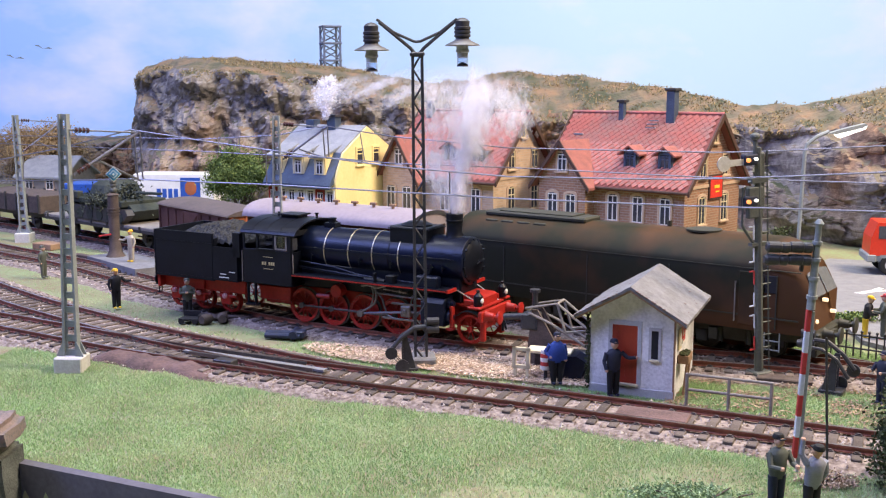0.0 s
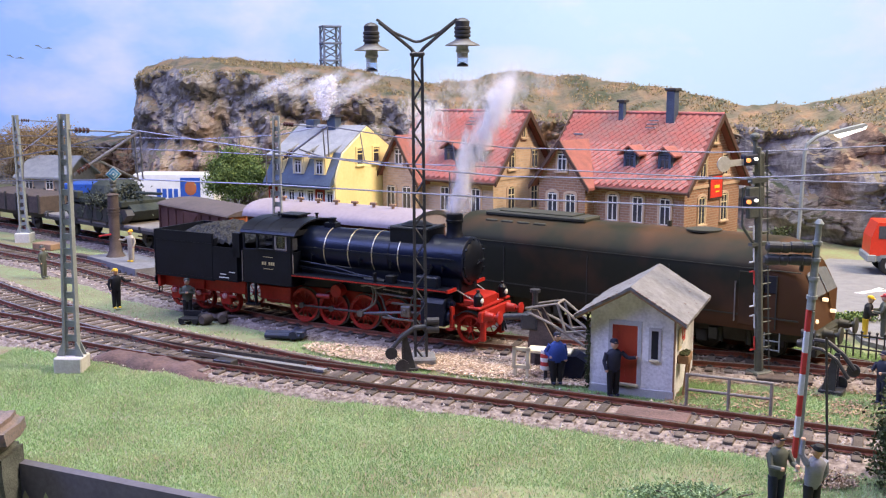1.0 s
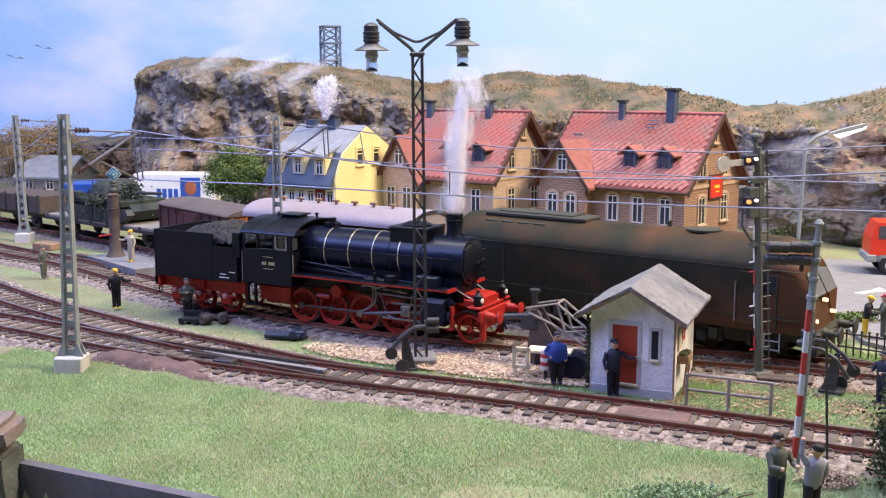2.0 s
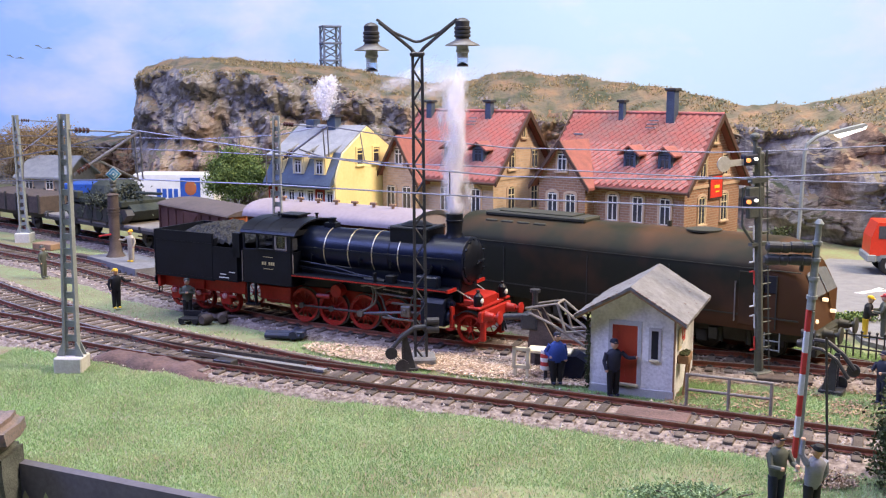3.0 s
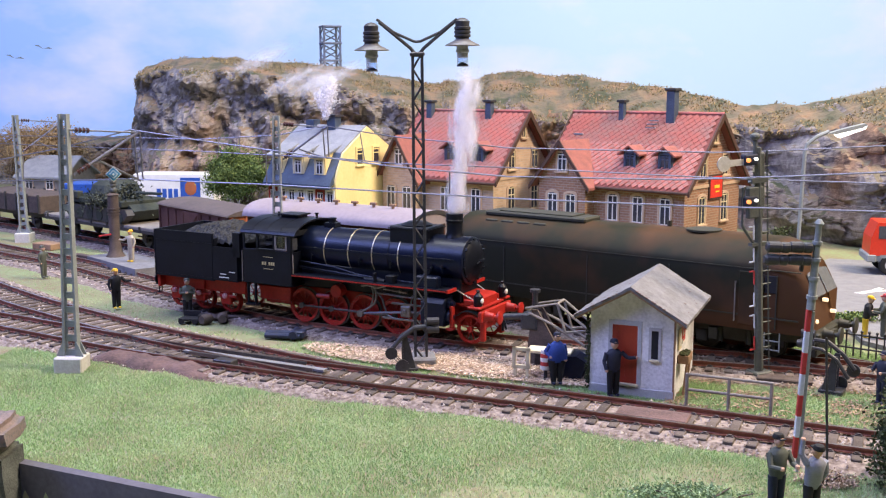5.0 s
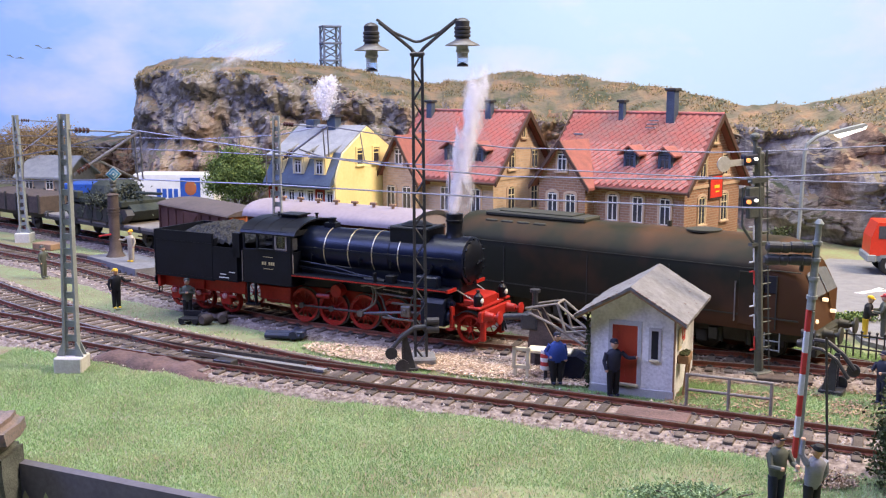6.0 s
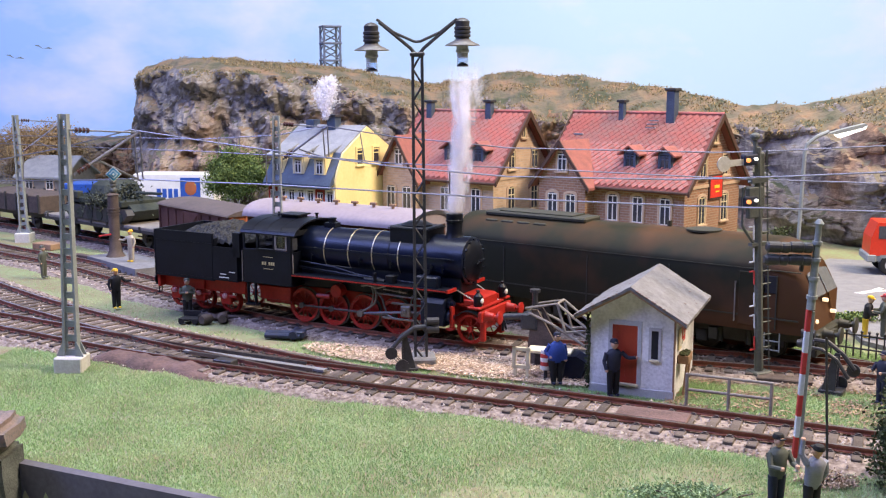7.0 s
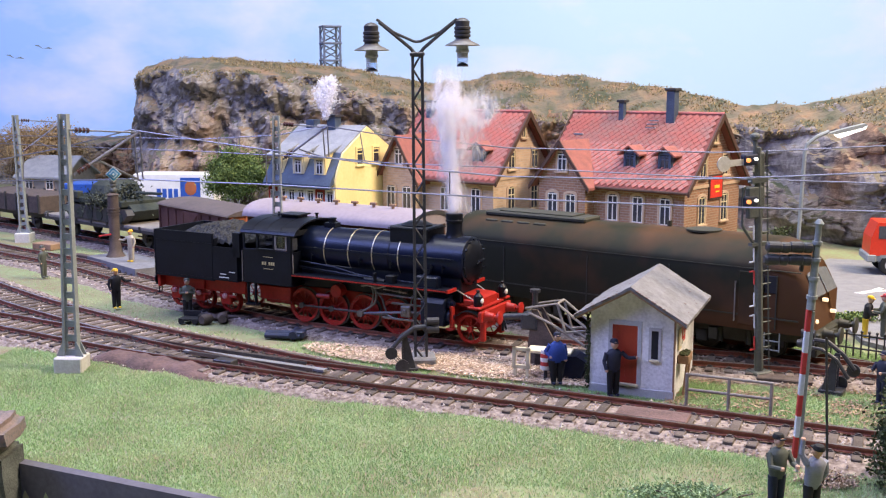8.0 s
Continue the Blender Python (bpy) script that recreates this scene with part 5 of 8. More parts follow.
# ---- buildings ----
def window(parent, m, w, h, arch=True, surround=None, frame_mat=None, bars=1, sill=True):
    """A window on a wall: local x along the wall, z up, y into the wall; m is its foot's middle."""
    frame_mat = frame_mat or WHITE
    bm = B()
    if arch:
        top = [(w / 2 * math.cos(a), h - 0.12 + 0.12 * math.sin(a)) for a in np.linspace(0, math.pi, 9)]
        out = [((w / 2 + 0.13) * math.cos(a), h - 0.1 + 0.26 * math.sin(a)) for a in np.linspace(0, math.pi, 9)]
    else:
        top = [(w / 2, h), (-w / 2, h)]
        out = [(w / 2 + 0.1, h + 0.12), (-w / 2 - 0.1, h + 0.12)]
    inner = [(w / 2, 0)] + top + [(-w / 2, 0)]
    outer = [(w / 2 + 0.1, 0)] + out + [(-w / 2 - 0.1, 0)]
    n = len(inner)
    for y0, y1 in ((-0.07, 0.05),):
        vi = [[bm.verts.new((u, y, v)) for u, v in ring] for y in (y0, y1) for ring in (inner, outer)]
        for i in range(n - 1):
            bm.faces.new((vi[0][i], vi[0][i + 1], vi[1][i + 1], vi[1][i]))
            bm.faces.new((vi[1][i], vi[1][i + 1], vi[3][i + 1], vi[3][i]))
            bm.faces.new((vi[0][i], vi[0][i + 1], vi[2][i + 1], vi[2][i]))
    win = part("window", bm, surround or SANDSTONE, parent)
    win.matrix_basis = m
    bm = B()
    t = 0.055
    for x in (-w / 2 + t / 2, w / 2 - t / 2):
        box(bm, x - t / 2, x + t / 2, -0.035, 0.02, 0, h - 0.05)
    for z in (t / 2, h * 0.68, h - 0.09):
        box(bm, -w / 2, w / 2, -0.035, 0.02, z - t / 2, z + t / 2)
    for k in range(bars):
        x = -w / 2 + w * (k + 1) / (bars + 1)
        box(bm, x - t / 2, x + t / 2, -0.035, 0.02, 0, h - 0.05)
    part("frame", bm, frame_mat, win)
    bm = B()
    prism(bm, inner, -0.012, -0.004, "y")
    part("pane", bm, WINDOWDARK, win, "dark reflecting pane")
    if sill:
        bm = B()
        box(bm, -w / 2 - 0.14, w / 2 + 0.14, -0.16, 0.0, -0.1, 0.0, 0.02)
        part("sill", bm, surround or SANDSTONE, win)
    return win


WINDOWDARK = mat("window_pane_dark", (0.06, 0.065, 0.08), (0.03, 0.03, 0.04), rough=0.06, scale=1.0, bump=0, spec=0.7)


OLDTILE = mat("old_red_tile", (0.33, 0.115, 0.10), (0.21, 0.085, 0.075), rough=0.8, scale=2.2, bump=0.8)


def slope_tiles(parent, x0, x1, eave, ridge, limit):
    """Diamond tiles on the front slope from eave (y, z) to ridge (y, z)."""
    d = Vector((0, ridge[0] - eave[0], ridge[1] - eave[1]))
    length = d.length
    ang = math.atan2(d.z, d.y)
    w, hgt = 0.39, 0.46
    bm = B()
    vs = [(0, -hgt / 2 * 0.96, 0.05), (w / 2 * 0.95, 0, 0.035), (0, hgt / 2 * 0.96, 0.012), (-w / 2 * 0.95, 0, 0.035)]
    lo = [bm.verts.new((x, y, z - 0.035)) for x, y, z in vs]
    hi = [bm.verts.new(v) for v in vs]
    bm.faces.new(hi)
    for i in range(4):
        bm.faces.new((lo[i], lo[(i + 1) % 4], hi[(i + 1) % 4], hi[i]))
    rows = int(length / (hgt / 2))
    spots = []
    for r in range(1, rows):
        y = r * hgt / 2
        for k in range(int((x1 - x0) / w) + 1):
            x = x0 + 0.15 + k * w + (w / 2 if r % 2 else 0)
            if x < x1 - 0.12:
                spots.append((x, y))
    first = part("roof_tile", bm, TILE, parent)
    basis = at(0, eave[0], eave[1]) @ Matrix.Rotation(ang, 4, "X")
    rest_v, rest_f = [], []
    for i, (x, y) in enumerate(spots):
        m = basis @ at(x, y, 0.02 + rnd(-0.006, 0.006), rnd(-2, 2))
        if i < limit:
            o = first if i == 0 else new("roof_tile", first.data)
            o.parent = parent
            o.matrix_basis = m
        else:
            k = len(rest_v)
            rest_v += [(m @ Vector([c * S for c in v])) / S for v in vs]
            rest_f.append((k, k + 1, k + 2, k + 3))
    if rest_v:
        st = mesh_arrays("roof_tile_rest", [tuple(v) for v in rest_v], rest_f, TILE, parent)
        tagged(st, kind="stuff")


def dormer(parent, x, y, z, mt=None):
    bm = B()
    w, h, dp = 0.42, 0.95, 1.5
    box(bm, x - w, x + w, y, y + dp, z, z + h)
    prism(bm, [(x - w, z + h), (x + w, z + h), (x, z + h + 0.34)], y, y + dp + 0.3, "y")
    d = part("dormer", bm, BLUESLATE, parent)
    bm = B()
    for s in (-1, 1):
        prism(bm, [(x, z + h + 0.46), (x + s * (w + 0.28), z + h - 0.02), (x + s * (w + 0.25), z + h - 0.1), (x, z + h + 0.36)], y - 0.28, y + dp + 0.6, "y")
    part("dormer_roof", bm, mt or OLDTILE, d)
    window(d, at(x, y - 0.02, z + 0.2), 0.55, 0.75, arch=False, surround=BLUESLATE, frame_mat=BLUESLATE, sill=False)


def brick_house(name, m, wall, label, x0, x1, wing, windows, tall_chimney, poster, limit, plinth, stub):
    """Gabled house: ridge along x, front wall at y = 0, cross wing with its own gable."""
    D, eave, ridge, base = 6.4, 4.35, 7.82, 0.1
    t = thing(name, m, label, "house", "gabled houses")
    bm = B()
    prof = [(0, base), (D, base), (D, eave), (D / 2, ridge - 0.18), (0, eave)]
    prism(bm, prof, x0, x1, "x")
    part("wall", bm, wall, t)
    bm = B()
    o = 0.45
    sl = (ridge - eave) / (D / 2)
    for s in (0, 1):
        y = [D / 2, -o, -o, D / 2] if s == 0 else [D / 2, D + o, D + o, D / 2]
        z = [ridge, eave - o * sl + 0.05, eave - o * sl - 0.12, ridge - 0.2]
        prism(bm, list(zip(y, z)), x0 - 0.35, x1 + 0.45, "x")
    roof = part("roof", bm, TILEBED, t)
    for x in (x0 - 0.40, x1 + 0.45):
        for s in (0, 1):
            bm = B()
            y = [D / 2, -o - 0.05, -o - 0.05, D / 2] if s == 0 else [D / 2, D + o + 0.05, D + o + 0.05, D / 2]
            z = [ridge + 0.08, eave - o * sl + 0.12, eave - o * sl - 0.2, ridge - 0.28]
            prism(bm, list(zip(y, z)), x - 0.04, x + 0.06, "x")
            part("barge_board", bm, DARKWOOD, t, "dark brown barge board")
    bm = B()
    rod(bm, (x0 - 0.4, D / 2, ridge + 0.02), (x1 + 0.48, D / 2, ridge + 0.02), 0.09, seg=8)
    part("ridge_cap", bm, TILE, roof)
    bm = B()
    rod(bm, (x0 - 0.3, -o - 0.06, eave - o * sl - 0.02), (x1 + 0.4, -o - 0.06, eave - o * sl - 0.02), 0.07, seg=8)
    part("gutter", bm, DARKWOOD, t)
    # cross wing
    a, b, proj, apex = wing
    mid = (a + b) / 2
    bm = B()
    prism(bm, [(a, base), (b, base), (b, eave - 0.05), (mid, apex - 0.15), (a, eave - 0.05)], -proj, 1.0, "y")
    part("wing_wall", bm, wall, t)
    bm = B()
    ws = (apex - eave) / ((b - a) / 2)
    reach = (apex - eave) / sl + 0.3
    for s, e in ((-1, a), (1, b)):
        prism(bm, [(mid, apex), (e + s * 0.4, eave - 0.4 * ws), (e + s * 0.4, eave - 0.4 * ws - 0.14), (mid, apex - 0.18)], -proj - 0.35, reach, "y")
    part("wing_roof", bm, OLDTILE, t)
    for s, e in ((-1, a), (1, b)):
        bm = B()
        prism(bm, [(mid, apex + 0.07), (e + s * 0.45, eave - 0.45 * ws + 0.05), (e + s * 0.45, eave - 0.45 * ws - 0.22), (mid, apex - 0.24)], -proj - 0.42, -proj - 0.34, "y")
        part("barge_board", bm, DARKWOOD, t)
    # storey band and plinth
    for q in ((x1, x1 + 0.05, 0, D, 3.95, 4.12), (b, x1, -0.05, 0, 3.95, 4.1), (x1, x1 + 0.07, 0, D, base, 0.8)):
        bm = B()
        box(bm, *q)
        part("storey_band", bm, SANDSTONE, t)
    for x in windows:
        window(t, at(x, 0, 2.05), 0.64, 1.45, bars=1)
    for x in (mid - 0.6, mid + 0.6):
        window(t, at(x, -proj, 2.05), 0.66, 1.4, bars=1)
    window(t, at(mid, -proj, 4.65), 0.6, 1.0, arch=False, bars=1)
    for y in (1.9, 4.5):
        window(t, at(x1, y, 2.0, 90), 0.75, 1.5, surround=SANDSTONE, frame_mat=CREAM)
        window(t, at(x1, y, 4.5, 90), 0.7, 1.1, arch=False, surround=SANDSTONE, frame_mat=CREAM)
    window(t, at(x1, D / 2, 6.3, 90), 0.45, 0.8, arch=False, surround=SANDSTONE, frame_mat=CREAM)
    for x in stub:
        dormer(t, x, 0.55, 4.75)
    # chimneys
    for x, z0, z1, w in tall_chimney:
        bm = B()
        y = D / 2 - 0.3
        box(bm, x - w, x + w, y - w, y + w, z0, z1, 0.02)
        c = part("chimney", bm, BLUESLATE, t, "blue-grey chimney stack")
        bm = B()
        box(bm, x - w - 0.1, x + w + 0.1, y - w - 0.1, y + w + 0.1, z1, z1 + 0.16, 0.03)
        part("chimney_cap", bm, DARKMAST, c)
    bm = B()
    for x, y, z in ((tall_chimney[0][0] - 0.9, 2.45, 7.4),):
        for k in range(3):
            box(bm, x - 0.3, x + 0.3, y - 0.16 * k, y - 0.16 * k + 0.06, z - 0.19 * k, z - 0.19 * k + 0.05)
    box(bm, x0 + 0.5, x0 + 1.1, 1.9, 2.5, 6.55, 6.62, m=Matrix.Translation((0, 0.0, 0.0)))
    part("roof_step", bm, SLATE, t)
    if poster:
        bm = B()
        box(bm, x1 + 0.02, x1 + 0.08, 2.6, 4.2, 3.25, 4.6)
        p = part("poster_board", bm, DARKWOOD, t, "framed red advertising board")
        bm = B()
        box(bm, x1 + 0.08, x1 + 0.1, 2.72, 4.08, 3.35, 4.5)
        part("poster", bm, LEAFRED, p, "red poster with yellow mark")
        bm = B()
        box(bm, x1 + 0.10, x1 + 0.11, 3.15, 3.75, 3.85, 4.02)
        box(bm, x1 + 0.10, x1 + 0.11, 3.3, 3.75, 3.62, 3.7)
        part("lettering", bm, POSTERYELLOW, p, "yellow lettering bars")
    slope_tiles(t, x0 - 0.3, x1 + 0.4, (-o, eave - o * sl + 0.06), (D / 2, ridge), limit)
    return t


def yellow_house():
    t = thing("yellow_house", at(-7.6, 58.8, 0, -32.5), "yellow rendered house with grey mansard roof and dormers", "house", "houses")
    D, x0, x1, base = 6.2, -3.3, 1.75, 0.1
    prof = [(0, base), (D, base), (D, 4.2), (D - 0.15, 4.9), (D - 0.6, 5.55), (D / 2, 6.95), (0.75, 5.5), (0.2, 4.5), (0, 3.9)]
    bm = B()
    prism(bm, prof, x1 - 0.12, x1, "x")
    part("gable_wall", bm, YELLOW, t, "bright yellow gable wall")
    bm = B()
    prism(bm, prof[:3] + [(D, 4.2), (D / 2, 6.7), (0, 3.8)], x0, x1 - 0.12, "x")
    part("wall", bm, YELLOW, t)
    bm = B()
    for s in (0, 1):
        f = (lambda y: y) if s == 0 else (lambda y: D - y)
        prism(bm, [(f(D / 2), 7.02), (f(0.7), 5.55), (f(0.7), 5.4), (f(D / 2), 6.86)], x0 - 0.1, x1 - 0.13, "x")
    part("upper_roof", bm, SLATE, t, "grey slate upper roof")
    bm = B()
    prism(bm, [(0.72, 5.52), (0.1, 4.5), (-0.4, 3.72), (-0.4, 3.58), (0.0, 3.75), (0.8, 5.3)], x0 - 0.1, x1 - 0.13, "x")
    prism(bm, [(D - 0.72, 5.52), (D - 0.1, 4.5), (D + 0.4, 3.72), (D + 0.4, 3.58), (D, 3.75), (D - 0.8, 5.3)], x0 - 0.1, x1 - 0.13, "x")
    part("mansard_roof", bm, BLUESLATE, t, "blue slate mansard slope")
    for x in (-2.55, -0.95, 0.65):
        bm = B()
        prism(bm, [(-0.05, 4.1), (1.2, 4.1), (1.2, 5.75), (-0.35, 5.3), (-0.35, 5.2), (-0.05, 5.2)], x - 0.42, x + 0.42, "x")
        d = part("dormer", bm, YELLOW if x > 0 else CREAM, t)
        bm = B()
        prism(bm, [(-0.4, 5.25), (1.4, 5.85), (1.4, 5.97), (-0.4, 5.36)], x - 0.55, x + 0.55, "x")
        part("dormer_roof", bm, SLATE, d)
        window(d, at(x, -0.06, 4.3), 0.5, 0.8, arch=False, surround=CREAM, sill=False)
    bm = B()
    box(bm, x0 - 0.1, x1 - 0.1, -0.46, -0.34, 3.5, 3.72)
    part("gutter_board", bm, BLUESLATE, t)
    for i, x in enumerate(np.linspace(x0 + 0.35, x1 - 0.4, 7)):
        window(t, at(x, 0, 1.4), 0.46, 1.9, arch=False, surround=WHITE if i not in (0, 5) else DOORRED, sill=False)
    for y in (2.3, 3.9):
        window(t, at(x1, y, 4.75, 90), 0.62, 0.95, arch=False, surround=YELLOW, frame_mat=YELLOW, bars=0)
    bm = B()
    box(bm, -0.9, -0.3, 2.6, 3.2, 6.4, 7.5)
    c = part("chimney", bm, BLUESLATE, t)
    bm = B()
    box(bm, -1.0, -0.2, 2.5, 3.3, 7.5, 7.62)
    part("chimney_cap", bm, DARKMAST, c)
    bm = B()
    box(bm, -2.6, -2.0, 2.7, 3.3, 6.4, 7.3)
    part("chimney", bm, BLUESLATE, t)
    return t


def hut():
    t = thing("gatekeeper_hut", at(4.53, 30.40, 0, -23.1), "small grey stucco gatekeeper hut with red door", "hut")
    W, D, e, a = 2.56, 3.4, 2.58, 3.32
    bm = B()
    prism(bm, [(0, -0.1), (W, -0.1), (W, e), (W / 2, a - 0.03), (0, e)], 0, D, "y")
    bmesh.ops.subdivide_edges(bm, edges=bm.edges[:], cuts=3, use_grid_fill=True)
    part("wall", bm, STUCCO, t, "rough grey stucco wall")
    # stone plinth that shows under the render
    bm = B()
    box(bm, -0.03, W + 0.02, -0.035, 0.3, -0.1, 0.24, 0.02)
    part("plinth", bm, TRIMGREY, t)
    # felt roof: sagging, uneven sheets with a ragged edge
    sl = (a - e) / (W / 2)
    roof = None
    for s in (-1, 1):
        bm = B()
        n, k = 14, 26
        g = {}
        for i in range(n + 1):
            for j in range(k + 1):
                u, y = i / n, -0.46 + (D + 1.05) * j / k
                x = W / 2 + s * u * (W / 2 + 0.42)
                rag = 0.035 * noise.noise((x * 5, y * 5, 2.0))
                if i == n:
                    x += s * rag
                if j in (0, k):
                    y += rag
                z = a + 0.10 - u * (W / 2 + 0.42) * sl + 0.03 * noise.noise((x * 2.1, y * 1.7, 5.0)) * (0 if i == 0 else 1)
                g[i, j] = (bm.verts.new((x, y, z)), bm.verts.new((x, y, z - 0.10)))
        for i in range(n):
            for j in range(k):
                for q in (0, 1):
                    bm.faces.new((g[i, j][q], g[i + 1, j][q], g[i + 1, j + 1][q], g[i, j + 1][q]))
        rim = [(i, 0) for i in range(n)] + [(n, j) for j in range(k)] + [(i, k) for i in range(n, 0, -1)] + [(0, j) for j in range(k, 0, -1)]
        for p, q in zip(rim, rim[1:] + rim[:1]):
            bm.faces.new((g[p][0], g[q][0], g[q][1], g[p][1]))
        roof = part("roof", bm, ROOFFELT, t, "worn grey felt roof slope", smooth=True)
        ex = W / 2 + s * (W / 2 + 0.40)
        ez = a - (W / 2 + 0.40) * sl
        for y in (-0.43, D + 0.47):
            bm = B()
            prism(bm, [(W / 2, a + 0.01), (ex, ez + 0.01), (ex, ez - 0.07), (W / 2, a - 0.07)], y, y + 0.06, "y")
            part("verge_board", bm, TIMBER, roof, "brown wooden verge board")
    bm = B()
    random.seed(17)
    for _ in range(70):
        u = rnd(0, 1) ** 0.6
        q = random.choice((-1, 1))
        x = W / 2 + q * u * (W / 2 + 0.42)
        ball(bm, (x, random.choice((-0.46, -0.46, rnd(-0.4, D + 0.5))), a + 0.09 - u * (W / 2 + 0.42) * sl), rnd(0.015, 0.04), (1.5, 1.3, 0.5), 1)
    part("moss", bm, MUD, roof, "brown moss on the roof's edge")
    # door sits back in a flat grey surround
    bm = B()
    box(bm, 0.68, 1.45, -0.012, 0.02, 0.36, 2.15)
    for x in (0.86, 1.06, 1.26):
        box(bm, x - 0.006, x + 0.006, -0.016, -0.01, 0.38, 2.13)
    door = part("door", bm, DOORRED, t, "closed dull red plank door")
    bm = B()
    ball(bm, (1.37, -0.04, 1.2), 0.03)
    part("door_knob", bm, BRASS, door)
    bm = B()
    box(bm, 0.56, 0.68, -0.03, 0.02, 0.22, 2.16, 0.01)
    box(bm, 1.45, 1.58, -0.03, 0.02, 0.22, 2.16, 0.01)
    box(bm, 0.56, 1.58, -0.032, 0.02, 2.15, 2.30, 0.01)
    part("door_surround", bm, TRIMGREY, t, "flat grey door surround")
    bm = B()
    box(bm, 0.66, 1.5, -0.10, 0.0, 0.27, 0.36, 0.02)
    part("door_sill", bm, CREAM, t, "pale worn door sill")
    bm = B()
    box(bm, 1.87, 2.08, -0.006, 0.02, 1.18, 2.05)
    win = part("window", bm, DARKROOM, t, "narrow dark window slit")
    bm = B()
    for q in ((1.79, 1.87, 1.10, 2.14), (2.08, 2.17, 1.10, 2.14), (1.87, 2.08, 2.05, 2.14)):
        box(bm, q[0], q[1], -0.028, 0.02, q[2], q[3])
    part("surround", bm, TRIMGREY, win)
    bm = B()
    box(bm, 1.82, 2.12, -0.07, 0.02, 1.10, 1.16, 0.01)
    part("sill", bm, CREAM, win, "pale window sill")
    bm = B()
    box(bm, W - 0.03, W + 0.03, -0.03, 0.03, 0, e - 0.05, 0.01)
    part("corner_post", bm, TIMBER, t, "thin brown corner strip")
    bm = B()
    random.seed(11)
    for _ in range(190):
        z = rnd(0.05, 2.6)
        w = 0.05 + 0.10 * abs(noise.noise((0, 3, z * 1.7)))
        ball(bm, (-0.07 + rnd(-w, w), -0.05 + rnd(-0.05, 0.12), z), rnd(0.018, 0.045), (1, 1, 1.2), 1)
    part("creeper", bm, CLIMBER, t, "dark climbing plant on the corner")
    # flower box and notice boards on the side wall
    bm = B()
    box(bm, W, W + 0.34, 0.5, 1.2, 0.98, 1.24, 0.02)
    for x, y in ((W + 0.28, 0.58), (W + 0.28, 1.1)):
        rod(bm, (x, y, 1.0), (W + 0.2, y, 0.0), 0.035, seg=6)
    part("flower_box", bm, TIMBER, t, "wooden flower box on stilts")
    bm = B()
    for _ in range(40):
        ball(bm, (W + rnd(0.04, 0.3), rnd(0.52, 1.18), 1.27), rnd(0.03, 0.06), (1, 1, 0.8), 1)
    part("plants", bm, CLIMBER, t)
    for y, z, mt in ((0.45, 1.72, CREAM), (1.05, 1.78, WHITE), (0.98, 1.95, SIGNALRED)):
        bm = B()
        box(bm, W + 0.02, W + 0.06, y, y + 0.42, z - 0.32, z + 0.32, 0.01)
        b = part("notice_board", bm, mt, t)
        bm = B()
        box(bm, W + 0.06, W + 0.07, y + 0.07, y + 0.35, z - 0.22, z + 0.22)
        part("notice", bm, SIGNALRED if mt is WHITE else CONCRETE, b)
    return t


CLIMBER = mat("dark_foliage", (0.06, 0.075, 0.03), (0.03, 0.035, 0.018), rough=0.9, scale=4, bump=0.4)


# ---- masts, lamps and signals ----
def lattice(bm, h, w0, w1, step, leg=0.045, brace=0.028, sides=(0, 1, 2, 3)):
    """Four corner angles and zigzag braces, tapering from w0 to w1."""
    def c(k, z):
        w = w0 + (w1 - w0) * z / h
        return Vector(((-1, 1, 1, -1)[k] * w, (-1, -1, 1, 1)[k] * w, z))
    for k in range(4):
        rod(bm, c(k, 0), c(k, h), leg, seg=4)
    n = int(h / step)
    for s in sides:
        for i in range(n):
            a, b = (s, (s + 1) % 4) if i % 2 else ((s + 1) % 4, s)
            rod(bm, c(a, h * i / n), c(b, h * (i + 1) / n), brace, seg=4)


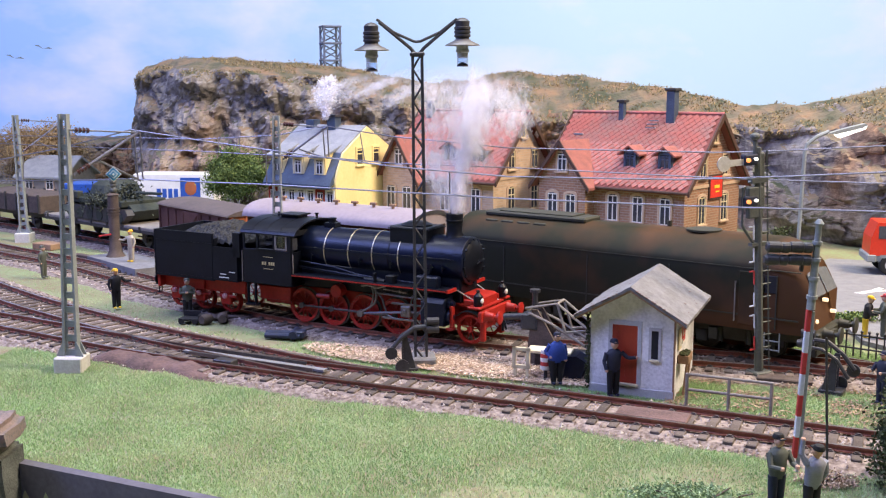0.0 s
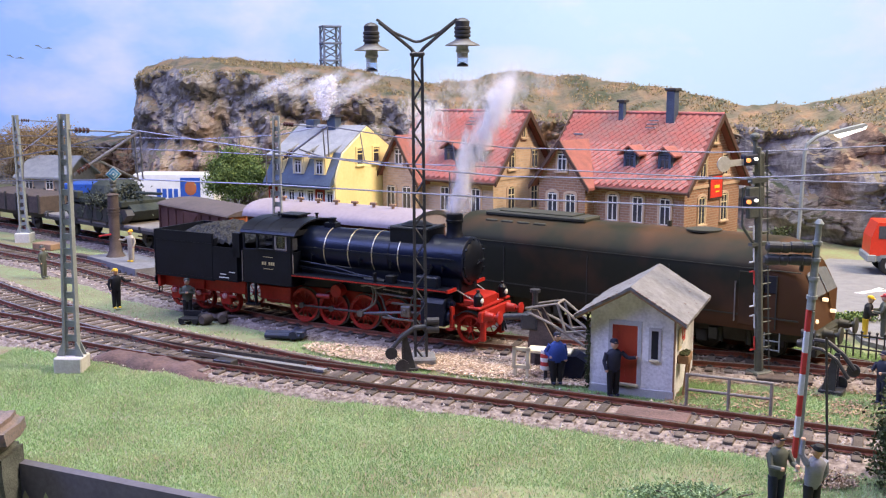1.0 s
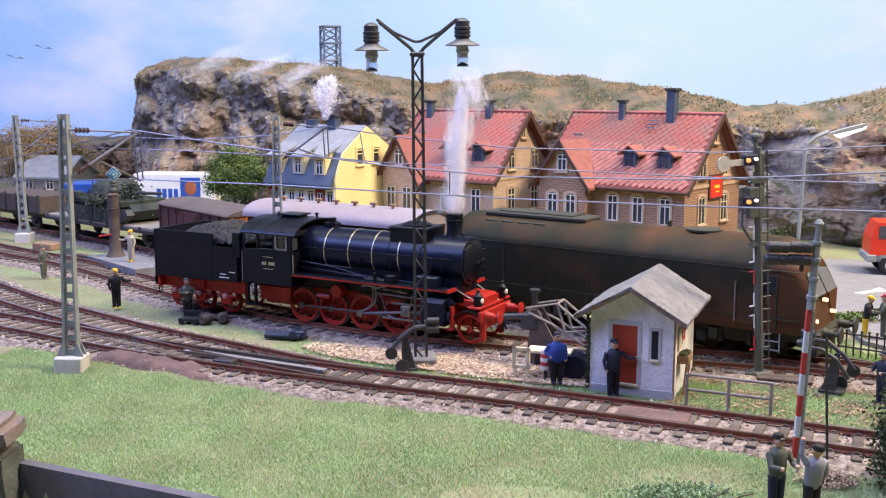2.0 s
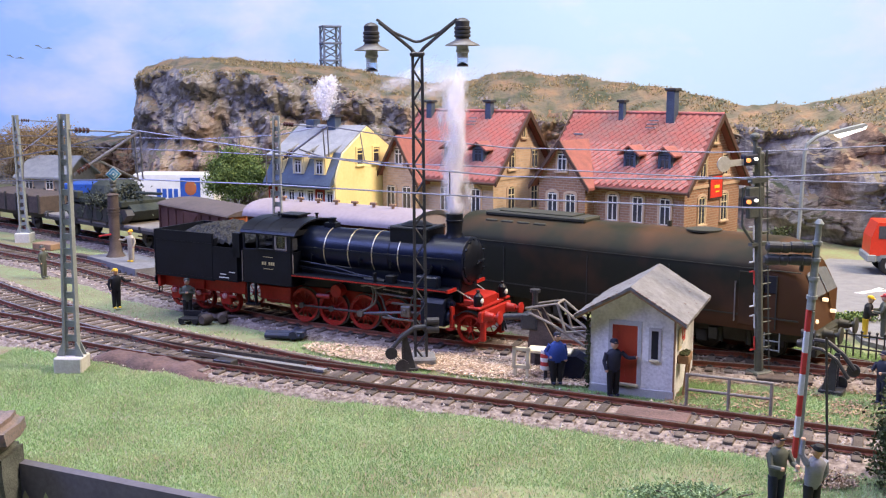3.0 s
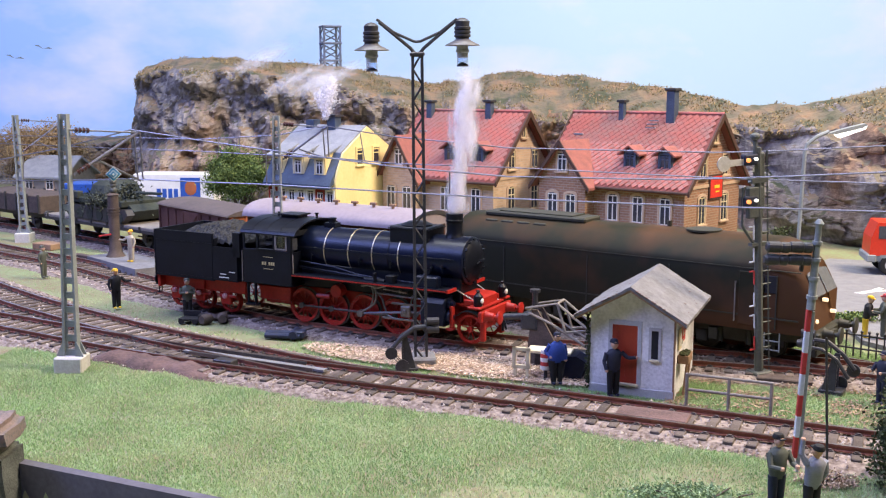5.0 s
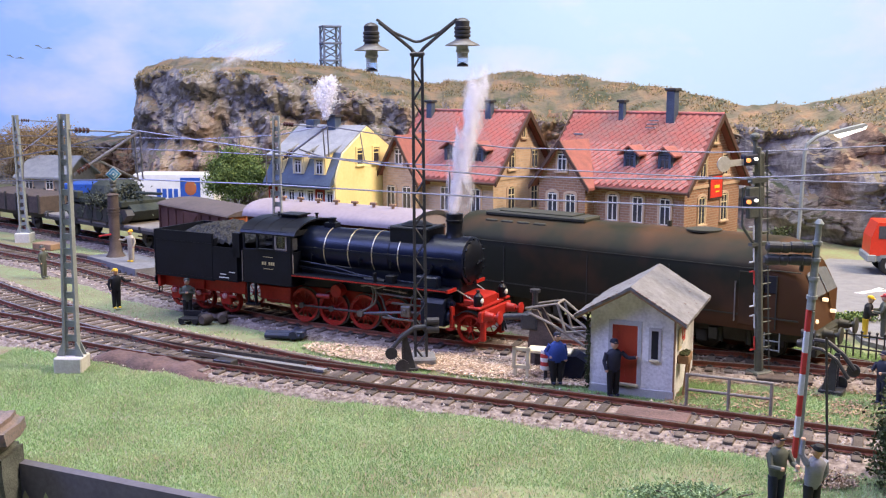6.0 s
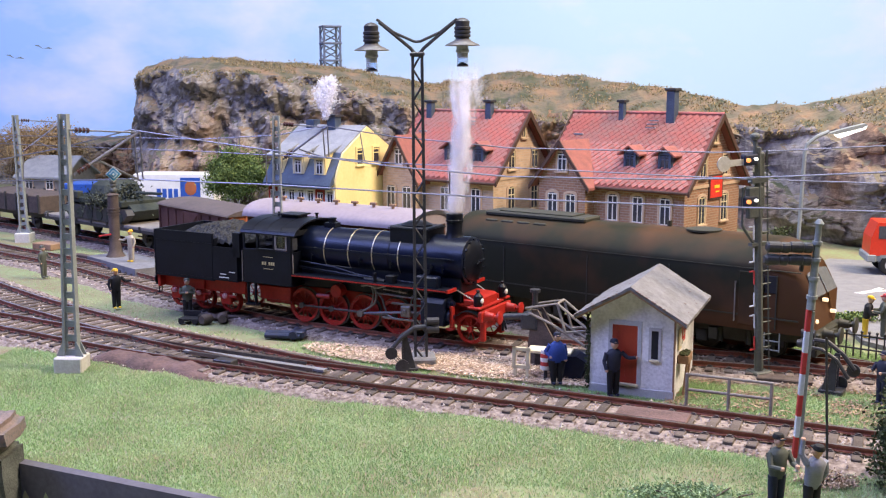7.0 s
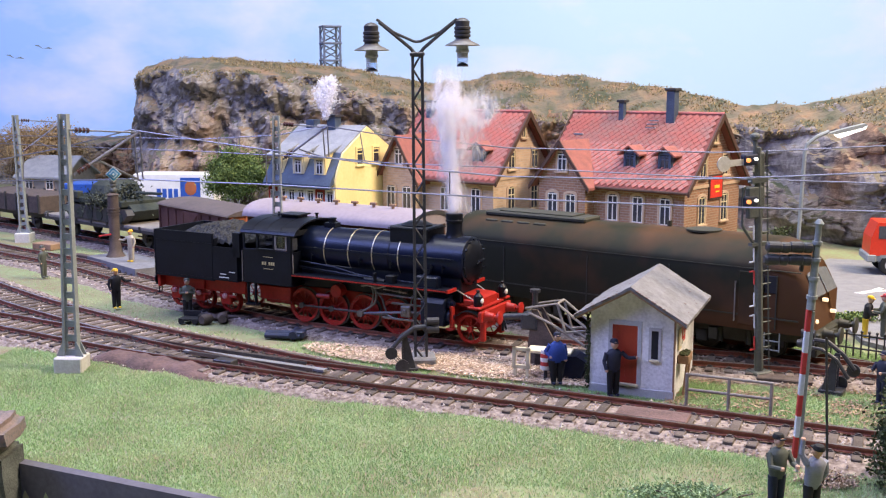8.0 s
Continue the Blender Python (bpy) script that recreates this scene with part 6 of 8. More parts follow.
def yard_lamp():
    t = thing("yard_lamp", at(-0.75, 33.69, 0, 4, 0, -0.5), "tall dark lattice yard lamp with two hanging lanterns", "street lamp")
    bm = B()
    lattice(bm, 10.35, 0.19, 0.15, 0.5, 0.06, 0.034, sides=(0, 1))
    part("lattice_mast", bm, DARKMAST, t, "dark steel lattice mast")
    bm = B()
    box(bm, -0.5, 0.5, -0.5, 0.5, -0.15, 0.22, 0.06)
    part("footing", bm, DARKSTONE, t, "grey stone footing")
    bm = B()
    for s in (-1, 1):
        line(bm, [(s * 0.05, 0, 10.3), (s * 0.22, 0, 10.5), (s * 1.22, 0, 11.33)], 0.055, 8)
        line(bm, [(0, 0, 10.7), (s * 0.12, 0, 10.72), (s * 0.75, 0, 11.0), (s * 1.3, 0, 11.42)], 0.045, 8)
    box(bm, -0.24, 0.24, -0.24, 0.24, 10.22, 10.38, 0.05)
    part("lamp_arm", bm, DARKMAST, t)
    for s, dz in ((-1, -0.12), (1, 0.02)):
        x = s * 1.48
        bm = B()
        z = 10.72 + dz
        turned(bm, [(0.22, z), (0.23, z + 0.1), (0.27, z + 0.12), (0.27, z + 0.18), (0.23, z + 0.2), (0.27, z + 0.24), (0.27, z + 0.3), (0.23, z + 0.32), (0.27, z + 0.36), (0.27, z + 0.42), (0.23, z + 0.44), (0.24, z + 0.6), (0.16, z + 0.68), (0.05, z + 0.72)], (x, 0, 0), 22)
        head = part("lamp_head", bm, DARKMAST, t, "ribbed black lamp head", smooth=True)
        bm = B()
        turned(bm, [(0.2, z + 0.06), (0.3, z - 0.02), (0.55, z - 0.14), (0.57, z - 0.17), (0.5, z - 0.17), (0.2, z - 0.04)], (x, 0, 0), 28)
        part("shade", bm, SHADEGREY, head, "wide grey lamp shade", smooth=True)
        bm = B()
        turned(bm, [(0.19, z - 0.1), (0.2, z - 0.3), (0.22, z - 0.32), (0.22, z - 0.38), (0.18, z - 0.4), (0.18, z - 0.55), (0.02, z - 0.55)], (x, 0, 0), 22)
        part("lamp_cylinder", bm, FROST, head, "frosted lamp cylinder", smooth=True)
        bm = B()
        turned(bm, [(0.18, z - 0.56), (0.185, z - 0.82), (0.17, z - 0.82), (0.165, z - 0.56)], (x, 0, 0), 22)
        g = part("glass", bm, LAMPGLASS, head, "clear lamp glass", smooth=True)
        bm = B()
        turned(bm, [(0.19, z - 0.84), (0.19, z - 0.80), (0.06, z - 0.71), (0.02, z - 0.70)], (x, 0, 0), 20)
        part("bottom_cap", bm, DARKMAST, head, smooth=True)
    return t


SHADEGREY = mat("lamp_shade_grey", (0.16, 0.155, 0.15), (0.10, 0.10, 0.10), rough=0.4, scale=3, bump=0.05)


def catenary_mast(x, y, h, lean, tip, spine, label, base=True, z0=0.0):
    """Perforated channel mast with bracket arm; tip is the arm's end relative to the foot."""
    t = thing("catenary_mast", at(x, y, z0, 0, 0, lean), label, "overhead line mast", "overhead line masts")
    bm = B()
    w0, w1 = 0.25, 0.14
    for s in (-1, 1):
        prism(bm, [(s * w0, 0), (s * (w0 - 0.08), 0), (s * (w1 - 0.06), h), (s * w1, h)], -0.16, 0.16, "y")
    n = int(h / 0.47)
    for i in range(n + 1):
        z = (h - 0.2) * i / n
        w = w0 + (w1 - w0) * z / h
        box(bm, -w, w, -0.06, 0.06, z, min(z + 0.2, h))
    part("mast", bm, MAST, t, "grey perforated steel mast")
    if base:
        bm = B()
        box(bm, -0.46, 0.46, -0.45, 0.45, -0.6, 0.0, 0.04)
        part("concrete_base", bm, CONCRETE, t, "white concrete foundation block")
        bm = B()
        for s in (-1, 1):
            prism(bm, [(s * 0.2, 0.0), (s * 0.45, 0.0), (s * 0.22, 0.5)], -0.18, -0.13, "y")
            prism(bm, [(s * 0.2, 0.0), (s * 0.45, 0.0), (s * 0.22, 0.5)], 0.13, 0.18, "y")
        part("foot_gusset", bm, MAST, t)
    tx, ty = tip
    bm = B()
    rod(bm, (0.15, 0, spine[0]), (tx, ty, spine[1]), 0.028, seg=6)
    rod(bm, (0.28, 0, spine[2]), (tx, ty, spine[1] + 0.05), 0.05, seg=8)
    rod(bm, (tx * 0.45, ty * 0.45, spine[2] + (spine[1] - spine[2]) * 0.32), (tx, ty, spine[3]), 0.035, seg=6)
    rod(bm, (tx - 0.18, ty - 0.1, spine[1] - 0.05), (tx - 0.1, ty, spine[3]), 0.03, seg=6)
    rod(bm, (tx, ty, spine[1]), (tx + 0.06, ty, spine[3]), 0.03, seg=6)
    part("bracket_arm", bm, WIRE, t, "bright metal bracket arm")
    for a, b in (((0.25, 0, spine[0]), 0.16), ((0.3, 0, spine[2] + 0.03), 0.30)):
        bm = B()
        p = Vector(a)
        q = Vector((tx, ty, spine[1]))
        d = (q - p).normalized()
        for k in range(4):
            rod(bm, p + d * (0.1 + 0.12 * k), p + d * (0.18 + 0.12 * k), 0.10, 0.07, seg=10)
        part("insulator", bm, INSUL, t, "dark brown insulator")
    return t


INSUL = mat("brown_insulator", (0.07, 0.03, 0.03), rough=0.25, scale=3, bump=0)


def wire(name, pts, r=0.025):
    bm = B()
    line(bm, pts, r, 6)
    return tagged(part(name, bm, WIRE), "thin silvery overhead wire between the masts", "overhead wire", "overhead wires")


def droppers(pairs):
    for a, b in pairs:
        bm = B()
        rod(bm, a, b, 0.02, seg=5)
        tagged(part("dropper_wire", bm, WIRE), "thin vertical dropper between overhead wires", "overhead wire", "droppers")


def signal_mast():
    t = thing("signal_mast", at(10.25, 31.97, 0, 20, 0, -3.6), "dark lattice signal mast with lit lamps and ladder", "railway signal")
    bm = B()
    rod(bm, (0, 0, 0), (0, 0, 7.4), 0.15, 0.11, seg=8)
    box(bm, -0.3, 0.3, -0.3, 0.3, 0, 0.18, 0.03)
    part("mast", bm, SIGNALGREEN, t)
    for i in range(9):
        z = 0.9 + 0.72 * i
        bm = B()
        box(bm, -0.20, -0.165, -0.05, 0.0, z, z + 0.45)
        box(bm, -0.36, -0.165, -0.05, -0.01, z + (0.41 if i % 2 else 0), z + (0.45 if i % 2 else 0.04))
        part("enamel_strip", bm, BARRIERWHITE if i % 3 else SIGNALRED, t)
    bm = B()
    rod(bm, (0.40, 0, 0.0), (0.34, 0, 7.3), 0.028, seg=5)
    for z in np.arange(0.5, 7.2, 0.42):
        rod(bm, (0.1, 0, z), (0.46, 0, z), 0.024, seg=5)
    part("ladder", bm, SIGNALGREEN, t)
    bm = B()
    box(bm, -0.3, 0.3, -0.12, 0.12, 6.3, 6.45)
    box(bm, -0.42, 0.15, -0.1, 0.1, 5.2, 6.2, 0.04)
    box(bm, -0.08, 0.22, -0.08, 0.08, 5.5, 7.25, 0.04)
    rod(bm, (-0.1, 0, 6.5), (-0.1, 0, 7.75), 0.07, seg=8)
    ball(bm, (-0.1, 0, 7.75), 0.16, (1, 1, 0.8), 2)
    part("signal_box", bm, SIGNALGREEN, t)
    for z in (7.05, 5.75):
        bm = B()
        box(bm, -0.56, -0.06, -0.12, 0.14, z - 0.17, z + 0.17, 0.04)
        lampb = part("signal_lamp", bm, NAVY, t, "dark signal lamp box")
        bm = B()
        turned(bm, [(0.065, -0.2), (0.065, -0.12), (0.03, -0.12)], (-0.46, 0, z), 14, "y")
        part("amber_lens", bm, SIGNALLIGHT, lampb, "lit orange lens")
        bm = B()
        turned(bm, [(0.05, -0.2), (0.05, -0.12), (0.03, -0.12)], (-0.18, 0, z + 0.02), 14, "y")
        part("white_lens", bm, STREETGLOW, lampb, "lit white lens")
    bm = B()
    turned(bm, [(0.24, -0.06), (0.24, -0.02), (0.05, -0.02)], (-1.28, 0, 7.0), 24, "y")
    box(bm, -1.2, -0.56, -0.05, -0.02, 6.9, 7.1)
    part("signal_disc", bm, CONCRETE, t, "pale round signal disc")
    bm = B()
    line(bm, [(-0.55, 0, 6.2), (-0.6, 0, 5.0), (-0.2, 0, 4.4)], 0.05, 6)
    box(bm, -0.3, 0.3, -0.1, 0.1, 4.3, 4.4)
    part("linkage", bm, SIGNALGREEN, t)
    return t


SIGNALGREEN = mat("grey_green_paint", (0.12, 0.13, 0.115), (0.07, 0.075, 0.07), rough=0.55, scale=2, bump=0.15)


def street_lamp():
    t = thing("street_lamp", at(17.66, 50.0, 0, 0), "slim grey street lamp with lit curved head", "street lamp")
    bm = B()
    line(bm, [(0, 0, 0), (0.0, 0, 2.0), (0.08, 0, 6.1), (0.2, 0, 6.5), (0.62, 0, 6.85), (1.2, 0, 7.1)], 0.10, 8)
    part("pole", bm, MAST, t)
    bm = B()
    prism(bm, [(1.1, 7.02), (2.0, 7.28), (2.9, 7.5), (3.0, 7.42), (2.8, 7.3), (1.5, 6.98)], -0.22, 0.22, "y")
    head = part("lamp_head", bm, MAST, t)
    bm = B()
    prism(bm, [(1.5, 6.97), (2.8, 7.29), (3.0, 7.40), (2.9, 7.22), (1.7, 6.80)], -0.2, 0.2, "y")
    part("lamp_glass", bm, STREETGLOW, head, "lit white lamp glass")
    return t


def level_barrier():
    """Raised red and white crossing barrier with its weights and drive."""
    t = thing("crossing_barrier", at(8.55, 23.6, 0, 0, 0, 2.4), "raised red and white striped crossing barrier pole", "barrier")
    bm = B()
    box(bm, 0.02, 0.10, -0.05, 0.05, 0.0, 4.0, 0.01)
    part("guide_rail", bm, MAST, t, "grey rail behind the striped bands")
    for i in range(7):
        bm = B()
        z = 0.36 + i * 0.525
        box(bm, -0.095, 0.02, -0.06, 0.06, z, z + 0.525, 0.012)
        part("pole_band", bm, SIGNALRED if i % 2 == 0 else BARRIERWHITE, t, "red band" if i % 2 == 0 else "white band")
    bm = B()
    turned(bm, [(0.10, 4.04), (0.098, 4.3), (0.13, 4.3), (0.13, 4.38), (0.095, 4.38), (0.092, 4.75), (0.125, 4.75), (0.125, 4.83), (0.09, 4.83), (0.088, 5.2), (0.12, 5.2), (0.12, 5.28), (0.085, 5.28), (0.08, 5.6), (0.115, 5.6), (0.115, 5.68), (0.075, 5.68), (0.075, 6.05), (0.11, 6.1), (0.05, 6.2)], (0, 0, 0), 14)
    part("upper_pole", bm, MAST, t, "grey ringed upper pole", smooth=True)
    bm = B()
    for dx, z in ((-0.95, 5.2), (-0.92, 5.5), (-0.4, 5.22), (-0.4, 5.52)):
        turned(bm, [(0.09, dx - 0.27), (0.13, dx - 0.22), (0.135, dx + 0.05), (0.115, dx + 0.08), (0.13, dx + 0.14), (0.13, dx + 0.26), (0.07, dx + 0.3)], (0, 0, z), 14, "x")
    box(bm, -1.0, 0.05, -0.05, 0.05, 5.2, 5.3)
    box(bm, -0.35, -0.28, -0.05, 0.05, 4.95, 5.3)
    part("warning_lamp", bm, DARKMAST, t, "black double lamp cluster")
    return t


BARRIERWHITE = mat("barrier_white", (0.66, 0.68, 0.74), (0.52, 0.54, 0.6), rough=0.5, scale=2, bump=0.1)


def barrier_drive(x, y, rz, k, label):
    """Cast barrier drive with bent arms, weight and crank."""
    t = thing("barrier_drive", at(x, y, 0, rz), label, "barrier drive", "barrier drives")
    bm = B()
    box(bm, -0.35 * k, 0.45 * k, -0.3, 0.3, -0.05, 0.10, 0.03)
    for y0 in (-0.22, 0.22):
        prism(bm, [(-0.1 * k, 0.1), (0.35 * k, 0.1), (0.05 * k, 1.3 * k), (-0.12 * k, 1.3 * k)], y0 - 0.04, y0 + 0.04, "y")
    part("bracket", bm, DARKMAST, t)
    bm = B()
    line(bm, [(-0.6 * k, -0.3, 0.75 * k), (-0.2 * k, -0.3, 1.25 * k), (0.3 * k, -0.3, 1.62 * k), (0.9 * k, -0.3, 1.66 * k)], 0.075, 8)
    line(bm, [(-0.5 * k, 0.3, 0.6 * k), (-0.1 * k, 0.3, 1.2 * k), (0.4 * k, 0.3, 1.5 * k), (1.0 * k, 0.3, 1.55 * k)], 0.06, 8)
    part("arm", bm, DARKMAST, t)
    for z, y0 in ((1.55, -0.3), (1.85, -0.3), (1.62, 0.3)):
        bm = B()
        rod(bm, (0.75 * k, y0, z * k), (1.2 * k, y0, z * k), 0.13, seg=12)
        part("counterweight", bm, DARKMAST, t)
    for a, r in (((-0.55 * k, -0.36, 0.72 * k), 0.2), ((-0.15 * k, -0.36, 0.2), 0.22)):
        bm = B()
        turned(bm, [(r * 0.7, -0.05), (r, -0.05), (r, 0.05), (r * 0.7, 0.05)], a, 18, "y")
        rod(bm, (a[0] - r, a[1], a[2]), (a[0] + r, a[1], a[2]), 0.02, seg=5)
        rod(bm, (a[0], a[1], a[2] - r), (a[0], a[1], a[2] + r), 0.02, seg=5)
        part("pulley", bm, DARKMAST, t)
    bm = B()
    for d in (-0.05, 0.05, 0.12):
        rod(bm, (-0.55 * k + d, -0.36, 0.7 * k), (-0.12 * k + d, -0.36, 0.2), 0.02, seg=5)
    part("chain_cable", bm, STEEL, t)
    return t


def crane_arm():
    """Small rail crane jib lying over a buffer stop behind the hut."""
    t = thing("loading_crane", at(3.55, 33.3, 0, -25), "weathered grey lattice crane jib beside the track", "crane")
    bm = B()
    for y0 in (-0.35, 0.35):
        line(bm, [(-0.7, y0, 1.95), (0.4, y0, 2.2), (2.6, y0, 0.6)], 0.045, 6)
        line(bm, [(-0.6, y0, 1.8), (0.2, y0, 1.5), (2.5, y0, 0.25)], 0.045, 6)
        for a, b in (((0.4, 2.2), (0.7, 1.25)), ((0.7, 1.25), (1.5, 1.4)), ((1.5, 1.4), (1.5, 0.8)), ((1.5, 0.8), (2.3, 0.8))):
            rod(bm, (a[0], y0, a[1]), (b[0], y0, b[1]), 0.045, seg=5)
    for x, z in ((-0.6, 1.9), (0.4, 2.2), (1.5, 1.4), (2.5, 0.65)):
        rod(bm, (x, -0.35, z), (x, 0.35, z), 0.045, seg=5)
    part("jib", bm, WEATHERGREY, t, "weathered grey lattice jib")
    bm = B()
    prism(bm, [(-0.7, 0), (0.6, 0), (0.3, 0.9), (-0.3, 1.9), (-0.5, 1.9)], -0.3, -0.2, "y")
    prism(bm, [(-0.7, 0), (0.6, 0), (0.3, 0.9), (-0.3, 1.9), (-0.5, 1.9)], 0.2, 0.3, "y")
    box(bm, -0.4, 0.4, -0.3, 0.3, 0.0, 0.5, 0.04)
    part("stand", bm, GRIMEBROWN, t)
    bm = B()
    rod(bm, (-1.6, 0, 1.5), (-0.7, 0, 1.6), 0.12, seg=12)
    box(bm, -0.9, -0.3, -0.35, 0.35, 1.2, 1.75, 0.05)
    rod(bm, (-0.5, 0, 1.9), (-0.5, 0, 2.45), 0.1, seg=10)
    rod(bm, (-0.5, 0, 2.45), (-0.5, 0, 2.55), 0.18, seg=12)
    part("winch", bm, DARKMAST, t, "dark winch drum and hook")
    bm = B()
    box(bm, 0.9, 2.2, -0.7, -0.3, 0.05, 0.75, 0.06)
    part("ballast_weight", bm, DARKMAST, t)
    return t


WEATHERGREY = mat("weathered_grey_metal", (0.30, 0.27, 0.24), (0.18, 0.16, 0.14), rough=0.7, scale=3, bump=0.3)
GRIMEBROWN = mat("grimy_brown_metal", (0.12, 0.09, 0.075), (0.06, 0.045, 0.04), rough=0.8, scale=3, bump=0.4)


# ---- yard clutter, figures and vehicles ----
def figure(x, y, rz, coat, legs, head=None, h=1.72, arms=("down", "down"), z=0.0, label="", stout=1.0, bend=0.0):
    """A painted model figurine: one plain mesh on its feet."""
    bm = B()
    k = h / 1.75
    for s in (-1, 1):
        rod(bm, (s * 0.1 * k, 0, 0.05), (s * 0.1 * k * stout, 0, 0.85 * k), 0.085 * k, 0.12 * k * stout, seg=9, mi=1)
        ball(bm, (s * 0.11 * k, -0.07, 0.05), 0.08, (0.9, 1.7, 0.6), 1, 3)
    up = Matrix.Translation((0, 0, 0.82 * k)) @ Matrix.Rotation(radians(bend), 4, "X") @ Matrix.Translation((0, 0, -0.82 * k))
    tb = B()
    turned(tb, [(0.16 * stout * k, 0.78 * k), (0.2 * stout * k, 0.95 * k), (0.21 * stout * k, 1.15 * k), (0.24 * k, 1.36 * k), (0.15 * k, 1.47 * k), (0.07 * k, 1.5 * k)], (0, 0, 0), 14, mi=0)
    tb.transform(Matrix.Diagonal((1.08, 0.72, 1, 1)))
    rod(tb, (0, 0, 1.46 * k), (0, 0, 1.56 * k), 0.055 * k, seg=8, mi=2)
    ball(tb, (0, -0.02, 1.64 * k), 0.125 * k, (0.9, 1.0, 1.12), 2, 2)
    turned(tb, [(0.13 * k, 1.70 * k), (0.132 * k, 1.74 * k), (0.10 * k, 1.80 * k), (0.03 * k, 1.82 * k)], (0, 0.02, 0), 14, mi=3)
    box(tb, -0.08 * k, 0.08 * k, -0.18 * k, -0.08 * k, 1.70 * k, 1.72 * k, mi=3)
    for s, a in zip((-1, 1), arms):
        sh = Vector((s * 0.24 * k, 0, 1.38 * k))
        el, hd = {"down": ((s * 0.31, 0.02, 1.1), (s * 0.28, -0.1, 0.85)), "hip": ((s * 0.40, 0.05, 1.12), (s * 0.24, -0.12, 0.98)),
                  "out": ((s * 0.42, -0.1, 1.2), (s * 0.66, -0.2, 1.22)), "up": ((s * 0.36, -0.08, 1.6), (s * 0.34, -0.12, 1.92)),
                  "fold": ((s * 0.3, -0.05, 1.15), (s * 0.02, -0.24, 1.2)), "front": ((s * 0.3, -0.15, 1.12), (s * 0.2, -0.42, 1.15))}[a]
        el, hd = Vector(el) * k, Vector(hd) * k
        rod(tb, sh, el, 0.075 * k, 0.065 * k, seg=8, mi=0)
        rod(tb, el, hd, 0.062 * k, 0.05 * k, seg=8, mi=0)
        ball(tb, hd, 0.06 * k, (1, 1, 1), 1, 2)
    tb.transform(up)
    me = bpy.data.meshes.new("tmp")
    tb.to_mesh(me)
    tb.free()
    bm.from_mesh(me)
    bpy.data.meshes.remove(me)
    ob = part("figurine", bm, [coat, legs, SKIN, head or NAVY], smooth=True)
    ob.matrix_basis = at(x, y, z, rz)
    return tagged(ob, label, "figurine", "model figurines")


def handrail():
    t = thing("handrail", at(7.15, 28.82, 0, -24.5), "low grey tubular handrail beside the track", "railing")
    for x in (0.0, 1.2, 2.38):
        bm = B()
        rod(bm, (x, 0, -0.05), (x, 0, 0.98), 0.05, seg=8)
        part("post", bm, WEATHERGREY, t)
    for z in (0.96, 0.5):
        bm = B()
        rod(bm, (0, 0, z), (2.38, 0, z), 0.045, seg=8)
        part("rail", bm, WEATHERGREY, t)


def iron_fence():
    t = thing("iron_fence", at(13.05, 35.25, 0, -36), "black iron fence with ball-topped bars", "fence")
    for x in np.arange(0, 6.2, 0.25):
        bm = B()
        rod(bm, (x, 0, 0), (x, 0, 0.86), 0.03, seg=6)
        ball(bm, (x, 0, 0.9), 0.06, sub=1)
        part("bar", bm, DARKMAST, t)
    for z in (0.3, 0.78):
        bm = B()
        rod(bm, (-0.1, 0, z), (6.2, 0, z), 0.035, seg=6)
        part("rail", bm, DARKMAST, t)


def bench():
    t = thing("workbench", at(2.5, 31.85, 0, -18), "cream wooden workbench with a trestle end", "bench")
    bm = B()
    box(bm, 0.15, 1.6, 0.1, 0.75, 0.78, 0.88, 0.02)
    part("top", bm, CREAM, t)
    bm = B()
    for z in (0.30, 0.88):
        box(bm, -0.25, 0.35, -0.12, -0.02, z, z + 0.12, 0.01)
    box(bm, -0.25, -0.13, -0.12, -0.02, 0.3, 1.0, 0.01)
    box(bm, 0.2, 0.33, -0.12, -0.02, 0.3, 1.0, 0.01)
    part("end_frame", bm, CREAM, t)
    for x, y in ((-0.15, -0.07), (0.25, -0.07), (1.5, 0.2), (1.5, 0.65)):
        bm = B()
        box(bm, x - 0.05, x + 0.05, y - 0.05, y + 0.05, 0, 0.8 if x > 1 else 0.32)
        part("leg", bm, CREAM, t)


def striped_disc():
    t = thing("striped_signal_disc", at(3.28, 31.5, 0, -20), "small red and white striped signal plate", "sign")
    bm = B()
    for i in range(5):
        rod(bm, (0, 0, 0.35 + 0.13 * i), (0, 0, 0.48 + 0.13 * i), 0.17, seg=14, mi=i % 2)
    part("striped_drum", bm, [WHITE, SIGNALRED], t)
    bm = B()
    rod(bm, (0, 0, 0), (0, 0, 0.36), 0.06, seg=8)
    part("foot", bm, DARKMAST, t)


def crates():
    bm = B()
    prism(bm, [(-0.5, 0), (0.35, 0), (0.55, 0.62), (0.2, 0.8), (-0.6, 0.72)], -0.35, 0.35, "y")
    ob = part("tool_chest", bm, BOILER)
    ob.matrix_basis = at(4.15, 31.75, 0, -20)
    tagged(ob, "dark tarred tool chest beside the hut", "chest")


def trolley():
    t = thing("hand_cart", at(-10.0, 39.5, 0, -10) @ Matrix.Scale(0.72, 4), "black hand cart lying on the grass", "cart")
    bm = B()
    box(bm, -0.6, 0.6, -0.4, 0.4, 0.18, 0.3, 0.03)
    box(bm, -0.55, 0.45, 0.3, 0.4, 0.3, 0.62, 0.03)
    box(bm, 0.5, 0.95, -0.35, 0.1, 0.15, 0.55, 0.05)
    part("bed", bm, DARKCLOTH, t)
    for x in (-0.4, 0.4):
        bm = B()
        rod(bm, (x, -0.5, 0.16), (x, -0.38, 0.16), 0.16, seg=14)
        part("wheel", bm, DARKCLOTH, t)


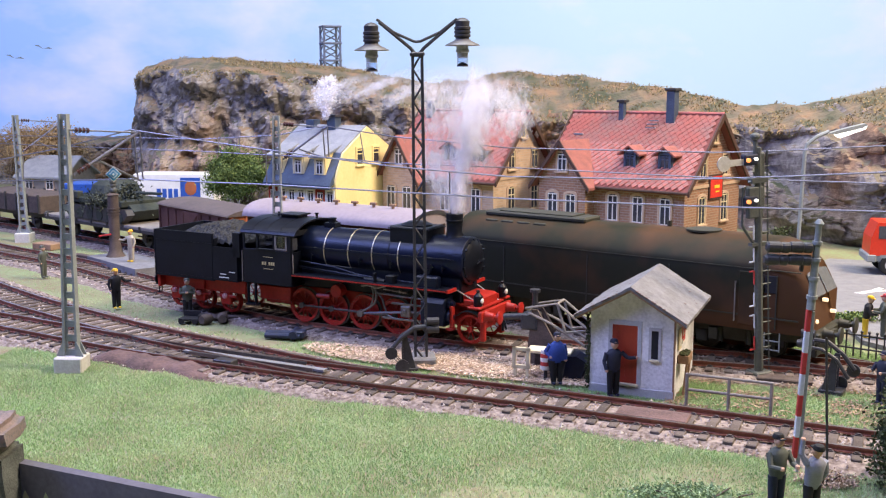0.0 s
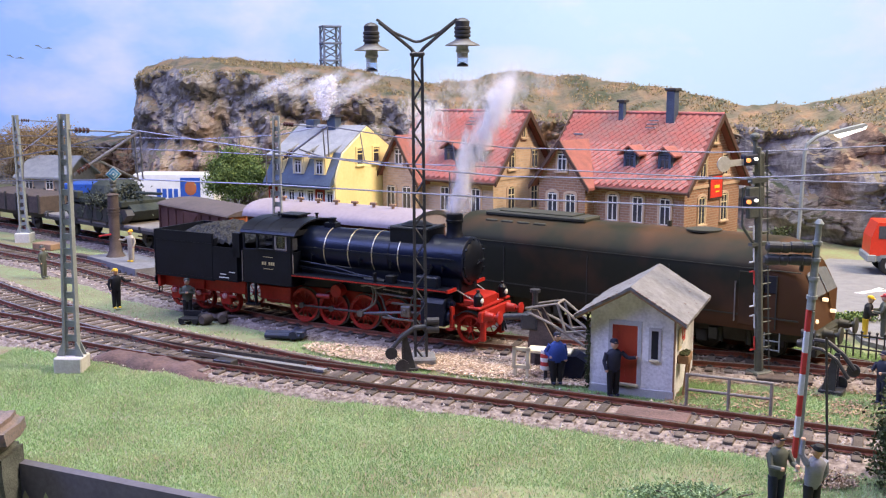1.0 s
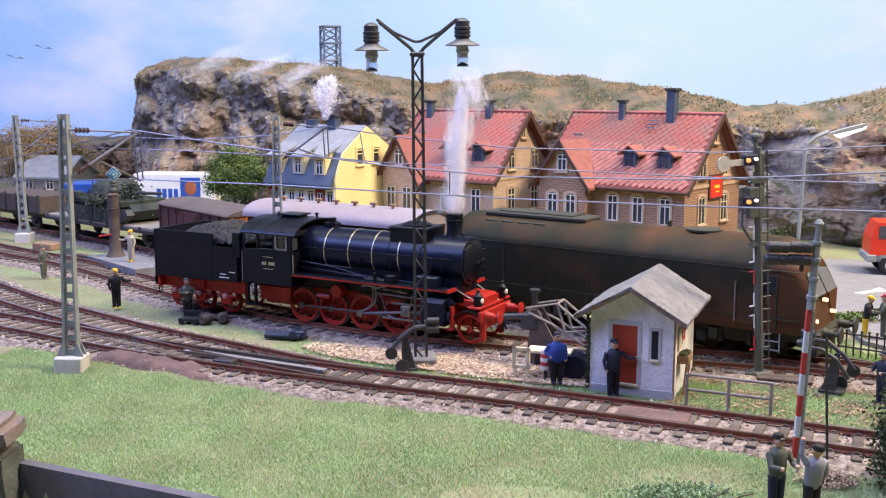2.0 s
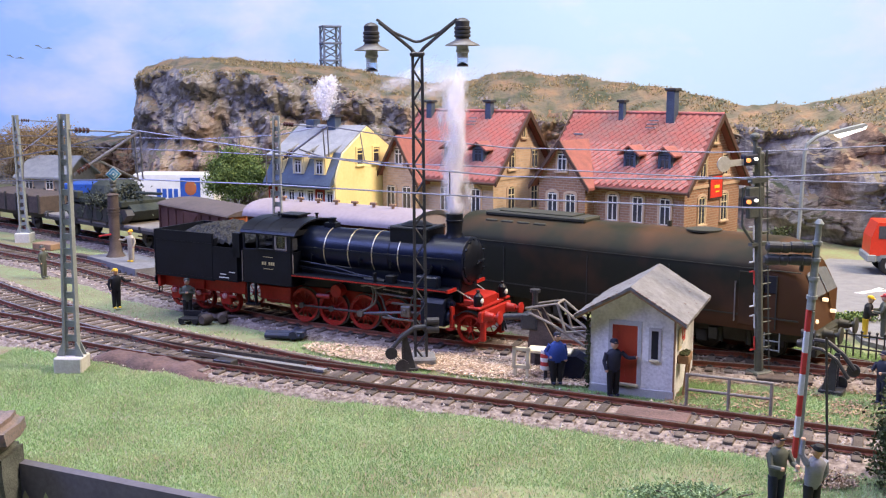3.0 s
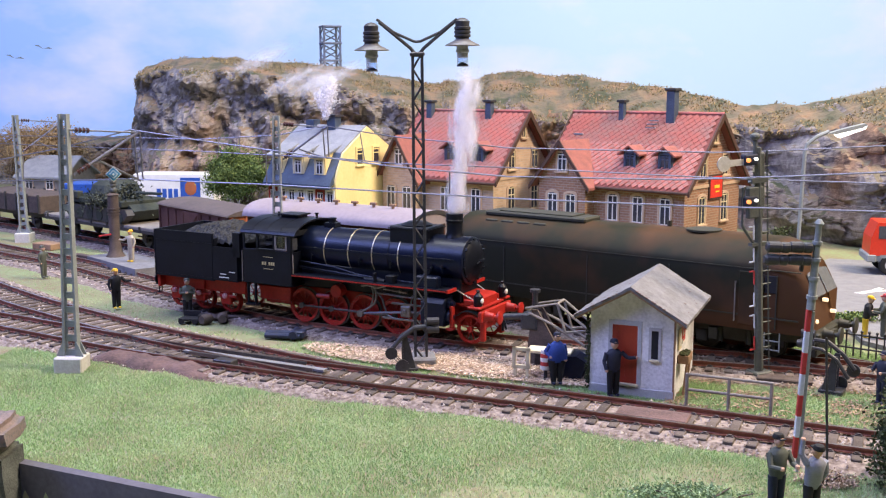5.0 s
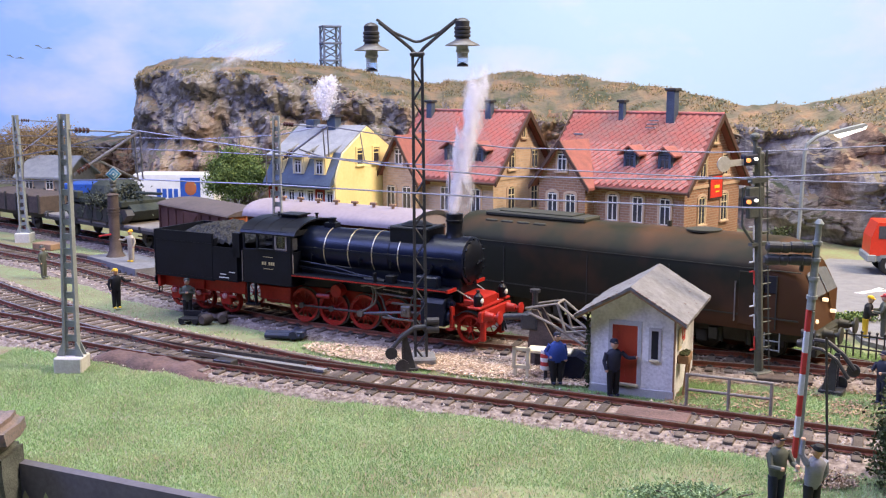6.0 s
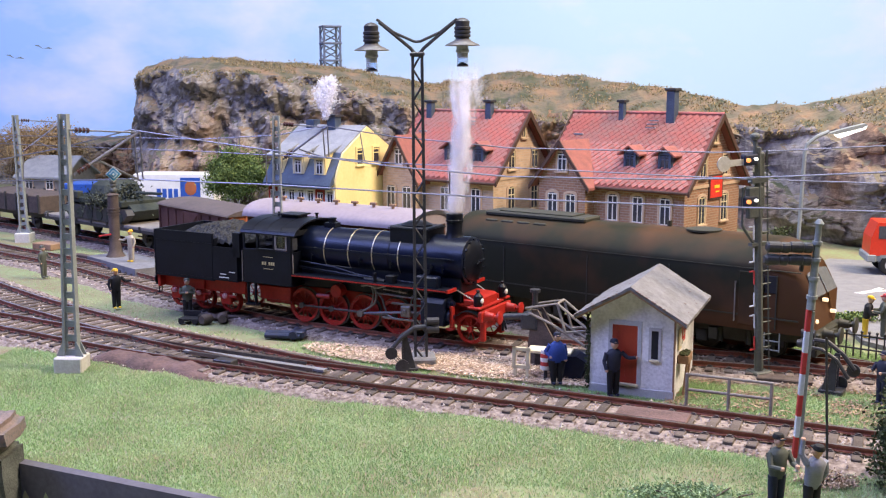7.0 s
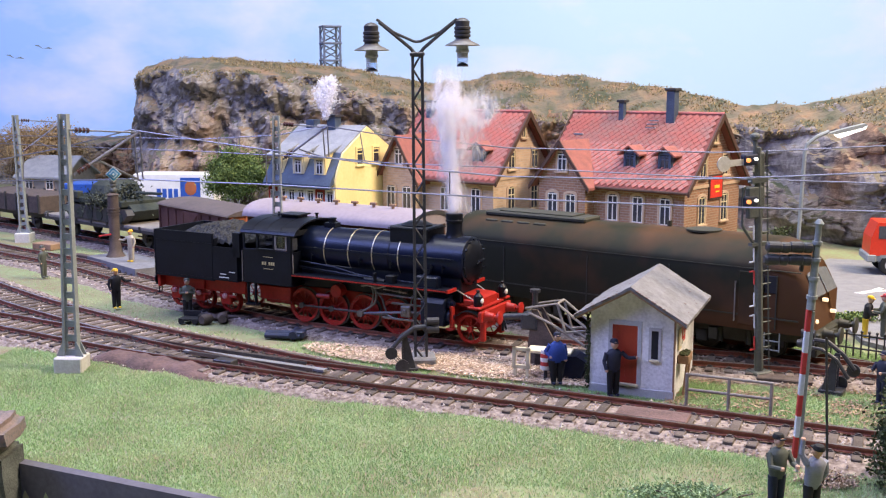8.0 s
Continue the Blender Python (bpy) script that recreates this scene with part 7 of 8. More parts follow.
def barrels():
    for x, y, rz, l in ((-9.35, 39.25, 55, 0.5), (-8.75, 39.5, 100, 0.55)):
        bm = B()
        turned(bm, [(0.16, -l / 2), (0.21, -l / 4), (0.22, 0), (0.21, l / 4), (0.16, l / 2)], (0, 0, 0), 16, "x")
        ob = part("small_barrel", bm, GRIMEBROWN, smooth=True)
        ob.matrix_basis = at(x, y, 0.2, rz)
        tagged(ob, "dark rusty barrel lying on the grass", "barrel", "barrels")
    heap = thing("scrap_pile", at(-8.7, 39.9, 0, 5), "heap of dark scrap pipes on the grass", "scrap")
    for a, b, r in [((-0.6, 0.12 * k, 0.1), (1.1, 0.1 * k + 0.1, 0.14), 0.06) for k in range(4)] + [((-0.3, -0.2, 0.2), (0.3, 0.6, 0.35), 0.07)]:
        bm = B()
        rod(bm, a, b, r, seg=8)
        part("pipe", bm, GRIMEBROWN, heap)
    bm = B()
    for k in range(3):
        rod(bm, (-0.75, 0.16 * k, 0.1 + 0.07 * (k == 1)), (0.6, 0.16 * k, 0.1 + 0.07 * (k == 1)), 0.11, seg=10)
    rod(bm, (0.35, -0.15, 0.15), (0.35, 0.5, 0.2), 0.16, seg=10)
    box(bm, 0.3, 0.75, -0.05, 0.4, 0.02, 0.3, 0.05)
    ob = part("motor_unit", bm, NAVYPAINT)
    ob.matrix_basis = at(-5.9, 36.9, 0, -8)
    tagged(ob, "dark blue point motor lying on the grass", "machine")


NAVYPAINT = mat("dark_blue_paint", (0.025, 0.035, 0.08), (0.015, 0.02, 0.04), rough=0.45, scale=3, bump=0.1)


def mud_bank():
    bm = B()
    n, k = 40, 12
    g = {}
    for i in range(n):
        for j in range(k):
            u, v = i / (n - 1), j / (k - 1)
            x, y = -2.9 + 6.0 * u, -0.75 + 1.5 * v
            e = math.sin(math.pi * u) ** 0.35 * math.sin(math.pi * v) ** 0.45
            z = -0.12 + 0.52 * e * (1 - 0.55 * u) + 0.12 * noise.fractal((x * 1.2, y * 1.6, 4), 0.8, 2, 4) * e
            g[i, j] = bm.verts.new((x, y + 0.2 * noise.noise((x * 0.8, 0, 0)), z))
    for i in range(n - 1):
        for j in range(k - 1):
            bm.faces.new((g[i, j], g[i + 1, j], g[i + 1, j + 1], g[i, j + 1]))
    ob = part("mud_bank", bm, MUD, smooth=True)
    ob.matrix_basis = at(-9.4, 33.2, 0, -28)
    tagged(ob, "low brown mud bank beside the rails", "earth bank")


def point_lever():
    t = thing("point_lever_box", at(-7.2, 32.75, 0.1, -26), "black point lever box beside the turnout", "point lever")
    bm = B()
    box(bm, -0.4, 0.35, -0.2, 0.2, 0, 0.24, 0.03)
    part("box", bm, DARKMAST, t)
    bm = B()
    box(bm, -0.7, -0.3, -0.15, 0.1, 0.02, 0.14, 0.02)
    part("cover", bm, GRIMEBROWN, t)


def point_blades():
    """Sheet cover and blades of the turnout between the running rails."""
    bm = B()
    for a, b in (((-11.3, 36.1), (-4.5, 32.55)), ((-8.7, 33.95), (-4.2, 31.75))):
        d = Vector((b[0] - a[0], b[1] - a[1], 0))
        n = Vector((-d.y, d.x, 0)).normalized()
        pts = [Vector((*a, 0.21)), Vector((*b, 0.21))]
        prism(bm, [(pts[0].x + n.x * 0.06, pts[0].y + n.y * 0.06), (pts[0].x - n.x * 0.06, pts[0].y - n.y * 0.06), (pts[1].x - n.x * 0.02, pts[1].y - n.y * 0.02), (pts[1].x + n.x * 0.02, pts[1].y + n.y * 0.02)], 0.19, 0.297, "z")
    tagged(part("switch_blade", bm, STEEL), "bluish steel switch blades of the turnout", "switch blade", kind="structure")
    bm = B()
    prism(bm, [(-8.9, 34.55), (-3.75, 31.95), (-3.85, 31.72), (-9.0, 34.25)], 0.17, 0.245, "z")
    tagged(part("point_cover_plate", bm, DARKSTONE), "dark grey cover plate between the turnout rails", "cover plate", kind="structure")


def stone_platform():
    bm = B()
    prism(bm, [(-18.8, 53.0), (-15.05, 48.95), (-13.3, 50.3), (-17.3, 54.6)], -0.05, 0.45, "z")
    tagged(part("loading_ramp", bm, DARKSTONE), "low grey stone loading platform beside the rails", "platform")
    t = thing("water_post", at(-17.25, 52.9, 0.45, 0), "dark weathered post with a bell-shaped top on the platform", "post")
    bm = B()
    turned(bm, [(0.5, 0), (0.33, 0.3), (0.27, 1.0), (0.28, 3.2), (0.34, 3.25), (0.1, 3.4)], (0, 0, 0), 14)
    for z in (2.2, 2.35, 2.5):
        rod(bm, (0, 0, z), (0, 0, z + 0.06), 0.33, seg=14)
    part("trunk", bm, GRIMEBROWN, t, smooth=True)
    bm = B()
    for r, z in ((0.2, 3.5), (0.16, 3.75), (0.2, 3.95)):
        ball(bm, (0.05, 0, z), r, sub=2)
    part("bell_top", bm, SIGNALGREEN, t, smooth=True)
    bm = B()
    rod(bm, (-0.1, -0.25, 1.2), (-0.75, -0.25, 1.1), 0.05, seg=6)
    part("tap", bm, SIGNALRED, t)


def line_sign():
    t = thing("diamond_sign", at(-10.85, 33.6, 6.55, 0), "blue diamond sign with white lines on the wire bracket", "sign")
    for s, mt, y in ((0.255, WHITE, 0.0), (0.225, SIGNBLUE, -0.03), (0.145, WHITE, -0.045), (0.115, SIGNBLUE, -0.06), (0.04, WHITE, -0.075)):
        bm = B()
        prism(bm, [(0, -s), (s, 0), (0, s), (-s, 0)], y - 0.012, y + 0.012, "y")
        part("plate", bm, mt, t)
    t.matrix_basis = at(-10.80, 33.3, 6.43, 18)


SIGNBLUE = mat("sign_blue", (0.05, 0.26, 0.48), rough=0.4, scale=2, bump=0)


def concrete_slab(x, y, rz, w, d, h, material, name, label):
    bm = B()
    box(bm, -w / 2, w / 2, -d / 2, d / 2, -0.05, h, 0.03)
    ob = part(name, bm, material)
    ob.matrix_basis = at(x, y, 0, rz)
    tagged(ob, label, "slab")


def fire_truck():
    t = thing("red_truck", at(22.95, 50.3, 0.06, -12) @ Matrix.Scale(0.84, 4), "red truck with grey bumper parked on the road", "truck")
    bm = B()
    prism(bm, [(-2.0, 1.15), (0.6, 1.15), (0.6, 3.1), (-1.6, 3.1), (-1.95, 2.2)], -1.2, 1.2, "y")
    part("cab", bm, TRUCKRED, t, "bright red cab")
    bm = B()
    box(bm, -1.55, -0.5, -1.225, -1.19, 2.15, 2.9, 0.02)
    part("side_window", bm, WINDOWDARK, t)
    bm = B()
    box(bm, -1.0, -0.97, -1.23, -1.2, 1.2, 2.95)
    box(bm, -0.4, -0.37, -1.23, -1.2, 1.2, 2.95)
    part("door_seam", bm, DARKMAST, t)
    bm = B()
    box(bm, -2.15, -1.6, -1.25, 1.25, 0.75, 1.2, 0.06)
    box(bm, -2.0, 4.0, -1.15, 1.15, 0.8, 1.15)
    box(bm, -1.4, 0.5, -1.22, -1.1, 1.0, 1.2)
    part("chassis", bm, MAST, t, "grey bumper and chassis")
    bm = B()
    box(bm, 0.8, 4.4, -1.22, 1.22, 1.2, 3.3, 0.05)
    part("superstructure", bm, TRUCKRED, t)
    for x in (-0.85, 2.8):
        for y in (-1.05, 1.05):
            bm = B()
            turned(bm, [(0.3, -0.18), (0.5, -0.18), (0.58, -0.1), (0.58, 0.1), (0.5, 0.18), (0.3, 0.18)], (x, y, 0.58), 22, "y")
            w = part("wheel", bm, RUBBER, t, smooth=True)
            bm = B()
            turned(bm, [(0.08, -0.21), (0.2, -0.2), (0.3, -0.17), (0.32, -0.12), (0.1, 0.1)], (x, y, 0.58), 18, "y")
            part("rim", bm, CONCRETE, w, smooth=True)


def soft_trailer():
    t = thing("box_trailer", at(-19.2, 74.0, -0.1, -4), "white box trailer with blue lettering bars and a picture panel", "trailer")
    bm = B()
    box(bm, -3.0, 2.9, -1.2, 1.2, 1.1, 3.2, 0.05)
    part("box_body", bm, WHITE, t)
    bm = B()
    for i in range(4):
        x = -1.3 + 0.42 * i
        box(bm, x, x + 0.3, -1.23, -1.2, 1.5, 2.15)
    part("lettering", bm, BLUE, t, "blue lettering bars")
    bm = B()
    box(bm, 0.45, 1.9, -1.23, -1.2, 1.25, 2.95)
    p = part("picture_panel", bm, BLUE, t, "blue picture panel")
    bm = B()
    ball(bm, (1.2, -1.23, 2.2), 0.45, (1, 0.06, 1.2))
    part("roundel", bm, LITBOXCAR, p, "red-brown round motif")
    for x in (-2.0, -0.9, 2.0):
        bm = B()
        turned(bm, [(0.3, -0.15), (0.5, -0.15), (0.5, 0.15), (0.3, 0.15)], (x, -1.0, 0.5), 18, "y")
        part("wheel", bm, RUBBER, t)
    bm = B()
    box(bm, -3.0, 2.9, -0.9, 0.9, 0.85, 1.1)
    part("chassis", bm, DARKMAST, t)


def blue_lorry():
    t = thing("blue_lorry", at(-25.2, 73.0, 0, -8), "blue lorry parked behind the rail wagons", "lorry")
    bm = B()
    box(bm, -1.7, 1.7, -1.2, 1.2, 1.0, 2.5, 0.06)
    part("body", bm, BLUE, t)
    bm = B()
    box(bm, -1.7, 1.7, -1.0, 1.0, 0.6, 1.0)
    part("chassis", bm, DARKMAST, t)
    for x in (-1.1, 1.1):
        bm = B()
        turned(bm, [(0.3, -0.15), (0.5, -0.15), (0.5, 0.15), (0.3, 0.15)], (x, -1.0, 0.5), 18, "y")
        part("wheel", bm, RUBBER, t)


def leaf_crown(name, centre, radii, count, size, material, parent, seed):
    """Many small leaf quads spread over uneven clumps."""
    rng = np.random.default_rng(seed)
    clumps = rng.normal(0, 1, (26, 3))
    clumps /= np.linalg.norm(clumps, axis=1)[:, None]
    clumps *= rng.uniform(0.35, 0.92, (26, 1))
    v, f = [], []
    for _ in range(count):
        c = clumps[rng.integers(26)] + rng.normal(0, 0.17, 3)
        p = np.array(centre) + c * radii
        a, b = rng.normal(0, 1, 3), rng.normal(0, 1, 3)
        a /= np.linalg.norm(a)
        b -= a * (a @ b)
        b /= np.linalg.norm(b)
        s = size * rng.uniform(0.6, 1.3)
        k = len(v)
        v += [tuple(p - a * s), tuple(p + b * s * 0.6), tuple(p + a * s), tuple(p - b * s * 0.6)]
        f.append((k, k + 1, k + 2, k + 3))
    return mesh_arrays(name, v, f, material, parent)


def leaf_mat(name, a, b, c):
    m = bpy.data.materials.new(name)
    m.use_nodes = True
    nt = m.node_tree
    geo, ramp = nt.nodes.new("ShaderNodeNewGeometry"), nt.nodes.new("ShaderNodeValToRGB")
    el = ramp.color_ramp.elements
    el[0].color, el[1].color = (*a, 1), (*c, 1)
    el.new(0.5).color = (*b, 1)
    nt.links.new(geo.outputs["Random Per Island"], ramp.inputs[0])
    nt.links.new(ramp.outputs[0], nt.nodes["Principled BSDF"].inputs["Base Color"])
    nt.nodes["Principled BSDF"].inputs["Roughness"].default_value = 0.8
    return m


GREENLEAF = leaf_mat("green_leaves", (0.05, 0.09, 0.02), (0.11, 0.17, 0.04), (0.24, 0.30, 0.08))
BROWNLEAF = leaf_mat("autumn_leaves", (0.20, 0.13, 0.06), (0.34, 0.23, 0.11), (0.48, 0.36, 0.20))
DARKLEAF = leaf_mat("dark_bush_leaves", (0.02, 0.03, 0.012), (0.045, 0.06, 0.025), (0.10, 0.13, 0.05))
NETLEAF = leaf_mat("camouflage_net_scraps", (0.018, 0.024, 0.018), (0.045, 0.055, 0.04), (0.10, 0.115, 0.085))
FOAM = leaf_mat("foliage_foam", (0.13, 0.22, 0.11), (0.20, 0.31, 0.15), (0.32, 0.42, 0.24))


def tree(x, y, trunk_h, centre_h, radii, mat_, label, seed, count=5000, size=0.13):
    t = thing("tree", at(x, y, 0), label, "tree", "trees")
    bm = B()
    rod(bm, (0, 0, -0.1), (0.05, 0, trunk_h), 0.22, 0.14, seg=9)
    rng = random.Random(seed)
    for _ in range(9):
        a = rng.uniform(0, 6.28)
        r = rng.uniform(0.4, 0.8)
        z = rng.uniform(0.3, 1.0)
        mid = (radii[0] * r * 0.4 * math.cos(a), radii[1] * r * 0.4 * math.sin(a), trunk_h * 0.8 + 0.5 * z * radii[2])
        rod(bm, (0, 0, trunk_h * rng.uniform(0.6, 1)), mid, 0.09, 0.05, seg=6)
        rod(bm, mid, (radii[0] * r * math.cos(a), radii[1] * r * math.sin(a), centre_h + rng.uniform(-0.5, 0.6) * radii[2]), 0.05, 0.02, seg=5)
    part("trunk", bm, GRIMEBROWN, t)
    leaf_crown("crown", (0, 0, centre_h), radii, count, size, mat_, t, seed)


def bush(x, y, radii, label, mat_, seed, count=2500, size=0.09, zc=None):
    t = thing("bush", at(x, y, 0), label, "bush", "bushes")
    leaf_crown("foliage", (0, 0, radii[2] * 0.7 if zc is None else zc), radii, count, size, mat_, t, seed)
    bm = B()
    for k in range(7):
        a = k * 0.9
        rod(bm, (0, 0, -0.1), (radii[0] * 0.5 * math.cos(a), radii[1] * 0.5 * math.sin(a), radii[2] * 0.9), 0.04, 0.015, seg=5)
    part("twigs", bm, GRIMEBROWN, t)


def tower():
    t = thing("lattice_tower", at(-10.0, 92.0, 10.2, 20), "grey lattice tower on top of the hill", "tower")
    bm = B()
    lattice(bm, 4.4, 0.72, 0.72, 0.72, 0.1, 0.06)
    lattice(bm, 4.4, 0.71, 0.71, 0.71, 0.05, 0.05, sides=(1, 3))
    part("lattice_frame", bm, TOWERBLUE, t)
    for z in (1.4, 2.9, 4.35):
        bm = B()
        box(bm, -0.85, 0.85, -0.85, 0.85, z - 0.07, z + 0.07, 0.02)
        part("platform_deck", bm, TOWERBLUE, t)


TOWERBLUE = mat("blue_grey_tower", (0.17, 0.20, 0.27), (0.11, 0.13, 0.18), rough=0.6, scale=2)


def far_house():
    t = thing("farmhouse", at(-35.0, 88.0, 0, -12), "small grey farmhouse behind the wagons", "house", "houses")
    bm = B()
    prism(bm, [(0, 0), (5, 0), (5, 1.7), (2.5, 3.1), (0, 1.7)], -2.0, 2.4, "x")
    part("wall", bm, WEATHERGREY, t)
    bm = B()
    for s in (0, 1):
        e = -0.4 if s == 0 else 5.4
        prism(bm, [(2.5, 3.3), (e, 1.6), (e, 1.45), (2.5, 3.1)], -2.3, 2.7, "x")
    part("roof", bm, SLATE, t)
    for x in (-1, 1):
        window(t, at(x, 0, 0.5), 0.7, 0.9, arch=False)


def road():
    bm = B()
    prism(bm, [(15.4, 36.4), (17.0, 33.6), (40, 24), (60, 40), (40, 46), (27, 52.5), (21.0, 54.5), (17.6, 50.5), (16.1, 42)], -0.2, 0.06, "z")
    tagged(part("road", bm, ASPHALT), "smooth grey model road surface", "road", kind="structure")
    bm = B()
    prism(bm, [(18.6, 45.1), (19.6, 45.7), (20.2, 46.3), (20.35, 46.1), (19.95, 45.65), (21.2, 46.0), (21.2, 45.75), (19.6, 45.3), (18.9, 44.85)], 0.06, 0.075, "z")
    tagged(part("road_marking", bm, WHITE), "white painted arrow on the road", "road marking", kind="structure")


def stone_gatepost():
    t = thing("stone_gatepost", at(-10.95, 23.5, 0, 0), "rough grey stone gatepost with a capstone", "gatepost")
    for z0, z1, w, mt, nm in ((-1.0, 0.72, 0.55, ROUGHSTONE, "pillar"), (0.74, 1.38, 0.64, CAPSTONE, "capstone")):
        bm = B()
        box(bm, -w, w, -0.8, 0.8, z0, z1)
        bmesh.ops.bevel(bm, geom=bm.edges[:], offset=0.18, segments=3, affect="EDGES")
        bmesh.ops.subdivide_edges(bm, edges=bm.edges[:], cuts=2, use_grid_fill=True)
        for v in bm.verts:
            v.co += Vector((noise.noise(v.co * 1.7), noise.noise(v.co * 1.7 + Vector((9, 0, 0))), noise.noise(v.co * 1.5 + Vector((0, 9, 0))))) * 0.11
        part(nm, bm, mt, t, smooth=True)


ROUGHSTONE = mat("rough_dark_stone", (0.13, 0.14, 0.125), (0.055, 0.06, 0.055), rough=0.95, scale=2.5, bump=1.0)
CAPSTONE = mat("lichen_capstone", (0.24, 0.17, 0.145), (0.11, 0.105, 0.10), rough=0.95, scale=2, bump=0.8)


def edge_board():
    bm = B()
    a, b = Vector((-10.4, 24.15, 0)), Vector((0.5, 19.3, 0))
    d = (b - a).normalized()
    n = Vector((d.y, -d.x, 0))
    prof = [a, b, b + n * 0.28, a + n * 0.28]
    prism(bm, [(p.x, p.y) for p in prof], -1.2, 0.12, "z")
    tagged(part("edging_board", bm, EDGEGREY), "dark blue-grey painted wooden edging board", "edging", kind="structure")


EDGEGREY = mat("edge_board_paint", (0.13, 0.125, 0.15), (0.085, 0.08, 0.1), rough=0.7, scale=1, bump=0.2)


def bird(x, z, s):
    bm = B()
    for k in (-1, 1):
        prism(bm, [(0, 0), (k * 0.55, 0.28), (k * 1.0, 0.16), (k * 0.5, 0.12)], 0, 0.05, "y")
    ob = part("painted_bird", bm, TOWERBLUE)
    ob.matrix_basis = at(x, 107.5, z, 0, 0, 12)
    tagged(ob, "small dark bird on the sky board", "bird")


# ---- steam ----
def steam_mat(name, dens, gone=(8.6, 10.6)):
    """Thin white droplets; the steam dissolves between the two heights in gone."""
    m = bpy.data.materials.new(name)
    m.use_nodes = True
    nt = m.node_tree
    nt.nodes.clear()
    out, tr, df, tl, ad, mx = (nt.nodes.new(k) for k in ("ShaderNodeOutputMaterial", "ShaderNodeBsdfTransparent", "ShaderNodeBsdfDiffuse", "ShaderNodeBsdfTranslucent", "ShaderNodeMixShader", "ShaderNodeMixShader"))
    df.inputs[0].default_value = tl.inputs[0].default_value = (0.97, 0.96, 1.0, 1)
    nt.links.new(df.outputs[0], ad.inputs[1])
    nt.links.new(tl.outputs[0], ad.inputs[2])
    ad.inputs[0].default_value = 0.5
    geo, sep, rp, lo, mul = (nt.nodes.new(k) for k in ("ShaderNodeNewGeometry", "ShaderNodeSeparateXYZ", "ShaderNodeMapRange", "ShaderNodeMapRange", "ShaderNodeMath"))
    nt.links.new(geo.outputs["Position"], sep.inputs[0])
    for q, z0, z1, v0, v1 in ((rp, gone[0], gone[1], dens, 0.0), (lo, 4.7, 5.0, 0.0, 1.0)):
        nt.links.new(sep.outputs[2], q.inputs[0])
        q.interpolation_type = "SMOOTHSTEP"
        q.inputs[1].default_value, q.inputs[2].default_value, q.inputs[3].default_value, q.inputs[4].default_value = z0 * S, z1 * S, v0, v1
    mul.operation = "MULTIPLY"
    nt.links.new(rp.outputs[0], mul.inputs[0])
    nt.links.new(lo.outputs[0], mul.inputs[1])
    nt.links.new(mul.outputs[0], mx.inputs[0])
    nt.links.new(tr.outputs[0], mx.inputs[1])
    nt.links.new(ad.outputs[0], mx.inputs[2])
    nt.links.new(mx.outputs[0], out.inputs[0])
    return m


STEAM = steam_mat("white_steam", 0.12, (8.6, 10.2))
THINSTEAM = steam_mat("thin_steam", 0.10, (8.6, 10.0))
WISP = steam_mat("faint_steam", 0.07, (9.6, 11.6))
LITTER = leaf_mat("dry_litter", (0.12, 0.075, 0.05), (0.24, 0.155, 0.10), (0.40, 0.29, 0.20))
STRAW = leaf_mat("straw_chip", (0.30, 0.20, 0.14), (0.50, 0.36, 0.26), (0.72, 0.60, 0.48))
WOOL = steam_mat("wool_smoke", 0.55, (50.0, 60.0))


def puff_mesh(name, spread, tall, count, flake, seed, strands=5):
    """A soft puff of small translucent flakes gathered along curling strands, thinning outwards."""
    rng = np.random.default_rng(seed)
    v, f = [], []
    home = rng.normal(0, 0.65, (strands, 2)) * spread
    phase, swing = rng.uniform(0, 6.28, (strands, 2)), rng.uniform(0.15, 0.5, strands) * spread
    for _ in range(count):
        k = rng.integers(strands)
        h = rng.normal(0, 0.5)
        c = home[k] + swing[k] * np.sin(phase[k] + h * 3.0) + rng.normal(0, 0.42 * spread, 2)
        p = np.array((c[0], c[1], h * tall))
        a = rng.uniform(0, 6.28)
        side = np.array((math.cos(a), math.sin(a), rng.normal(0, 0.3)))
        up = np.array((rng.normal(0, 0.3), rng.normal(0, 0.3), 1.0))
        w, l = flake[0] * rng.uniform(0.5, 1.4), flake[1] * rng.uniform(0.5, 1.4)
        n = len(v)
        v += [tuple(p - up * l), tuple(p + side * w), tuple(p + up * l), tuple(p - side * w)]
        f.append((n, n + 1, n + 2, n + 3))
    me = bpy.data.meshes.new(name)
    me.from_pydata((np.array(v) * S).tolist(), [], f)
    return me


CHIMNEY = (0.41, 36.19)
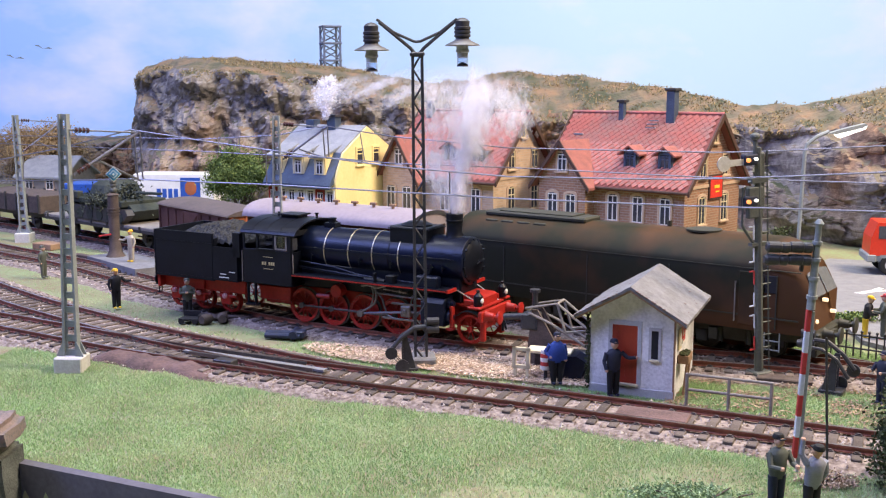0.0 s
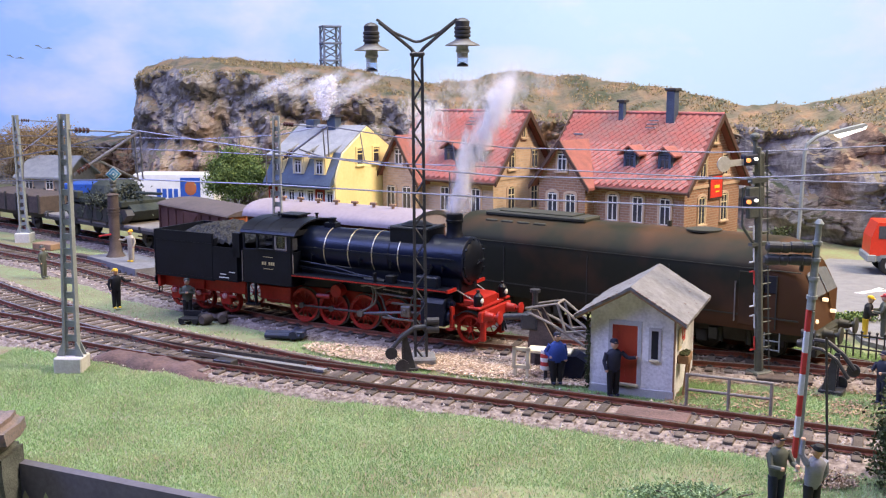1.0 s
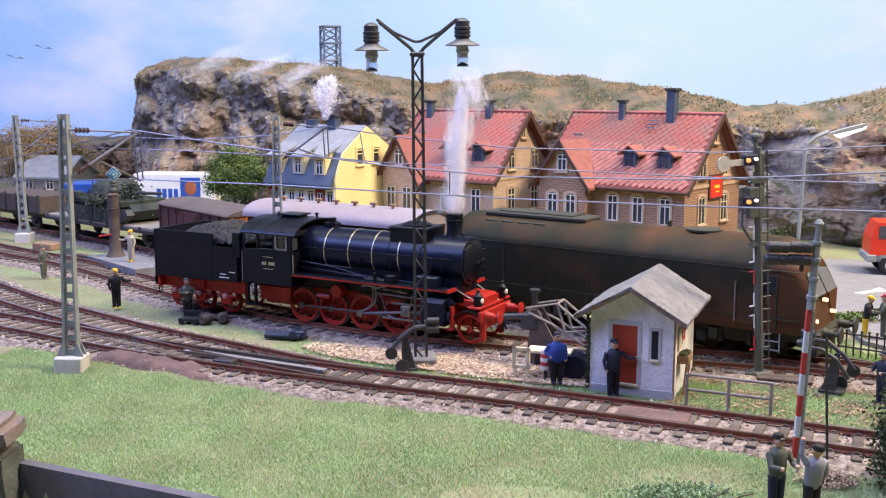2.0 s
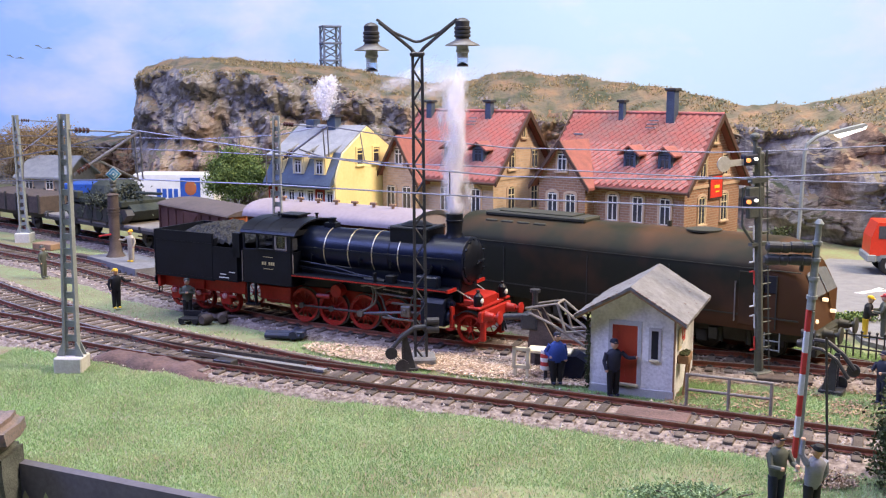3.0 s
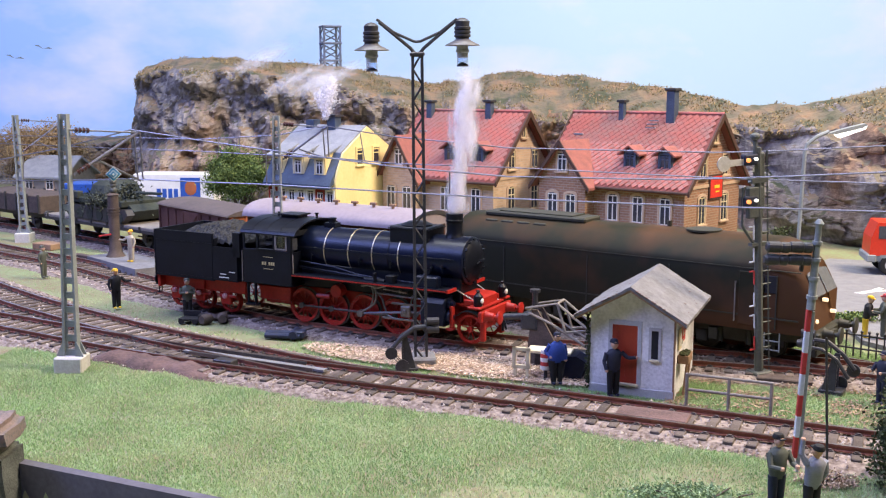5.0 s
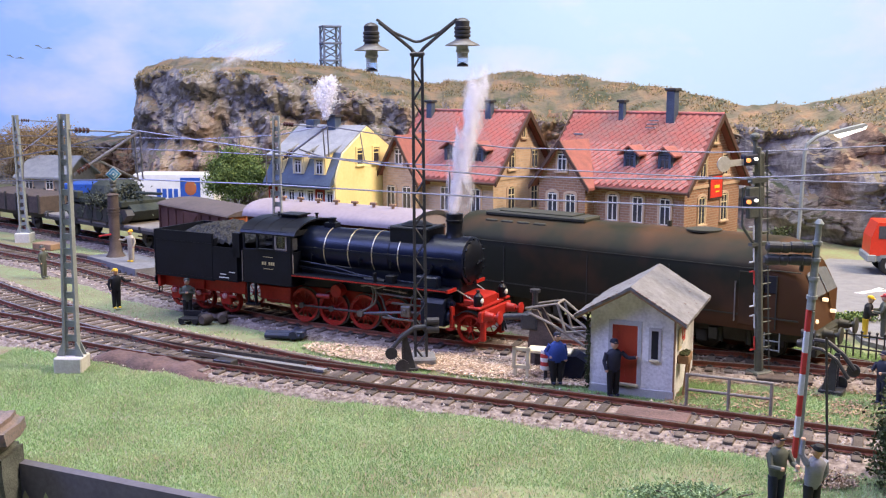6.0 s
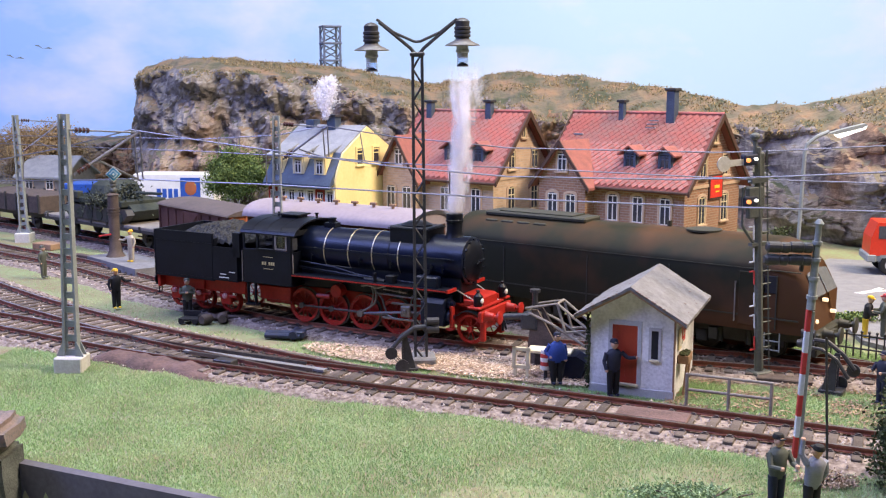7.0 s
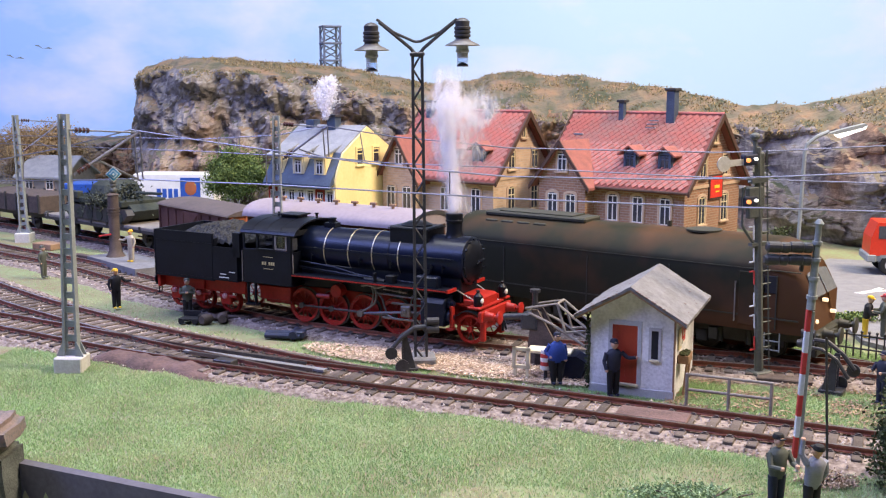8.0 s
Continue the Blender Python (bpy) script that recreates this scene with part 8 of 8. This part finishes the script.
# sideways drift of the steam column, in metres, by time and by height over the chimney
DRIFT_T = (0.0, 0.6, 0.9, 1.2, 1.5, 1.7, 2.2, 2.8, 3.2, 3.8, 4.4, 5.0, 5.8, 6.4, 6.8, 7.0, 7.2, 7.4, 7.6, 7.8, 8.0)
DRIFT_H = (0.0, 1.0, 2.06, 3.65, 5.2, 7.0)
DRIFT = ((0, .05, .25, .7, .9, 1.3), (0, .15, .5, 1.3, 1.9, 2.4), (0, .2, .57, 1.5, 2.0, 2.6), (0, .2, .52, .9, 1.65, 2.2), (0, .1, .3, .75, 1.0, 1.5),
         (0, .08, .2, .5, .7, 1.0), (0, .05, .1, .3, .3, .2), (0, .0, -.05, .1, -.2, -.7), (0, .0, .05, .1, 0, -.6), (0, .05, .1, .25, .35, .2),
         (0, .05, .15, .25, .3, .3), (0, .08, .2, .35, .5, .6), (0, .1, .22, .55, .9, 1.2), (0, .08, .15, .55, .9, 1.3), (0, .05, .1, .38, .6, .9),
         (0, .05, .15, .2, .35, .5), (0, .03, .06, .06, .2, .3), (0, 0, 0, -.1, -.3, -.6), (0, -.05, -.12, -.15, -.45, -.8), (0, -.1, -.25, -.42, -.65, -1.0),
         (0, -.05, -.12, -.2, -.3, -.5))


def drift(t, h):
    col = [np.interp(h, DRIFT_H, row) for row in DRIFT]
    return float(np.interp(t, DRIFT_T, col))


def build_steam():
    """Returns (thing, rows): puffs that leave the chimney one after another and rise out of sight."""
    made = []
    slim = [puff_mesh("steam_puff", 0.13, 0.75, 340, (0.06, 0.20), k) for k in range(6)]
    wide = [puff_mesh("steam_puff", 0.19, 0.90, 380, (0.08, 0.24), k + 9) for k in range(6)]
    cloud = [puff_mesh("steam_cloud", 0.48, 0.75, 620, (0.10, 0.15), k + 20, 9) for k in range(4)]
    for me in slim + wide:
        me.materials.append(STEAM)
    for me in cloud:
        me.materials.append(THINSTEAM)
    rng = random.Random(4)
    speed, gap = 3.4, 0.125
    n = int((8.0 + 2.0) / gap)
    for i in range(n):
        t0 = -2.0 + i * gap
        me = slim[i % 6] if i % 2 else wide[i % 6]
        ob = tagged(new("steam_puff", me), "thin white puff of steam from the chimney", "steam puff", "steam puffs")
        side, deep, turn = rng.uniform(-0.15, 0.15), rng.uniform(-0.12, 0.12), rng.uniform(0, 360)
        rows = []
        times = sorted({0.0, 8.0} | {round(t0 + d, 2) for d in (0.0, 0.15, 0.3, 0.45, 0.6, 0.8, 1.0, 1.2, 1.4, 1.7, 2.0, 2.6) if 0 < round(t0 + d, 2) < 8})
        for t in times:
            age = max(0.0, t - t0)
            h = -1.55 + speed * age
            fan = max(0.0, h) / 4.6
            x = CHIMNEY[0] + drift(t, max(0, h)) + side * (0.1 + fan * 1.9)
            y = CHIMNEY[1] + deep * (0.1 + fan * 2)
            if h > 8.5:
                h = 8.5 + (h - 8.5) * 0.5
            rows.append((t, at(x, y, 4.72 + h, turn + min(80, 14 * age), 0, 4 * math.sin(i + age))))
        made.append((ob, rows))
    # the broad cloud of the first second, which drifts on upwards
    for i, (px, pz, vx) in enumerate(((-0.7, 9.1, 0.2), (0.1, 9.3, 0.5), (0.3, 8.6, 0.7), (1.6, 9.2, 0.9), (2.1, 8.2, 1.0), (1.0, 7.9, 0.9), (-0.2, 7.9, 0.5), (-0.7, 6.6, -0.3), (-0.4, 5.8, -0.6), (0.5, 7.1, 0.6), (1.5, 8.7, 0.8))):
        ob = tagged(new("steam_cloud", cloud[i % 4]), "broad thin cloud of drifting steam", "steam cloud", "steam clouds")
        x, y = CHIMNEY[0] + px, CHIMNEY[1] + rng.uniform(-0.4, 0.4)
        made.append((ob, [(t, at(x + vx * t, y, pz + 0.7 * t + 1.0 * t * t, 30 * i + min(70, 18 * t), 0, 25 * math.sin(i))) for t in (0.0, 0.4, 0.8, 1.2, 1.6, 2.0, 2.6)] + [(8.0, at(x + vx * 2.6, y, pz + 8, 30 * i + 47))]))
    # the last puff that breaks off and billows at the end
    for i, (px, pz) in enumerate(((-0.35, 8.6), (0.35, 8.3), (0.75, 8.5), (0.0, 6.9))):
        ob = tagged(new("steam_cloud", cloud[i % 4]), "broad thin cloud of drifting steam", "steam cloud", "steam clouds")
        made.append((ob, [(0.0, at(*CHIMNEY, 2.9)), (6.9, at(*CHIMNEY, 2.9, 10 * i)), (7.3, at(CHIMNEY[0], CHIMNEY[1], 5.2, 20 * i)), (7.7, at(CHIMNEY[0] + 0.4 * px, CHIMNEY[1], 0.3 * 5.2 + 0.7 * pz, 30 * i)), (8.0, at(CHIMNEY[0] + px, CHIMNEY[1], pz, 34 * i))]))
    # wisps that slide away over the hill
    for i, (t0, x0, z0, vx, vz) in enumerate(((-0.3, -2.2, 9.1, -1.9, 0.12), (-0.6, -2.9, 8.9, -2.0, 0.15), (-0.2, -1.4, 9.0, -1.8, 0.15), (2.6, -0.6, 9.5, -2.6, 0.02), (2.9, -0.4, 9.3, -2.5, 0.0), (3.3, -0.3, 9.4, -2.7, 0.0), (3.1, -0.4, 9.2, -2.2, 0.02))):
        me = puff_mesh("steam_wisp", 0.20, 1.2, 480, (0.07, 0.18), 40 + i)
        me.materials.append(WISP)
        ob = tagged(new("steam_wisp", me), "faint long wisp of steam drifting away", "steam wisp", "steam wisps")
        rows = []
        for t in (0.0, 0.5, 1.0, 1.5, 2.0, 2.5, 3.0, 3.5, 4.0, 4.5, 5.0, 5.5, 6.0, 7.0, 8.0):
            age = t - t0
            if age < 0:  # still rising inside the column
                x, z = CHIMNEY[0], max(2.9, z0 + age * 3.2)
            else:
                x, z = CHIMNEY[0] + x0 + vx * age, z0 + vz * age + 0.5 * max(0, age - 1.3) ** 2
            rows.append((t, at(x, CHIMNEY[1] + 0.3 * i - 0.6, z, 0, 0, 66 if age > 0 else 10)))
        made.append((ob, rows))
    return made


def wool_smoke():
    """A tuft of white wool, narrow at the chimney and lumpy above."""
    rng = np.random.default_rng(77)
    lumps = ((0.0, -0.9, 0.16), (0.05, -0.6, 0.26), (-0.1, -0.25, 0.38), (0.15, 0.0, 0.42), (-0.25, 0.2, 0.40), (0.2, 0.4, 0.40), (0.3, 0.7, 0.32), (-0.05, 0.75, 0.34), (0.25, 1.0, 0.2))
    v, f = [], []
    for _ in range(5200):
        x, z, r = lumps[rng.integers(len(lumps))]
        p = np.array((x * 1.3, 0, z * 1.12)) + rng.normal(0, 0.52, 3) * r
        a, b = rng.normal(0, 1, 3), rng.normal(0, 1, 3)
        n = len(v)
        v += [tuple(p - a * 0.05), tuple(p + b * 0.03), tuple(p + a * 0.05), tuple(p - b * 0.03)]
        f.append((n, n + 1, n + 2, n + 3))
    ob = mesh_arrays("chimney_smoke", v, f, WOOL)
    ob.matrix_basis = at(-7.0, 61.3, 8.55)
    tagged(ob, "white wool smoke on the yellow house's chimney", "smoke")


# ---- build ----
build_ground()
build_hall()
sky_board()
build_hill()
road()
bare_earth()
leaf_litter()
steam_loco()
tender()
camo_loco()
boxcar()
coach()
flatcar(-19.0, 59.6, -40, 12.0, "flat wagon with a pale plank deck carrying a tank")
tank()
far_wagon(-27.5, 66.7, -38, GRIMEBROWN, None, "brown open goods wagon with stakes")
far_wagon(-35.5, 73.0, -38, WAGONROOF, WAGONROOF, "brown goods wagon with a hooped roof")
brick_house("brick_house", at(12.52, 52.46, 0, -41), BRICK, "ochre brick house with red diamond-tiled roof and dormers", -8.7, 0.0, (-8.6, -5.5, 0.9, 6.35), (-4.3, -2.75, -1.1), ((-2.45, 6.8, 9.05, 0.25), (-5.6, 7.2, 8.4, 0.16)), True, 300, 0.8, (-3.6, -1.5))
brick_house("tan_house", at(2.87, 57.89, 0, -36), BRICK2, "tan brick house with red roof and two dormers", -7.3, 0.0, (-7.4, -4.9, 0.9, 6.45), (-3.4, -1.2), ((-2.2, 7.2, 8.35, 0.2), (-6.6, 7.2, 8.3, 0.2)), False, 0, 0.8, (-3.4, -1.4))
yellow_house()
hut()
yard_lamp()
catenary_mast(-12.34, 32.85, 7.95, 1.3, (2.1, 1.15), (7.45, 7.35, 6.0, 5.75), "grey perforated catenary mast on a white concrete block", z0=0.45)
catenary_mast(-25.5, 61.37, 7.1, -1.0, (2.4, 1.0), (6.8, 6.6, 4.9, 4.7), "distant grey catenary mast on a white block", z0=0.5)
catenary_mast(-7.2, 43.7, 8.05, 0.6, (2.25, -0.6), (7.7, 7.6, 6.2, 6.3), "grey catenary mast standing between the tracks", base=False)
signal_mast()
street_lamp()
level_barrier()
barrier_drive(-1.25, 32.75, 8, 0.9, "black cast barrier drive with pulleys and weights")
barrier_drive(12.0, 30.2, 150, 0.9, "black barrier drive beside a figurine")
crane_arm()
handrail()
iron_fence()
bench()
striped_disc()
crates()
trolley()
barrels()
mud_bank()
point_lever()
point_blades()
stone_platform()
line_sign()
concrete_slab(-23.0, 58.6, -30, 1.6, 1.0, 0.3, TIMBER, "plank_stack", "small stack of brown planks on the grass")
concrete_slab(-19.6, 55.3, -35, 2.2, 0.4, 0.12, GRIMEBROWN, "loose_beam", "dark loose beam lying on the grass")
concrete_slab(10.9, 31.4, -20, 1.7, 0.7, 0.12, GRIMEBROWN, "manhole_slab", "dark stone slab beside the signal mast")
concrete_slab(5.9, 27.5, -23.4, 2.0, 0.9, 0.2, MUD, "crossing_plate", "rust-brown plate between the front rails")
fire_truck()
soft_trailer()
blue_lorry()
tower()
far_house()
stone_gatepost()
edge_board()
bird(-41.5, 13.2, 1)
bird(-44.5, 12.2, 1)
figure(3.58, 31.02, 5, WORKBLUE, DARKCLOTH, NAVY, 1.62, ("hip", "down"), label="stout figurine in a blue jacket by the hut", stout=1.45)
figure(5.15, 29.75, 15, NAVY, DARKCLOTH, NAVY, 1.72, ("down", "out"), label="figurine in a dark uniform before the red door")
figure(-13.81, 42.15, 40, DARKCLOTH, DARKCLOTH, HELMET, 1.66, ("down", "out"), label="black-clad figurine with yellow helmet pointing")
figure(-10.32, 40.25, 10, FIELDGREY, DARKCLOTH, FIELDGREY, 1.6, ("fold", "fold"), label="olive-clad figurine on the hand cart")
figure(-19.6, 49.14, 70, FIELDGREY, FIELDGREY, FIELDGREY, 1.55, ("down", "front"), label="grey-olive figurine beside the track")
figure(-15.9, 51.2, -30, SANDCLOTH, SANDCLOTH, HELMET, 1.6, ("out", "down"), z=0.45, label="sand-clad figurine with yellow helmet on the platform")
figure(7.34, 21.3, 20, FIELDGREY, NAVY, DARKCLOTH, 1.72, ("front", "front"), label="olive and navy figurine at the barrier")
figure(7.92, 20.75, 200, GREYCLOTH, DARKCLOTH, DARKCLOTH, 1.72, ("down", "up"), label="grey-shirted figurine raising an arm at the barrier", bend=-8)
figure(12.95, 28.98, -60, NAVY, NAVY, NAVY, 1.55, ("front", "front"), label="navy figurine working the barrier crank")
figure(15.7, 36.9, 60, DARKCLOTH, HELMET, HELMET, 1.6, ("front", "down"), label="figurine in black and yellow work clothes", bend=10)
figure(16.25, 36.6, 250, FIELDGREY, FIELDGREY, SIGNALRED, 1.7, ("front", "front"), label="olive figurine carrying a red box")
bm_pole = B()
rod(bm_pole, (0.05, 0, 0), (-0.16, 0, 3.3), 0.035, 0.03, seg=8)
pole = part("black_pole", bm_pole, DARKMAST)
pole.matrix_basis = at(9.37, 23.79, 0)
tagged(pole, "thin black upright pole by the barrier", "pole")
tree(-13.3, 66.0, 1.6, 3.6, (2.1, 1.8, 1.9), GREENLEAF, "bushy green tree before the rock face", 3, 22000, 0.075)
tree(-36.5, 93.0, 1.6, 3.5, (4.4, 2.5, 2.5), BROWNLEAF, "brown autumn tree group far behind the wagons", 8, 30000, 0.085)
bush(18.6, 55.5, (1.3, 0.9, 0.9), "dark green bush at the foot of the rock", DARKLEAF, 5)
bush(10.9, 22.6, (1.0, 0.9, 1.5), "dark bush at the layout's front edge", DARKLEAF, 6, 6000, 0.06)
bush(5.9, 21.9, (2.3, 0.9, 0.16), "low tuft of green foliage foam on the meadow", FOAM, 7, 4200, 0.04, 0.05)
bush(7.6, 20.7, (1.7, 0.8, 0.2), "low green foliage foam before the barrier", FOAM, 12, 4200, 0.04, 0.06)
bush(9.0, 22.9, (0.8, 0.4, 0.22), "straw-coloured tuft beside the barrier", STRAW, 13, 1800, 0.035, 0.06)
bush(16.3, 39.6, (1.2, 0.5, 0.3), "green grass tuft at the road's edge", GREENLEAF, 14, 1500, 0.07, 0.15)
MAIN_CONTACT = [(-22.38, 44.5, 5.6), (-17.24, 39.5, 5.64), (-10.5, 34.1, 6.2), (-5.26, 32.1, 6.19), (-1.44, 30.7, 6.11), (1.9, 29.4, 6.05), (6.35, 27.3, 6.09), (10.74, 24.5, 6.26), (15.0, 21.8, 6.4)]
MAIN_CATENARY = [(-22.35, 44.5, 5.9), (-17.18, 39.5, 6.47), (-13.89, 37.2, 7.06), (-10.36, 34.0, 7.85), (-7.63, 33.3, 7.49), (-5.23, 32.1, 7.26), (-1.43, 30.7, 6.87), (1.9, 29.4, 6.69), (6.32, 27.3, 6.79), (8.6, 25.9, 6.99), (10.68, 24.5, 7.22), (15.0, 21.6, 7.9)]
LOCO_CONTACT = [(-24.4, 56.0, 6.2), (-14.4, 47.5, 6.4), (-11.0, 45.8, 6.41), (-7.38, 43.8, 6.36), (-4.87, 42.0, 6.39), (-1.81, 38.8, 6.37), (2.32, 36.0, 6.44), (9.66, 33.0, 6.3), (13.53, 31.0, 6.34), (19.0, 28.0, 6.4)]
LOCO_CATENARY = [(-24.27, 56.0, 6.64), (-14.29, 47.5, 6.93), (-11.0, 45.8, 6.94), (-7.09, 43.6, 7.22), (-4.95, 43.0, 7.64), (-1.8, 38.8, 7.38), (0.33, 37.0, 7.28), (2.31, 36.0, 7.13), (8.97, 33.3, 7.14), (10.41, 32.6, 7.22), (13.45, 31.0, 7.49), (19.0, 28.0, 8.0)]
wire("contact_wire", MAIN_CONTACT)
wire("catenary_wire", MAIN_CATENARY)
wire("contact_wire", LOCO_CONTACT)
wire("catenary_wire", LOCO_CATENARY)
droppers([((-15.9, 38.6, 6.65), (-15.9, 38.5, 5.75)), ((-5.6, 32.3, 7.3), (-5.6, 32.25, 6.19)), ((0.2, 30.1, 6.78), (0.2, 30.1, 6.08)), ((-3.3, 40.6, 7.5), (-3.1, 40.3, 6.38)), ((0.33, 37.0, 7.28), (0.5, 37.1, 6.4)), ((3.1, 35.7, 7.13), (3.2, 35.7, 6.43)), ((-8.9, 44.7, 7.1), (-8.9, 44.7, 6.4))])
wool_smoke()
PUFFS = build_steam()
build_grass()
build_track("main", "rusty front track on brown ballast", 1.5)
build_track("siding", "rusty diverging track of the turnout")
build_track("loco", "curved track under the steam locomotive")
build_track("rear", "rear track under the diesel locomotive and wagons")
scene.cycles.transparent_max_bounces = 96


def motions():
    for ob, rows in PUFFS:
        walk(ob, rows)


motions()
